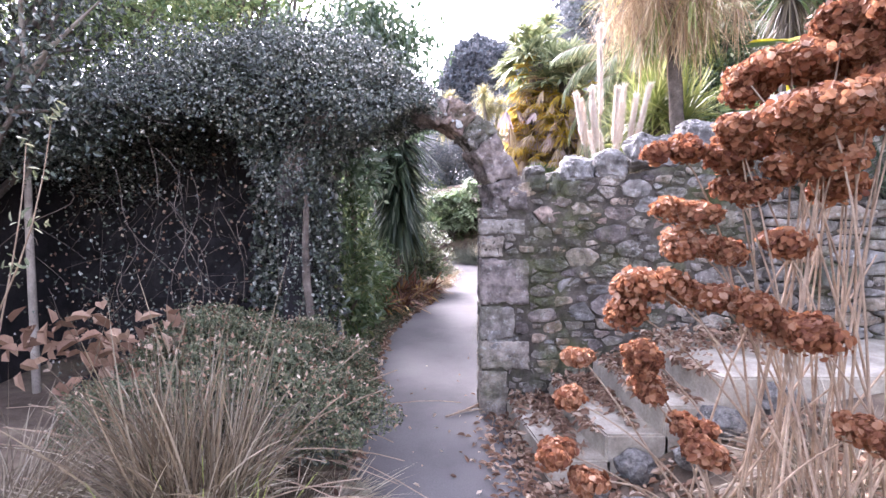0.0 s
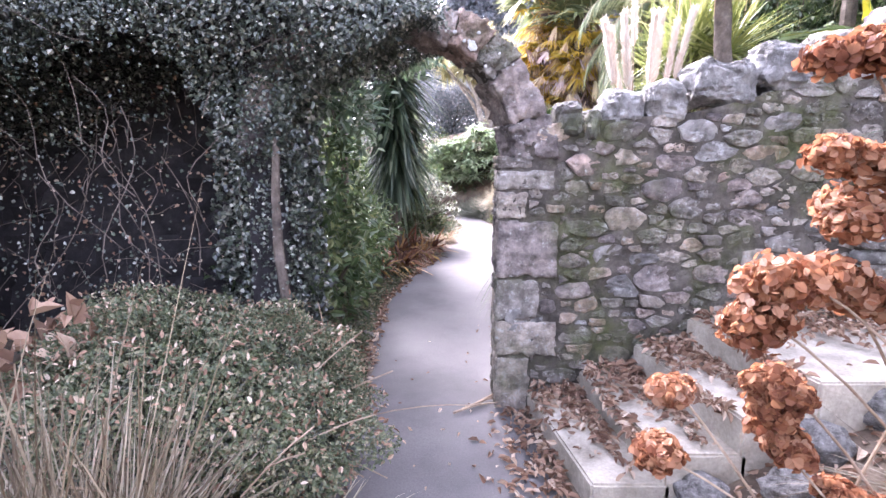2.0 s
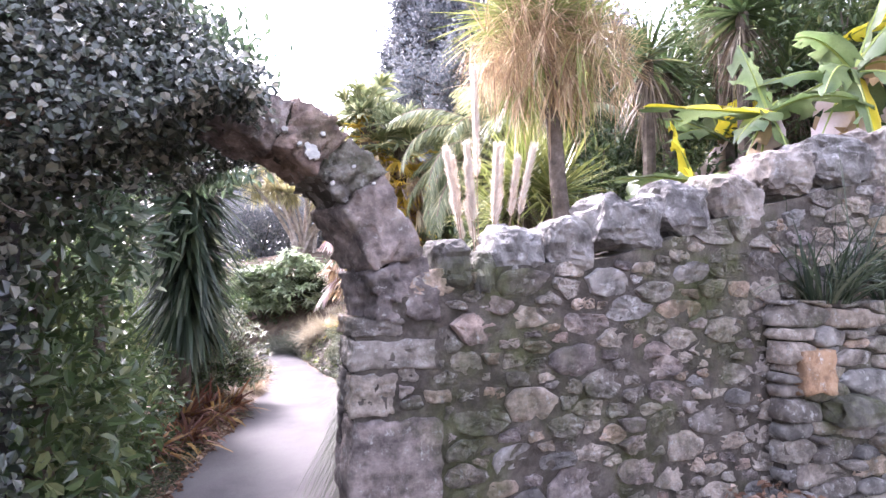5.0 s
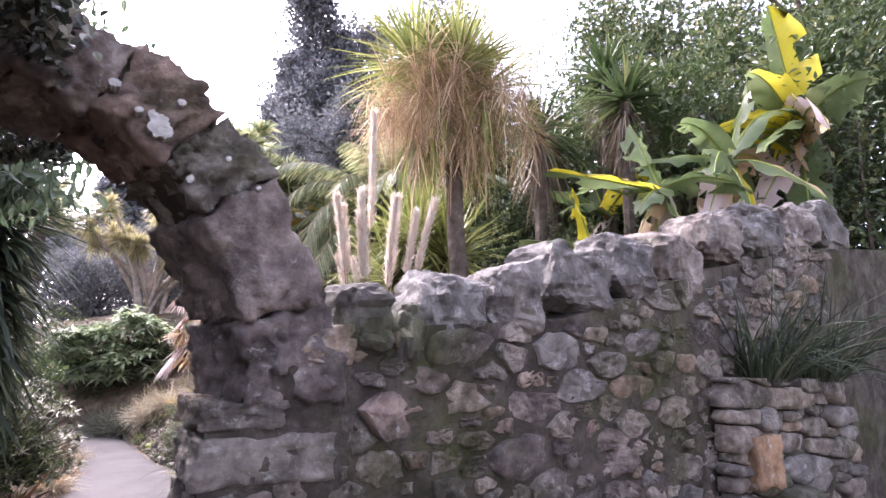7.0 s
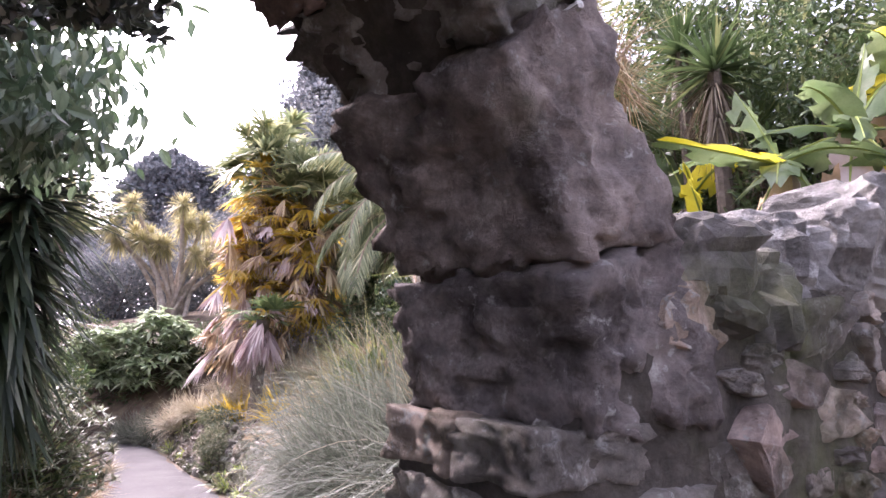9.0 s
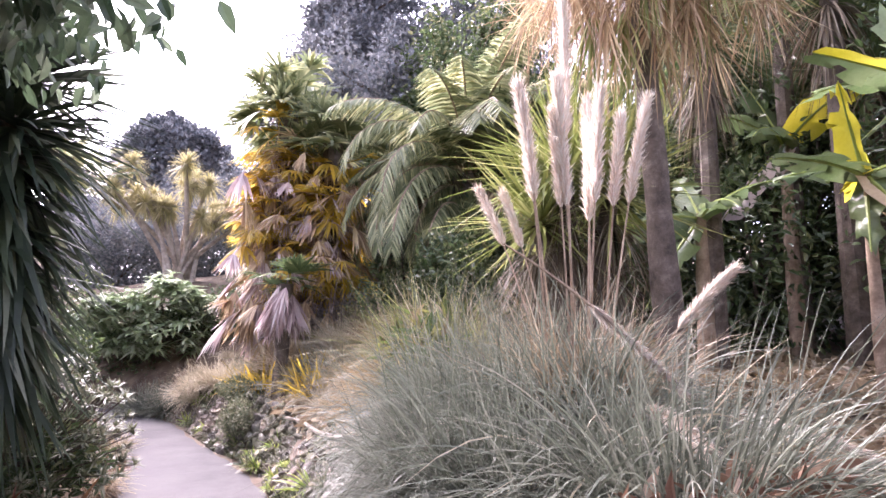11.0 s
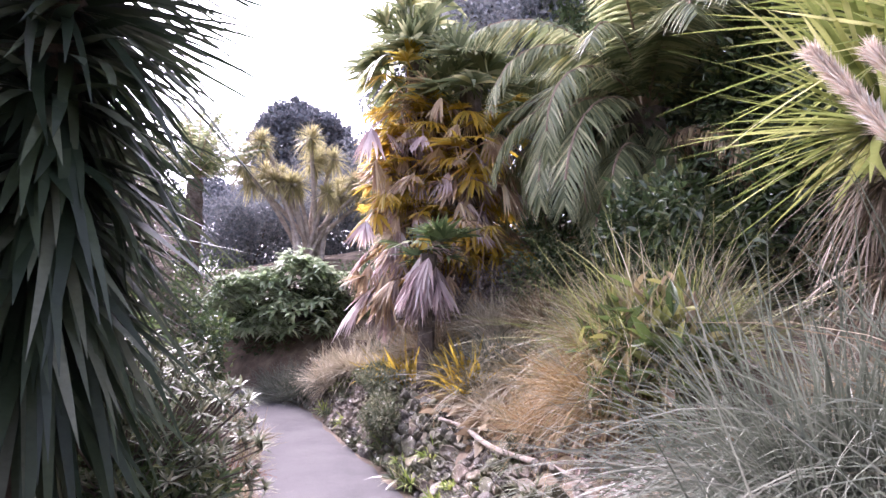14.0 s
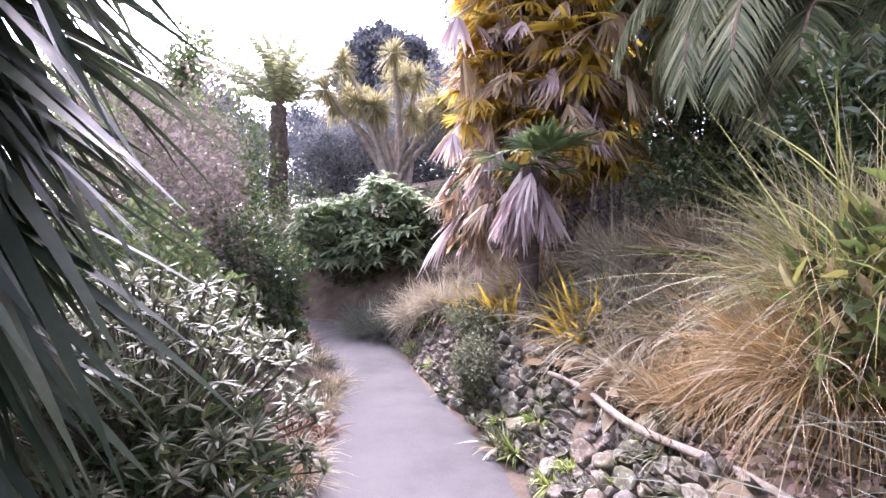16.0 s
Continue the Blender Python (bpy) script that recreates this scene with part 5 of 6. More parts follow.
for x, y, m in ((2.8, 11.5, M_PALEGRASS), (2.4, 11.2, M_TUSSOCK), (3.2, 11.5, M_OLDSTRAW), (2.65, 10.6, M_TUSSOCK), (3.3, 10.8, M_OLDSTRAW), (3.7, 11.6, M_OLDSTRAW), (3.0, 12.3, M_TUSSOCK)):
    clump("grass_tussock", tuple(on(x, y)), 520, 0.62, 0.016, m, "shaggy bleached tussock under the palms", "grass", (5, 75), 0.7, 0.2, 6, "round tussocks on the bank")
bush("grey_shrub", (1.5, 11.9, 0.38), (0.22, 0.3, 0.25), 1800, 0.04, M_SHRUB, "low grey-leaved shrub trailing over the dry stone edging", "shrub", group="grey shrubs")
bush("grey_shrub", (1.75, 12.8, 0.65), (0.3, 0.6, 0.2), 2500, 0.045, M_SHRUB, "low grey-leaved shrub trailing over the dry stone edging", "shrub", group="grey shrubs")
for x, y, r in ((3.0, 13.0, 0.55), (3.6, 11.9, 0.6), (3.95, 11.0, 0.6), (3.35, 12.5, 0.5), (4.2, 10.3, 0.6), (2.6, 13.3, 0.45)):
    c = on(x, y)
    bush("dark_shrub", (x, y, c[2] + r * 0.6), (r, r, r * 1.1), 2600, 0.07, M_MAUVE if r < 0.56 else M_DARKTREE, "low shadowed shrub under the palms", "shrub", 0.4, 0.35, 0.35, group="shrubs under the palms")
bush("ginger_plant", (2.5, 8.95, 1.25), (0.4, 0.4, 0.5), 460, 0.2, M_GINGER, "yellow-green broad-leaved ginger plants on the bank", "plant", 0.28, 0.3, 0.3, 0.5)
clump("fern", tuple(on(1.62, 9.35)), 60, 0.35, 0.03, M_FERN, "small bright green fern in the stone edging", "fern", (20, 75), 0.5, 0.03, 5)
for x, y in ((2.25, 11.3), (2.4, 11.5), (2.05, 12.6), (1.9, 13.1)):
    clump("yellow_perennial", tuple(on(x, y)), 120, 0.6, 0.04, M_GOLD, "yellowing withered perennial on the bank", "plant", (5, 45), 0.35, 0.1, 5, "yellowing perennials")
litter("bank_litter", 6000, lambda n: (lambda yy: np.stack([right_edge(yy) + rng.uniform(0.66, 1.8, n), yy], -1))(rng.uniform(8.5, 15, n)), 0.06, M_PURPLE, "dry leaves and stalks on the bank", 0.02, "dead leaves")
litter("bank_litter", 7000, lambda n: (lambda yy: np.stack([right_edge(yy) + rng.uniform(0.7, 3.2, n), yy], -1))(rng.uniform(8.8, 15, n)), 0.09, M_PALEGRASS, "bleached dry stalks covering the bank", 0.02, "dead leaves")
litter("bank_litter", 2500, area(2.2, 4.4, 9.8, 13.6), 0.14, M_STRAW, "bleached dry fronds and stalks under the palms", 0.05, "dead leaves")
litter("bank_litter", 1000, area(1.95, 2.6, 9.9, 11.6), 0.2, M_STRAW, "dry strap leaves heaped above the edging", 0.04, "dead leaves")

for k in range(26):
    yy = rng.uniform(9.8, 15.5)
    xx = float(right_edge(yy)) + rng.uniform(0.75, 2.6)
    clump("grass_tuft", tuple(on(xx, yy)), 260, rng.uniform(0.3, 0.5), 0.012, (M_PALEGRASS, M_TUSSOCK, M_BLUE)[k % 3], "dry grass tuft on the planted bank", "grass", (0, 62), 0.5, 0.18, 5, "tufts on the bank")
for k in range(26):
    clump("grass_tuft", tuple(on(rng.uniform(2.3, 3.8), rng.uniform(9.9, 12.6))), 330, rng.uniform(0.4, 0.6), 0.012, (M_TUSSOCK, M_BLUE, M_PALEGRASS)[k % 3], "dry grass tuft on the planted bank", "grass", (5, 80), 0.5, 0.2, 5, "tufts on the bank")
for k in range(44):
    yy = rng.uniform(8.6, 14.5)
    clump("weed_tuft", tuple(on(float(right_edge(yy)) + rng.uniform(0.05, 0.6), yy, 0.06)), 70, rng.uniform(0.1, 0.24), 0.016, (M_SHRUB, M_FERN, M_MOUND)[k % 3], "small green weed growing from the stone edging", "weed", (10, 85), 0.4, 0.06, 4, "weeds in the edging")
for k in range(22):
    yy = rng.uniform(8.4, 15.0)
    clump("sedge_tuft", tuple(on(float(left_edge(yy)) - rng.uniform(0.02, 0.3), yy)), 130, rng.uniform(0.22, 0.4), 0.008, (M_STRAW, M_MOUND, M_TUSSOCK, M_RED)[k % 4], "small sedge tuft at the path's edge", "grass", (10, 80), 0.6, 0.1, 5, "tufts along the path")
# great feather palm
feather_palm("date_palm", on(4.9, 11.5), (4.8, 11.5, 4.15), "large feather palm with dark arching fronds above the bank", 52, 2.75, 0.4, 120, elev=(5, 72), trunk_r=0.32, droop=(1.6, 2.5), shy=True, hanging=30)
# yellowed fan palm with a skirt of dead leaves
def fan_palm(x, y, top, share, label):
    """A trunk under green, yellow and dead fan leaves that hang in a thick uneven skirt."""
    t = thing("fan_palm", tuple(on(x, y)), label, "palm", "fan palms")
    foot, head = on(x, y), np.array((x, y, top))
    k = np.linspace(0, 1, 12)[:, None]
    piece("trunk", Geo().tube(foot * (1 - k) + head * k - (0, 0, 0.1) * (1 - k), 0.18, 10, 0.1), M_BARK, t)
    for nm, n, z0, z1, el0, el1, rad, mat, lab in (("green_leaves", 50, top - 0.4, top + 0.25, -20, 80, 0.75, M_PALM, "dull green fan leaves"), ("yellow_leaves", 125, top - 2.7, top - 0.4, -55, 25, 0.48, M_GOLD, "golden yellow fan leaves"),
                                            ("dead_leaves", 260, top - 3.7, top - 0.4, -85, -5, 0.45, M_SKIRT, "hanging straw-coloured dead leaves"), ("withered_leaves", 130, top - 3.7, top - 1.0, -85, -20, 0.45, M_PURPLE, "withered mauve-grey leaves")):
        g = Geo()
        for _ in range(int(n * share)):
            a, e = rng.uniform(0, 2 * math.pi), radians(rng.uniform(el0, el1))
            d = np.array((math.cos(a) * math.cos(e), math.sin(a) * math.cos(e), math.sin(e)))
            c = np.array((x + rng.normal() * 0.22, y + rng.normal() * 0.22, rng.uniform(z0, z1)))
            stalk = rng.uniform(0.2, 0.65)
            fan_leaf(g, c + d * stalk, d + rng.normal(size=3) * 0.45, rad * rng.uniform(0.6, 1.2), 14, rng.uniform(1.6, 2.6) if el1 > 0 else rng.uniform(0.6, 1.4), rng.uniform(0.1, 0.6))
            g.tube([c, c + d * stalk], 0.012, 4)
        piece(nm, g, mat, t, lab)


fan_palm(2.4, 13.8, 5.5, 1.0, "fan palm with golden yellow leaves and a long dead skirt")
fan_palm(3.05, 13.2, 4.9, 0.9, "fan palm with yellowing leaves and a ragged dead skirt")
# small withered fan palm under it
sm = thing("fan_palm", tuple(on(2.1, 12.2)), "small fan palm with withered mauve-grey hanging leaves", "palm")
for nm, n, el0, el1, mat in (("green_leaves", 16, 0, 70, M_TREE), ("withered_leaves", 40, -88, -62, M_PURPLE)):
    g = Geo()
    for _ in range(n):
        a, e = rng.uniform(0, 2 * math.pi), radians(rng.uniform(el0, el1))
        d = np.array((math.cos(a) * math.cos(e), math.sin(a) * math.cos(e), math.sin(e)))
        fan_leaf(g, np.array((2.1, 12.2, 2.2)) + d * 0.25 + rng.normal(size=3) * 0.08, d, 0.42, 14, 2.2 if el1 > 0 else 1.1, 0.25)
    piece(nm, g, mat, sm)
piece("trunk", Geo().tube([on(2.1, 12.2, -0.1), (2.1, 12.2, 2.2)], 0.1, 8, 0.1), M_BARK, sm)

# ---- left of the path beyond the arch ----
tree("leafy_tree", on(-1.25, 6.0), 4.4, (0.8, 1.2, 1.4), 7000, 0.1, M_OVER, "evergreen with drooping lance-shaped glossy leaves beside the path", 34, 0.09, 0.38, lift=0.6, hollow=0.35)
over = tree("leafy_tree", on(-1.2, 6.7), 4.2, (0.5, 0.5, 0.8), 2200, 0.11, M_OVER, "evergreen whose leafy branches hang over the path", 12, 0.06, 0.38, lift=0.75, hollow=0.3)
g = Geo()
for k in range(16):
    e = np.array((rng.uniform(-1.0, -0.3), rng.uniform(5.9, 6.9), rng.uniform(2.45, 3.7)))
    piece("branch", Geo().tube([(-1.2, 6.7, e[2] - 0.4), (e + (-1.2, 6.7, e[2])) / 2 + (0, 0, 0.1), e], (0.02, 0.012, 0.004), 5), M_BARK, over)
    n = 200
    p = e + rng.normal(size=(n, 3)) * (0.17, 0.17, 0.2)
    p[:, 2] = np.maximum(p[:, 2], 2.5)
    s = 0.088 * rng.uniform(0.7, 1.25, n)
    g.leaves(p, unit(rng.normal(size=(n, 3)) * 0.5 - UP * 0.8), rand_dirs(n) + (0, -0.6, 0.3), s, s * 0.42)
piece("hanging_leaves", g, M_OVER, over)
bush("evergreen_shrub", (-1.35, 5.6, 0.85), (0.68, 0.9, 0.95), 3600, 0.1, M_LAUREL, "dense evergreen shrub beside the path", "shrub", 0.45, group="evergreen shrubs")
bush("evergreen_shrub", (-1.3, 7.0, 0.6), (0.7, 0.8, 0.7), 5000, 0.07, M_LAUREL, "dense evergreen shrub beside the path", "shrub", 0.45, group="evergreen shrubs")
drac = thing("strap_leaved_palm", tuple(on(-0.75, 8.8)), "cordyline with broad dark hanging strap leaves beside the path", "palm")
foot, head = on(-0.8, 8.8), np.array((-0.75, 8.8, 3.1))
k = np.linspace(0, 1, 8)[:, None]
piece("trunk", Geo().tube(foot * (1 - k) + head * k - (0, 0, 0.1) * (1 - k), 0.11, 9, 0.08), M_BARK, drac, smooth=True)
g = Geo()
rosette(g, head, 260, 0.8, 0.045, 0.22, -10, 88, 6)
rosette(g, head - (0, 0, 0.3), 240, 0.78, 0.045, 0.3, -35, 50, 6)
piece("crown", g, M_STRAP, drac)
g = Geo()
for q in range(6):
    rosette(g, head - (0, 0, 0.5 + 0.22 * q), 130, 0.68, 0.055, 0.35, -70, 15 - 8 * q, 6, 0.1)
piece("hanging_leaves", g, M_STRAP, drac)

spurge = thing("rosette_shrub", tuple(on(-0.5, 9.9)), "shrub of grey-green whorled leaf rosettes beside the path", "shrub")
g, gs = Geo(), Geo()
c0 = np.array((-0.55, 9.95, 0.35))
for _ in range(280):
    d = rand_dirs(1)[0]
    d[2] = abs(d[2])
    c = c0 + d * (0.85, 0.78, 1.0) * rng.uniform(0.8, 1.02)
    rosette(g, c, 20, 0.095, 0.02, 0.2, -20, 70, 2, 0.005)
    gs.tube([c0 + d * 0.2, c], 0.005, 4)
piece("leaves", g, M_SHRUB, spurge)
piece("branchwork", gs, M_BARK, spurge)
# Darker leaf fill colours in the shade between the rosettes.
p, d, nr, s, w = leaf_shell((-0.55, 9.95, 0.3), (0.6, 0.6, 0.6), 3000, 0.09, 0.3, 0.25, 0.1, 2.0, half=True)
piece("shaded_inner_leaves", Geo().leaves(p, d, nr, s, w), M_LAUREL, spurge)
for x, y, n in ((-0.45, 9.0, 90), (-0.75, 8.7, 80), (-0.65, 8.0, 80), (-0.95, 7.5, 90), (-0.3, 9.35, 60)):
    clump("red_leaved_plant", tuple(on(x, y)), int(n * 1.5), 0.52, 0.045, M_RED, "withered red-brown strap-leaved plant at the path's edge", "plant", (10, 80), 0.6, 0.1, 5, "red-brown plants")
clump("grass_tussock", tuple(on(0.0, 10.7)), 500, 0.4, 0.007, M_STRAW, "brownish sedge tuft at the path's edge", "grass", (20, 80), 0.6, 0.1, 6)
for x, y, rx, rz, m in ((-1.3, 11.5, 0.9, 1.0, M_TREE), (-1.6, 13.2, 1.1, 1.6, M_MAUVE), (-0.7, 13.6, 0.7, 1.0, M_LAUREL), (-2.6, 10.5, 1.2, 1.8, M_TREE), (-1.9, 15.4, 1.0, 2.2, M_MAUVE), (-3.2, 13.0, 1.4, 2.2, M_TREE), (-2.6, 8.2, 1.1, 1.6, M_LAUREL), (-3.4, 17.5, 1.5, 2.0, M_TREE)):
    bush("dark_shrub", (x, y, rz * 0.75), (rx, rx, rz), 8000, 0.075, m, "dark evergreen shrub in the thicket", "shrub", 0.5, 0.3, 0.35, group="dark shrubs")

# ---- where the path turns away ----
fat = thing("broad_leaved_shrub", tuple(on(1.6, 17.3)), "mound of pale glossy hand-shaped leaves where the path turns", "shrub")
g = Geo()
for _ in range(800):
    d = rand_dirs(1)[0]
    d[2] = abs(d[2])
    c = np.array((1.35, 17.3, 1.0)) + d * (1.95, 1.1, 1.55) * rng.uniform(0.8, 1.02) * (1 + 0.34 * float(lumps(d, 3.0, 1.5)))
    rosette(g, c, 9, 0.3, 0.085, 0.35, -20, 30, 2, 0.01)
piece("leaves", g, M_FATSIA, fat)
g = Geo()
for _ in range(14):
    e = np.array((1.35, 17.3, 1.0)) + unit(np.abs(rng.normal(size=3)) * (rng.choice((-1, 1)), -1, 1)) * (1.5, 0.9, 1.3)
    g.tube([on(1.35 + rng.normal() * 0.3, 17.3, -0.05), (e + (1.35, 17.3, 0.4)) / 2, e], (0.03, 0.02, 0.012), 6)
piece("stems", g, M_BARK, fat)
bush("dark_shrub", (2.8, 16.6, 1.7), (1.1, 1.0, 1.2), 7000, 0.08, M_LAUREL, "dark evergreen shrub behind the grasses", "shrub", 0.4, group="dark shrubs")
bush("dark_shrub", (1.35, 17.4, 0.9), (1.35, 0.7, 1.05), 6000, 0.1, M_LAUREL, "dark foliage inside the pale shrub", "shrub", 0.4, group="dark shrubs")
bush("dark_shrub", (-0.3, 19.0, 1.2), (1.5, 1.0, 1.4), 7000, 0.08, M_TREE, "dark evergreen shrub beyond the turn", "shrub", 0.5, group="dark shrubs")
many = thing("cordyline_group", tuple(on(1.8, 22.0)), "group of pale-trunked cordylines with olive heads", "palm")
for k in range(19):
    b = on(1.8 + rng.normal() * 0.3, 22.0 + rng.normal() * 0.4, -0.1)
    e = np.array((1.75 + (k - 9) * 0.21, 22.0 + rng.normal() * 0.6, rng.uniform(4.7, 6.1)))
    m = b * 0.5 + e * 0.5 + (-(k - 9) * 0.045, 0, 0)
    q = np.linspace(0, 1, 8)[:, None]
    piece("trunk", Geo().tube((1 - q) ** 2 * b + 2 * q * (1 - q) * m + q ** 2 * e, np.linspace(0.08, 0.05, 8), 8, 0.05), M_PALE_BARK, many, smooth=True)
    g = Geo()
    rosette(g, e, 230, 0.52, 0.032, 0.35, -65, 85, 4)
    piece("crown", g, M_OLIVE, many)
feather_palm("date_palm", on(-1.35, 22.0), (-1.35, 22.0, 4.9), "upright feather palm standing beyond the thicket", 34, 2.2, 0.22, 60, mat=M_PALM, elev=(28, 88), trunk_r=0.25, droop=(0.5, 1.2))

# ---- tall backdrop of trees and thicket ----
for x, y, h, rx, n, sz, m, lab in ((-4.2, 5.6, 6.0, 1.8, 14000, 0.075, M_TREE, "broad-leaved tree behind the ivied wall"), (-2.3, 7.2, 6.2, 1.7, 14000, 0.075, M_TREE, "broad-leaved tree behind the ivied wall"), (-6.5, 4.6, 6.5, 2.0, 14000, 0.085, M_TREE, "broad-leaved tree behind the ivied wall"),
                                (-3.4, 3.6, 4.0, 1.2, 9000, 0.05, M_IVY, "dark evergreen beside the ivied wall"), (-5.0, 9.0, 8.0, 2.4, 16000, 0.1, M_TREE, "tall green tree in the thicket"), (-4.0, 2.2, 5.5, 1.3, 8000, 0.06, M_TREE, "thin tree by the ivied wall")):
    tree("leafy_tree", on(x, y), h, (rx, rx, h * 0.36), n, sz, m, lab, 40, 0.13, 0.5, hollow=0.3)
for x, y, h, rx, n, sz, m, lab in ((7.5, 8.0, 4.6, 1.6, 12000, 0.12, M_DARKTREE, "tree on the rising bank"), (9.0, 5.5, 7.0, 2.2, 12000, 0.12, M_DARKTREE, "tree on the rising bank"), (7.8, 11.5, 5.0, 1.8, 14000, 0.13, M_DARKTREE, "tall tree above the palms"), (5.5, 16.0, 8.0, 2.4, 13000, 0.13, M_FAR_HAZE, "grey-green conifer above the palms"),
                                (6.0, 12.4, 6.6, 1.6, 16000, 0.11, M_DARKTREE, "dark tree behind the feather palm"), (10.5, 9.0, 8.5, 2.6, 11000, 0.14, M_DARKTREE, "tall tree on the bank"), (8.5, 2.5, 6.5, 2.2, 9000, 0.12, M_DARKTREE, "tree on the rising bank"), (7.5, 22.5, 14.0, 3.2, 34000, 0.2, M_FAR_HAZE, "tall grey-green tree behind the palms"), (10.5, 19.0, 12.0, 3.2, 30000, 0.2, M_FAR_HAZE, "tall grey-green tree behind the palms"), (6.4, 15.0, 7.0, 2.0, 18000, 0.15, M_DARKTREE, "dark tree behind the feather palm"), (10.0, 48.0, 10.0, 4.5, 13000, 0.35, M_FAR_HAZE, "distant dark round-headed tree"),
                                (-8.0, 40.0, 9.0, 4.5, 11000, 0.35, M_FAR_HAZE, "distant hazy grey-green tree"), (0.0, 46.0, 8.0, 4.0, 11000, 0.35, M_FAR_HAZE, "distant hazy grey-green tree"), (6.5, 27.0, 8.0, 3.0, 12000, 0.2, M_FAR_HAZE, "tree beyond the palms"), (-6.0, 26.0, 7.0, 3.0, 12000, 0.18, M_TREE, "tree beyond the thicket")):
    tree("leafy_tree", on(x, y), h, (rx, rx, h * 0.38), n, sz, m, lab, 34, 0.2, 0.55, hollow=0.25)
for x, y, rx, rz in ((5.2, 9.0, 1.2, 1.5), (6.4, 9.8, 1.2, 1.7), (6.0, 7.6, 1.0, 1.5), (7.2, 6.4, 1.2, 1.8), (6.6, 13.0, 1.4, 2.0), (4.4, 14.6, 1.2, 1.6), (4.6, 12.6, 0.9, 1.4), (7.6, 4.6, 1.2, 1.8), (3.7, 9.9, 0.7, 0.8), (6.6, 7.3, 1.3, 2.9), (7.9, 5.6, 1.4, 3.2), (6.9, 4.6, 1.2, 2.9), (7.2, 8.6, 1.3, 2.9), (6.0, 5.9, 0.9, 2.3), (5.4, 11.4, 1.0, 2.5), (5.3, 10.0, 0.9, 2.2), (8.6, 8.4, 1.7, 4.2), (9.2, 6.4, 1.7, 4.4), (8.4, 10.4, 1.6, 3.9), (6.4, 11.6, 1.3, 2.9), (5.6, 12.6, 1.2, 2.8)):
    c = on(x, y)
    bush("dark_shrub", (x, y, c[2] + rz * 0.7), (rx, rx, rz), 6000, 0.1, M_LAUREL, "dark evergreen shrub on the rising bank", "shrub", 0.4, 0.3, 0.35, group="shrubs on the rising bank")
for x, y, z in ((5.3, 6.4, 4.9), (4.7, 7.3, 4.6), (5.7, 7.0, 5.6), (6.1, 8.2, 4.1), (6.8, 7.6, 4.5), (7.4, 9.0, 4.9), (5.2, 10.4, 3.9), (5.6, 7.9, 4.8), (6.4, 6.8, 5.2), (5.9, 6.3, 4.2), (6.9, 6.0, 4.6), (6.6, 8.8, 5.6), (7.3, 7.0, 5.9), (7.0, 5.0, 5.2)):
    t = thing("cabbage_palm", tuple(on(x, y)), "sword-leaved cordyline among the shrubs on the bank", "palm", "cordylines on the bank")
    g = Geo()
    rosette(g, (x, y, z), 130, 0.75, 0.045, 0.25, -30, 88, 5)
    piece("crown", g, M_LAUREL, t)
    g = Geo()
    rosette(g, (x, y, z - 0.15), 110, 0.5, 0.02, 0.9, -80, -10, 4)
    rosette(g, (x, y, z - 0.5), 60, 0.4, 0.02, 0.9, -85, -20, 4)
    piece("dead_skirt", g, M_OLDSTRAW, t)
    piece("trunk", Geo().tube([on(x, y, -0.1), (x, y, z)], (0.1, 0.07), 8, 0.05), M_BARK, t)
# Shrubs past y = 24 take the leaf colour with haze painted in.
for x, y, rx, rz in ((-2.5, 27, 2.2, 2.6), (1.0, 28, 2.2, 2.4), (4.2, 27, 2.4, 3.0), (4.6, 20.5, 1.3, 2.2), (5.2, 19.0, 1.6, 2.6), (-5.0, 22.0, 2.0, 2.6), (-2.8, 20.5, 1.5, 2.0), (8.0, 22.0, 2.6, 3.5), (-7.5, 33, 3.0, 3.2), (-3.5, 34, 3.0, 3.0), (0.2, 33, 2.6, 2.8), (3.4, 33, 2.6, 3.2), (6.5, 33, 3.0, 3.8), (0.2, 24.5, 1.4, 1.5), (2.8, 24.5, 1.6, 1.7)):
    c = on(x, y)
    bush("far_shrub", (x, y, c[2] + rz * 0.6), (rx, rx * 0.7, rz), 6000, 0.13, M_FAR_HAZE if y > 24 else M_TREE, "hazy evergreen shrub beyond the turn of the path", "shrub", 0.5, 0.3, 0.35, group="far shrubs")
dome = tree("leafy_tree", on(3.5, 44.0), 12.2, (3.5, 3.0, 3.6), 14000, 0.32, M_FAR_HAZE, "distant dark round-headed tree", 40, 0.2, 0.55, hollow=0.6)
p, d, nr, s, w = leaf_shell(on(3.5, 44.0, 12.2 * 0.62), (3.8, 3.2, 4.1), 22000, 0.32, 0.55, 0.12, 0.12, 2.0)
piece("inner_crown", Geo().leaves(p, d, nr, s, w), M_FAR_HAZE, dome)
# thicket behind the walker closes the place
for x, y in ((-4, -5), (-1.5, -6.5), (2, -6), (4.5, -3.5), (-5.5, -1.5), (5.2, 0.5)):
    bush("dark_shrub", (x, y, 1.4), (1.5, 1.2, 1.8), 2500, 0.14, M_TREE, "evergreen shrub at the garden's edge", "shrub", 0.5, group="shrubs behind")


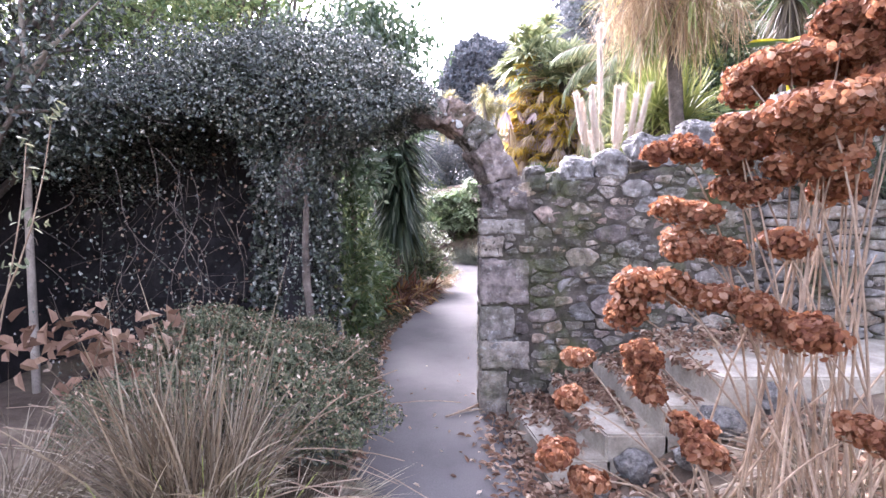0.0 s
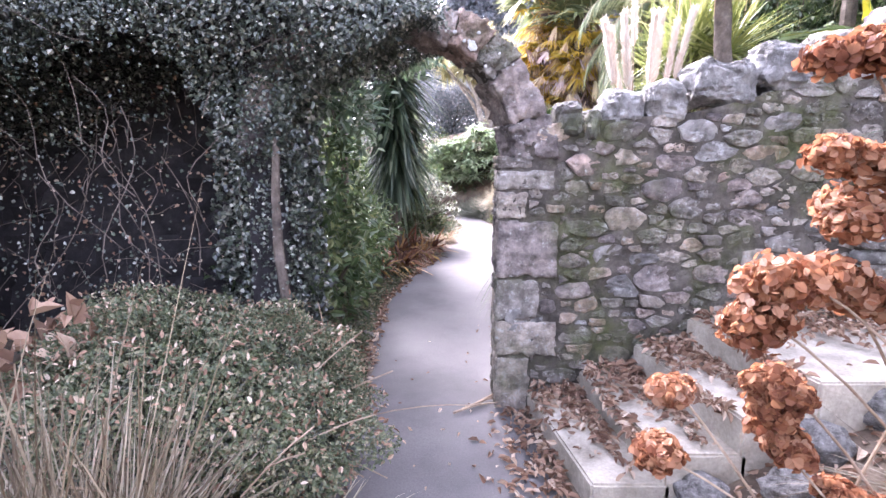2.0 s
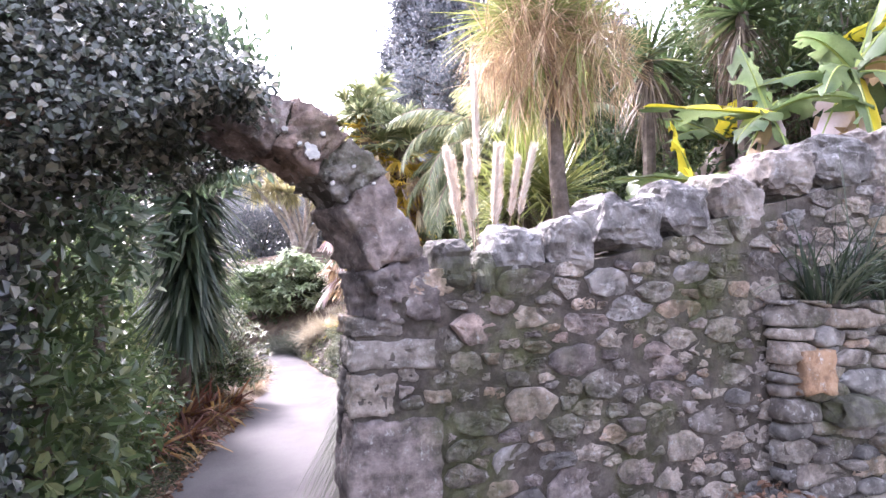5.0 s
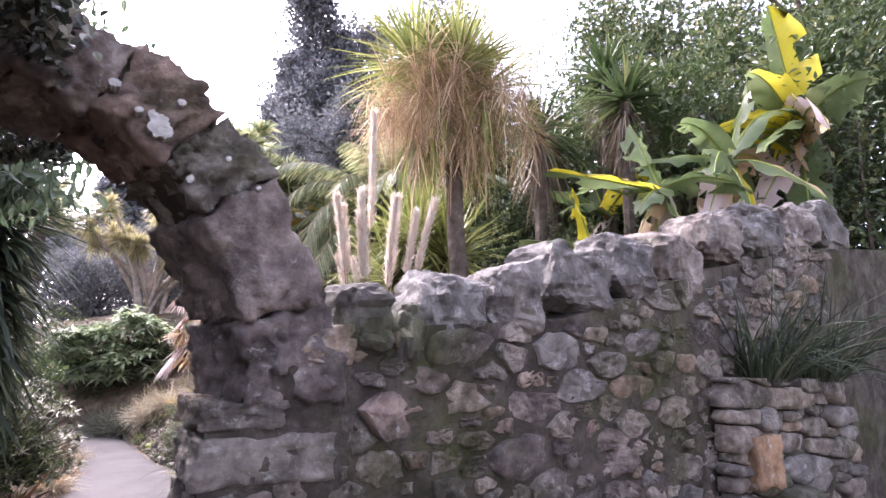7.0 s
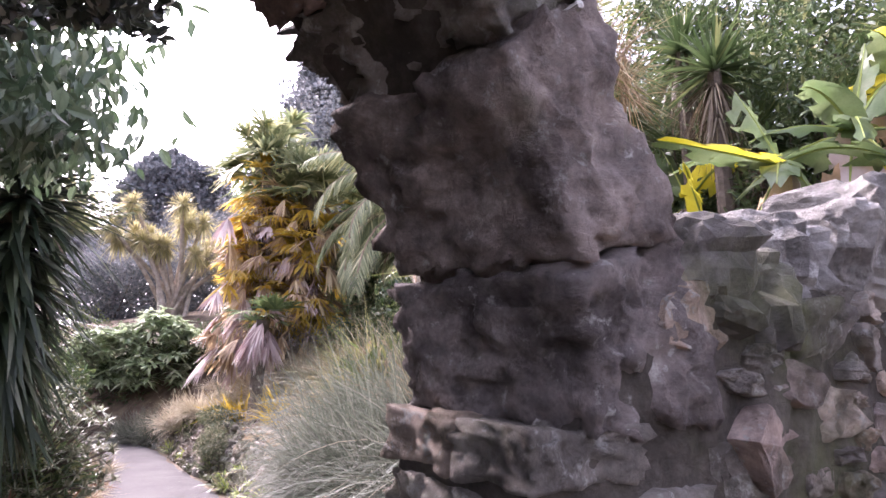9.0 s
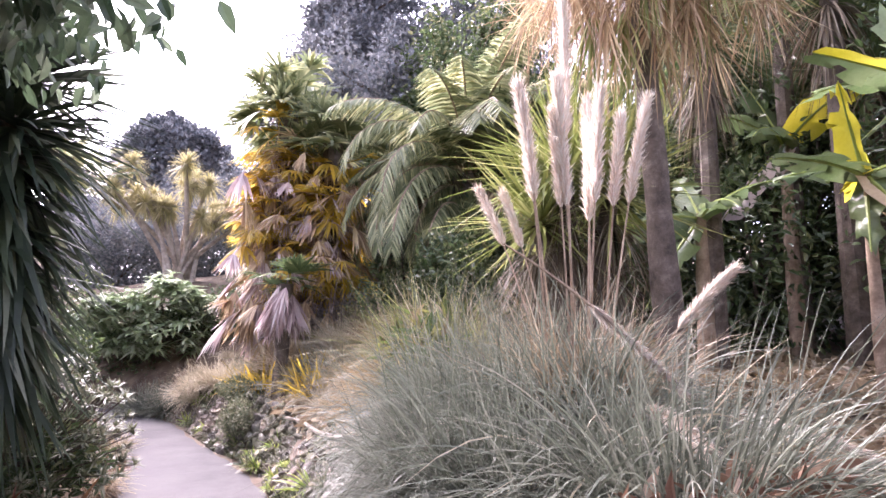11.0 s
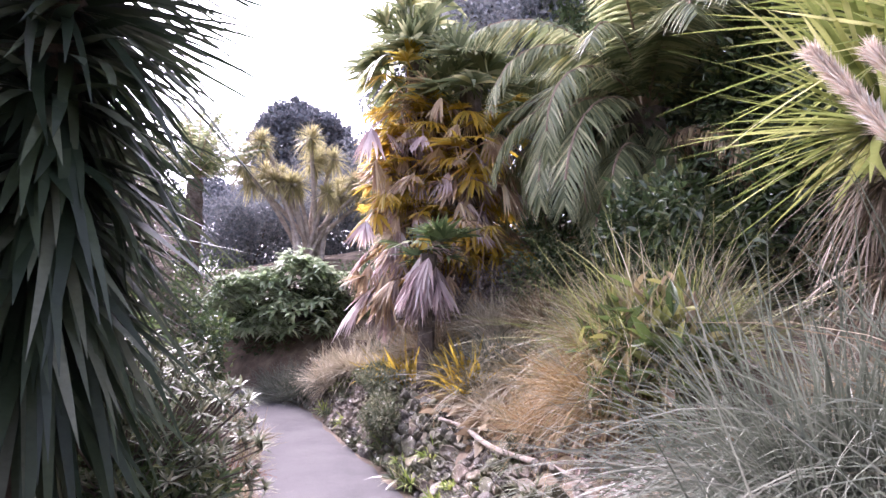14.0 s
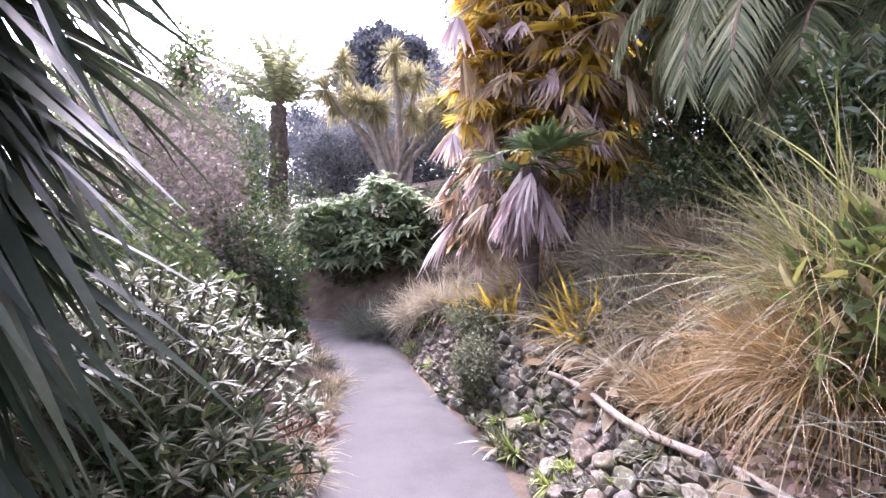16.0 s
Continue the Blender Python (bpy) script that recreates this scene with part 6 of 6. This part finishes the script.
# ---- masonry pieces, last ----
def clip_cell(poly, nx, nz, c):
    """The part of a convex outline on the side nx * x + nz * z < c."""
    out = []
    for k in range(len(poly)):
        a, b = poly[k], poly[(k + 1) % len(poly)]
        da, db = nx * a[0] + nz * a[1] - c, nx * b[0] + nz * b[1] - c
        if da <= 0:
            out.append(a)
        if da * db < 0:
            f = da / (da - db)
            out.append((a[0] + (b[0] - a[0]) * f, a[1] + (b[1] - a[1]) * f))
    return out


def rubble_cells(x0, x1, z0, z1, fixed, sizes, squash, r):
    """Outlines of stones that fill a panel: the fixed ones first, then ever smaller ones between them."""
    pts = [(x, z * squash, max(w, h * squash) * 0.5) for x, z, w, h in fixed]
    for tries, lo, hi in sizes:
        for _ in range(tries):
            x, z, w = r.uniform(x0, x1), r.uniform(z0, z1) * squash, r.uniform(lo, hi) * 0.5
            a = np.array(pts) if pts else np.zeros((0, 3))
            if len(pts) == 0 or np.all(np.hypot(a[:, 0] - x, a[:, 1] - z) > (a[:, 2] + w) * 0.9):
                pts.append((x, z, w))
    a = np.array(pts)
    cells = []
    for k, (x, z, w) in enumerate(pts):
        poly = [(x0, z0 * squash), (x1, z0 * squash), (x1, z1 * squash), (x0, z1 * squash)]
        dist = np.hypot(a[:, 0] - x, a[:, 1] - z) - a[:, 2]
        for m in np.argsort(dist)[:24]:
            if m == k or len(poly) < 3:
                continue
            nx, nz = a[m, 0] - x, a[m, 1] - z
            c = (a[m, 0] ** 2 + a[m, 1] ** 2 - a[m, 2] ** 2 - x * x - z * z + w * w) / 2
            poly = clip_cell(poly, nx, nz, c)
        poly = clip_cell(clip_cell(clip_cell(clip_cell(poly, 1, 0, x + w * 1.35), -1, 0, -x + w * 1.35), 0, 1, z + w * 1.35), 0, -1, -z + w * 1.35)
        if len(poly) >= 3:
            cells.append([(p[0], p[1] / squash) for p in poly])
    return cells


def cut_stone(poly, place, proud, r, joint=0.008, sides=16, rough=0.005, tilt=0.14):
    """A rough stone with a worn rim, in place: place(u, v, w) gives points w metres out of the panel."""
    p = np.array(poly)
    q = np.roll(p, -1, 0)
    p = np.stack([p * 0.88 + q * 0.12, p * 0.12 + q * 0.88], 1).reshape(-1, 2)
    seg = np.linalg.norm(np.roll(p, -1, 0) - p, axis=1)
    s = np.concatenate([[0], np.cumsum(seg)])
    w = np.concatenate([p, p[:1]])
    k = np.linspace(0, s[-1], sides, endpoint=False)
    p = np.stack([np.interp(k, s, w[:, 0]), np.interp(k, s, w[:, 1])], -1)
    c = p.mean(0)
    d = p - c
    ext = np.linalg.norm(d, axis=1, keepdims=True)
    d = d * np.maximum(0.5, 1 - joint / np.maximum(ext, 1e-4)) * (1 + r.normal(size=(sides, 1)) * 0.06)
    slope = r.normal(size=2) * tilt
    rings = []
    for f, h in ((1.0, -0.05), (1.0, proud * 0.35), (0.95, proud * 0.9), (0.66, proud), (0.34, proud * 1.03)):
        o = d * f * (1 + r.normal(size=(sides, 1)) * 0.02)
        out = h + (o @ slope + r.normal(size=sides) * rough) * (h > 0)
        rings.append(place(c[0] + o[:, 0], c[1] + o[:, 1], out))
    rings.append(place(np.array([c[0]]), np.array([c[1]]), np.array([proud * 1.06])))
    faces = []
    for k in range(4):
        i0 = np.arange(sides)
        faces.append(np.stack([k * sides + i0, k * sides + (i0 + 1) % sides, (k + 1) * sides + (i0 + 1) % sides, (k + 1) * sides + i0], -1))
    v = np.concatenate(rings)
    faces.append(np.stack([4 * sides + np.arange(0, sides, 2), 4 * sides + (np.arange(0, sides, 2) + 1) % sides, 4 * sides + (np.arange(0, sides, 2) + 2) % sides, np.full(sides // 2, 5 * sides)], -1))
    return Geo().add(v, np.concatenate(faces))


def hewn(mapping, seed, cuts=8, rough=0.014):
    """A worn block: a unit cube, rounded, set by mapping(u, v, w) and roughened in place."""
    bm = bmesh.new()
    bmesh.ops.create_cube(bm, size=1)
    bmesh.ops.subdivide_edges(bm, edges=bm.edges[:], cuts=cuts, use_grid_fill=True)
    off = Vector((seed * 5.3, seed * 2.1, seed * 3.7))
    for v in bm.verts:
        u = v.co.copy()
        e = sorted(abs(a) for a in u)
        n = noise.fractal(u * 1.7 + off, 1.0, 2.0, 4)
        u = u * (1 - max(0.0, e[1] - 0.46) * 0.35 - max(0.0, n) * max(0.0, e[1] - 0.38) * 0.55)
        w = Vector(mapping(*u))
        chip = noise.noise(w * 14 + off) * rough * 0.7 - abs(noise.noise(Vector((w.x * 9, w.y * 9, w.z * 34)) + off)) * rough * 0.9 + noise.fractal(w * 34 + off, 1.0, 2.0, 3) * rough * 0.6 + (noise.cell(w * 13 + Vector((n, n, n)) + off) - 0.5) * rough * 0.9
        v.co = w + (Vector(mapping(*(u * 1.01))) - w).normalized() * chip
    me = bpy.data.meshes.new("block")
    bm.to_mesh(me)
    bm.free()
    for f in me.polygons:
        f.use_smooth = True
    return me


def rock_in_box(name, x0, x1, y0, y1, z0, z1, seed, level=4):
    """A weathered, pitted boulder that fills a box."""
    bm = bmesh.new()
    bmesh.ops.create_icosphere(bm, subdivisions=level, radius=1.0)
    off = Vector((seed * 7.3, seed * 3.1, seed * 1.7))
    c, h = Vector(((x0 + x1) / 2, (y0 + y1) / 2, (z0 + z1) / 2)), Vector(((x1 - x0) / 2, (y1 - y0) / 2, (z1 - z0) / 2))
    for v in bm.verts:
        u = Vector([math.copysign(abs(a) ** 0.62, a) for a in v.co])
        w = Vector((u.x * h.x, u.y * h.y, u.z * h.z))
        s = w * 9 + off
        warp = s * 0.9 + noise.noise_vector(s) * 0.5
        n = 0.17 * noise.fractal(w * 5 + off, 1.0, 2.0, 3) + 0.08 * (noise.cell(warp) - 0.5) - 0.3 * max(0.0, noise.noise(s * 0.8 + off) - 0.15) - 0.16 * abs(noise.noise(w * 17 + off)) - 0.09 * abs(noise.noise(w * 40 + off))
        v.co = c + w * (1.04 + n)
    me = bpy.data.meshes.new(name)
    bm.to_mesh(me)
    bm.free()
    return me


stone_rng = np.random.default_rng(23)
COURSES = [(0.51, -0.12, 0.262), (0.68, 0.27, 0.5), (0.56, 0.512, 0.77), (0.668, 0.79, 1.145), (0.47, 1.158, 1.32), (0.64, 1.33, 1.45), (0.5, 1.46, 1.535)]
FIELD = [(0.84, 1.11, 0.18, 0.15), (0.77, 1.34, 0.15, 0.07), (1.07, 1.15, 0.27, 0.15), (0.76, 0.89, 0.13, 0.09), (0.77, 0.7, 0.15, 0.12), (0.93, 0.81, 0.18, 0.09), (1.03, 0.73, 0.23, 0.14), (1.31, 0.78, 0.28, 0.2), (1.48, 1.69, 0.25, 0.13), (1.05, 1.52, 0.18, 0.08),
         (1.53, 1.42, 0.18, 0.07), (1.83, 1.16, 0.21, 0.11), (1.79, 1.04, 0.14, 0.07), (1.91, 1.55, 0.21, 0.13), (1.59, 1.56, 0.22, 0.1), (1.36, 1.12, 0.14, 0.08), (0.65, 1.67, 0.12, 0.13), (0.7, 0.13, 0.22, 0.13), (2.2, 1.45, 0.2, 0.14), (2.1, 1.0, 0.24, 0.15)]


def on_wall(u, v, w):
    return np.stack([u, WALL_F + 0.006 - w, v], -1)


def wall_stones(x0, x1, z0, z1, fixed, sizes, top, limit):
    n = 0
    for cell in rubble_cells(x0, x1, z0, z1, fixed, sizes, 1.9, stone_rng):
        cx, cz = np.mean(cell, 0)
        if cz > top(cx) or math.hypot(cx - ARC_X, cz - ARC_Z) < 1.0 and cz > 1.5 or n >= limit:
            continue
        for x1c, za, zb in COURSES:
            if za - 0.03 < cz < zb + 0.03 and cx > x1c - 0.06:
                cell = clip_cell(cell, -1, 0, -x1c - 0.002)
            elif za < cz < zb:
                cell = []
            if len(cell) < 3:
                break
        if len(cell) < 3 or np.ptp(np.array(cell), 0).min() < 0.03:
            continue
        r = stone_rng.uniform()
        mat = M_STONE if r < 0.72 else M_VOUSSOIR if r < 0.9 else M_COPING
        piece("stone", cut_stone(cell, on_wall, stone_rng.uniform(0.008, 0.026), stone_rng, stone_rng.uniform(0.004, 0.014)), mat, wall, smooth=stone_rng.uniform() < 0.4)
        n += 1


wall_stones(0.34, 2.6, -0.1, 2.25, FIELD, ((120, 0.2, 0.27), (500, 0.13, 0.2), (3000, 0.07, 0.12)), lambda x: wall_top(x) - 0.01, 360)
wall_stones(2.6, 4.0, 1.6, 2.4, [], ((80, 0.17, 0.25), (300, 0.1, 0.16)), lambda x: wall_top(x) - 0.01, 60)
# corner blocks of the pier turn into the opening, smaller stones close the reveal behind them
for q, (x1, za, zb) in enumerate(COURSES):
    depth = 0.2 if q % 2 else 0.13
    for k, (xa, xb, ya, yb) in enumerate(((PIER_X - 0.006, x1, WALL_F - (0.028 if q == 3 else 0.02), WALL_F + depth), (PIER_X - 0.004, PIER_X + 0.15, WALL_F + depth + 0.006, WALL_B + 0.015))):
        cuts = [za, zb] if k == 0 or zb - za < 0.2 else [za, (za + zb) / 2 + 0.02, zb]
        for z0, z1 in zip(cuts, cuts[1:]):
            me = hewn(lambda u, v, w: (xa + (u + 0.5) * (xb - xa), ya + (v + 0.5) * (yb - ya), z0 + (w + 0.5) * (z1 - z0)), q * 3.1 + k + z0, 12, 0.013)
            piece("block", me, M_VOUSSOIR if q == 3 else M_STONE, wall)
for cell in rubble_cells(PIER_X + 0.02, 0.75, -0.1, 1.5, [], ((60, 0.16, 0.24), (120, 0.09, 0.14)), 1.4, stone_rng):
    piece("stone", cut_stone(cell, lambda u, v, w: np.stack([u, WALL_B + w, v], -1), 0.02, stone_rng), M_STONE, wall, smooth=True)

# terrace of flat layered slabs, with an ochre block and a boulder
for k, cell in enumerate(rubble_cells(2.46, 3.9, 0.3, 1.6, [(2.68, 1.24, 0.3, 0.09), (2.95, 1.02, 0.42, 0.13), (2.62, 1.52, 0.42, 0.1), (3.02, 1.5, 0.34, 0.12)], ((200, 0.3, 0.45), (500, 0.2, 0.3), (900, 0.12, 0.2)), 3.2, stone_rng)):
    if k != 1:
        piece("slab", cut_stone(cell, lambda u, v, w: np.stack([u, 3.962 - w, v], -1), stone_rng.uniform(0.02, 0.07), stone_rng, 0.006), M_COPING if stone_rng.uniform() < 0.45 else M_STONE, terrace, smooth=True)
piece("block", hewn(lambda u, v, w: (2.68 + u * 0.25, 3.93 + v * 0.12, 1.23 + w * 0.24), 4.4, 8, 0.01), M_ORANGE, terrace, "ochre stone block")
piece("boulder", rock_in_box("boulder", 2.76, 3.16, 3.8, 4.02, 0.93, 1.11, 3.0, 3), M_DARKROCK, terrace, "dark rounded boulder")

# voussoirs: front, underside and crest in one block each
VOUSSOIRS = [(1.0, 16.5, 0.99), (17.0, 38.5, 0.955), (39.0, 50.0, 0.97), (50.5, 64.0, 0.975), (64.5, 76.0, 0.94)]
ang = 76.5
while ang < 174:
    span = rng.uniform(11, 18)
    VOUSSOIRS.append((ang, ang + span - 0.5, rng.uniform(0.93, 0.99)))
    ang += span
for q, (a0, a1, out) in enumerate(VOUSSOIRS):
    inn = ARC_R - stone_rng.uniform(-0.012, 0.02)
    yf, yb = WALL_F - 0.03 + stone_rng.normal() * 0.008, WALL_B + 0.02 + stone_rng.normal() * 0.01

    def bend(u, v, w):
        r, a = inn + (u + 0.5) * (out - inn), radians(a0 - 0.6 + (w + 0.5) * (a1 - a0 + 1.2))
        y = yf + (v + 0.5) * (yb - yf)
        return ARC_X + r * math.cos(a) - SPLAY * (y - WALL_F), y, ARC_Z + r * math.sin(a)

    piece("voussoir", hewn(bend, q * 1.7 + 2, 20, 0.026 if q == 2 else 0.019), M_STONE if q == 2 else M_VOUSSOIR, arch)
for lx, lz, lr in ((0.12, 2.165, 0.026), (0.137, 2.15, 0.014), (0.105, 2.185, 0.012), (0.16, 2.235, 0.009), (0.075, 2.19, 0.008), (0.2, 2.05, 0.009), (0.02, 2.24, 0.011), (0.28, 2.12, 0.007), (0.36, 2.06, 0.006)):
    g = Geo()
    a = np.linspace(0, 2 * math.pi, 30, endpoint=False)
    r = lr * (1 + 0.12 * np.sin(a * 2 + lx * 90) + 0.08 * np.sin(a * 7 + lz * 50) + rng.normal(size=30) * 0.09)
    rim = np.stack([lx + r * np.cos(a), np.full(30, 3.99), lz + r * np.sin(a)], -1)
    g.add(np.concatenate([rim, rim + (0, 0.04, 0)]), [(k, (k + 1) % 30, 30 + (k + 1) % 30, 30 + k) for k in range(30)])
    g.add(np.concatenate([rim, rim[:1] * 0 + (lx, 3.988, lz)]), [(30, k, k + 1, (k + 2) % 30) for k in range(0, 30, 2)])
    piece("lichen_patch", g, M_LICHEN, arch, "pale crusty lichen")
# coping rocks along the wall's top
COPING = [(0.62, 0.81, 1.64, 1.87), (0.79, 0.92, 1.58, 1.83), (0.9, 1.18, 1.67, 1.95), (1.15, 1.44, 1.73, 1.99), (1.43, 1.86, 1.83, 2.13), (1.83, 2.19, 1.9, 2.22), (2.16, 2.57, 1.97, 2.29), (2.55, 2.97, 2.16, 2.47), (2.93, 3.5, 2.24, 2.57), (3.45, 3.95, 2.32, 2.7), (3.9, 4.5, 2.4, 2.8)]
for q, (x0, x1, z0, z1) in enumerate(COPING):
    piece("coping_stone", rock_in_box("coping_stone", x0 + 0.012, x1 - 0.012, WALL_F - 0.05, WALL_B + 0.06, z0, z1, q + 20.0), M_DARKROCK if q < 2 else M_COPING, wall)

log = thing("edging_pole", (1.82, 9.8, 0.6), "pale lichened pole lying along the stone edging", "pole")
k = np.linspace(0, 1, 12)[:, None]
line = np.array((1.88, 11.1, 0.5)) * (1 - k) + np.array((1.935, 8.85, 0.565)) * k + np.sin(k * 9) * np.array((0.03, 0, 0.012))
piece("pole", Geo().tube(line, 0.022, 8, 0.2), M_PALE_BARK, log, smooth=True)
# dry stone edging along the path
edging = piece("dry_stone_edging", Geo().add(*(lambda yy: (np.concatenate([np.stack([right_edge(yy) + 0.06, yy, path_z(yy) - 0.1], -1), np.stack([right_edge(yy) + 0.66, yy, path_z(yy) + 0.56], -1), np.stack([right_edge(yy) + 0.9, yy, path_z(yy) + 0.6], -1)]),
                                               np.concatenate([[(k + 1, k, k + 40, k + 41), (k + 41, k + 40, k + 80, k + 81)] for k in range(39)])))(np.linspace(7.4, 15.6, 40))), M_SOIL)
tagged(edging, "dry stone edging wall of small grey stones with ferns", "wall", kind="structure")


def on_edging(u, v, w):
    f = v / 0.88
    bulge = 0.03 * np.sin(u * 2.1 + v * 3) + 0.02 * np.sin(u * 5.3)
    return np.stack([right_edge(u) + 0.07 + 0.59 * f - 0.74 * (w + bulge), u, path_z(u) - 0.06 + 0.66 * f + 0.67 * (w + bulge)], -1)


for y0, y1, joined in ((7.6, 12.6, False), (12.6, 15.5, True)):
    rest = Geo()
    for cell in rubble_cells(y0, y1, 0.0, 0.88, [], ((200, 0.18, 0.26), (1200, 0.12, 0.18), (3000, 0.08, 0.12)), 1.7, stone_rng):
        if np.mean(cell, 0)[1] > 0.72 and stone_rng.uniform() < 0.4 or np.ptp(np.array(cell), 0).min() < 0.035:
            continue
        g = cut_stone(cell, on_edging, stone_rng.uniform(0.025, 0.07), stone_rng, 0.005, 12, 0.009, 0.25)
        if joined:
            for v, f in zip(g.v, g.f):
                rest.add(v, f)
        else:
            piece("stone", g, M_FLINT, edging, smooth=stone_rng.uniform() < 0.5)
    if joined:
        far_stones = piece("far_stones", rest, M_FLINT, edging)
        tagged(far_stones, "small grey edging stones", "", kind="stuff")
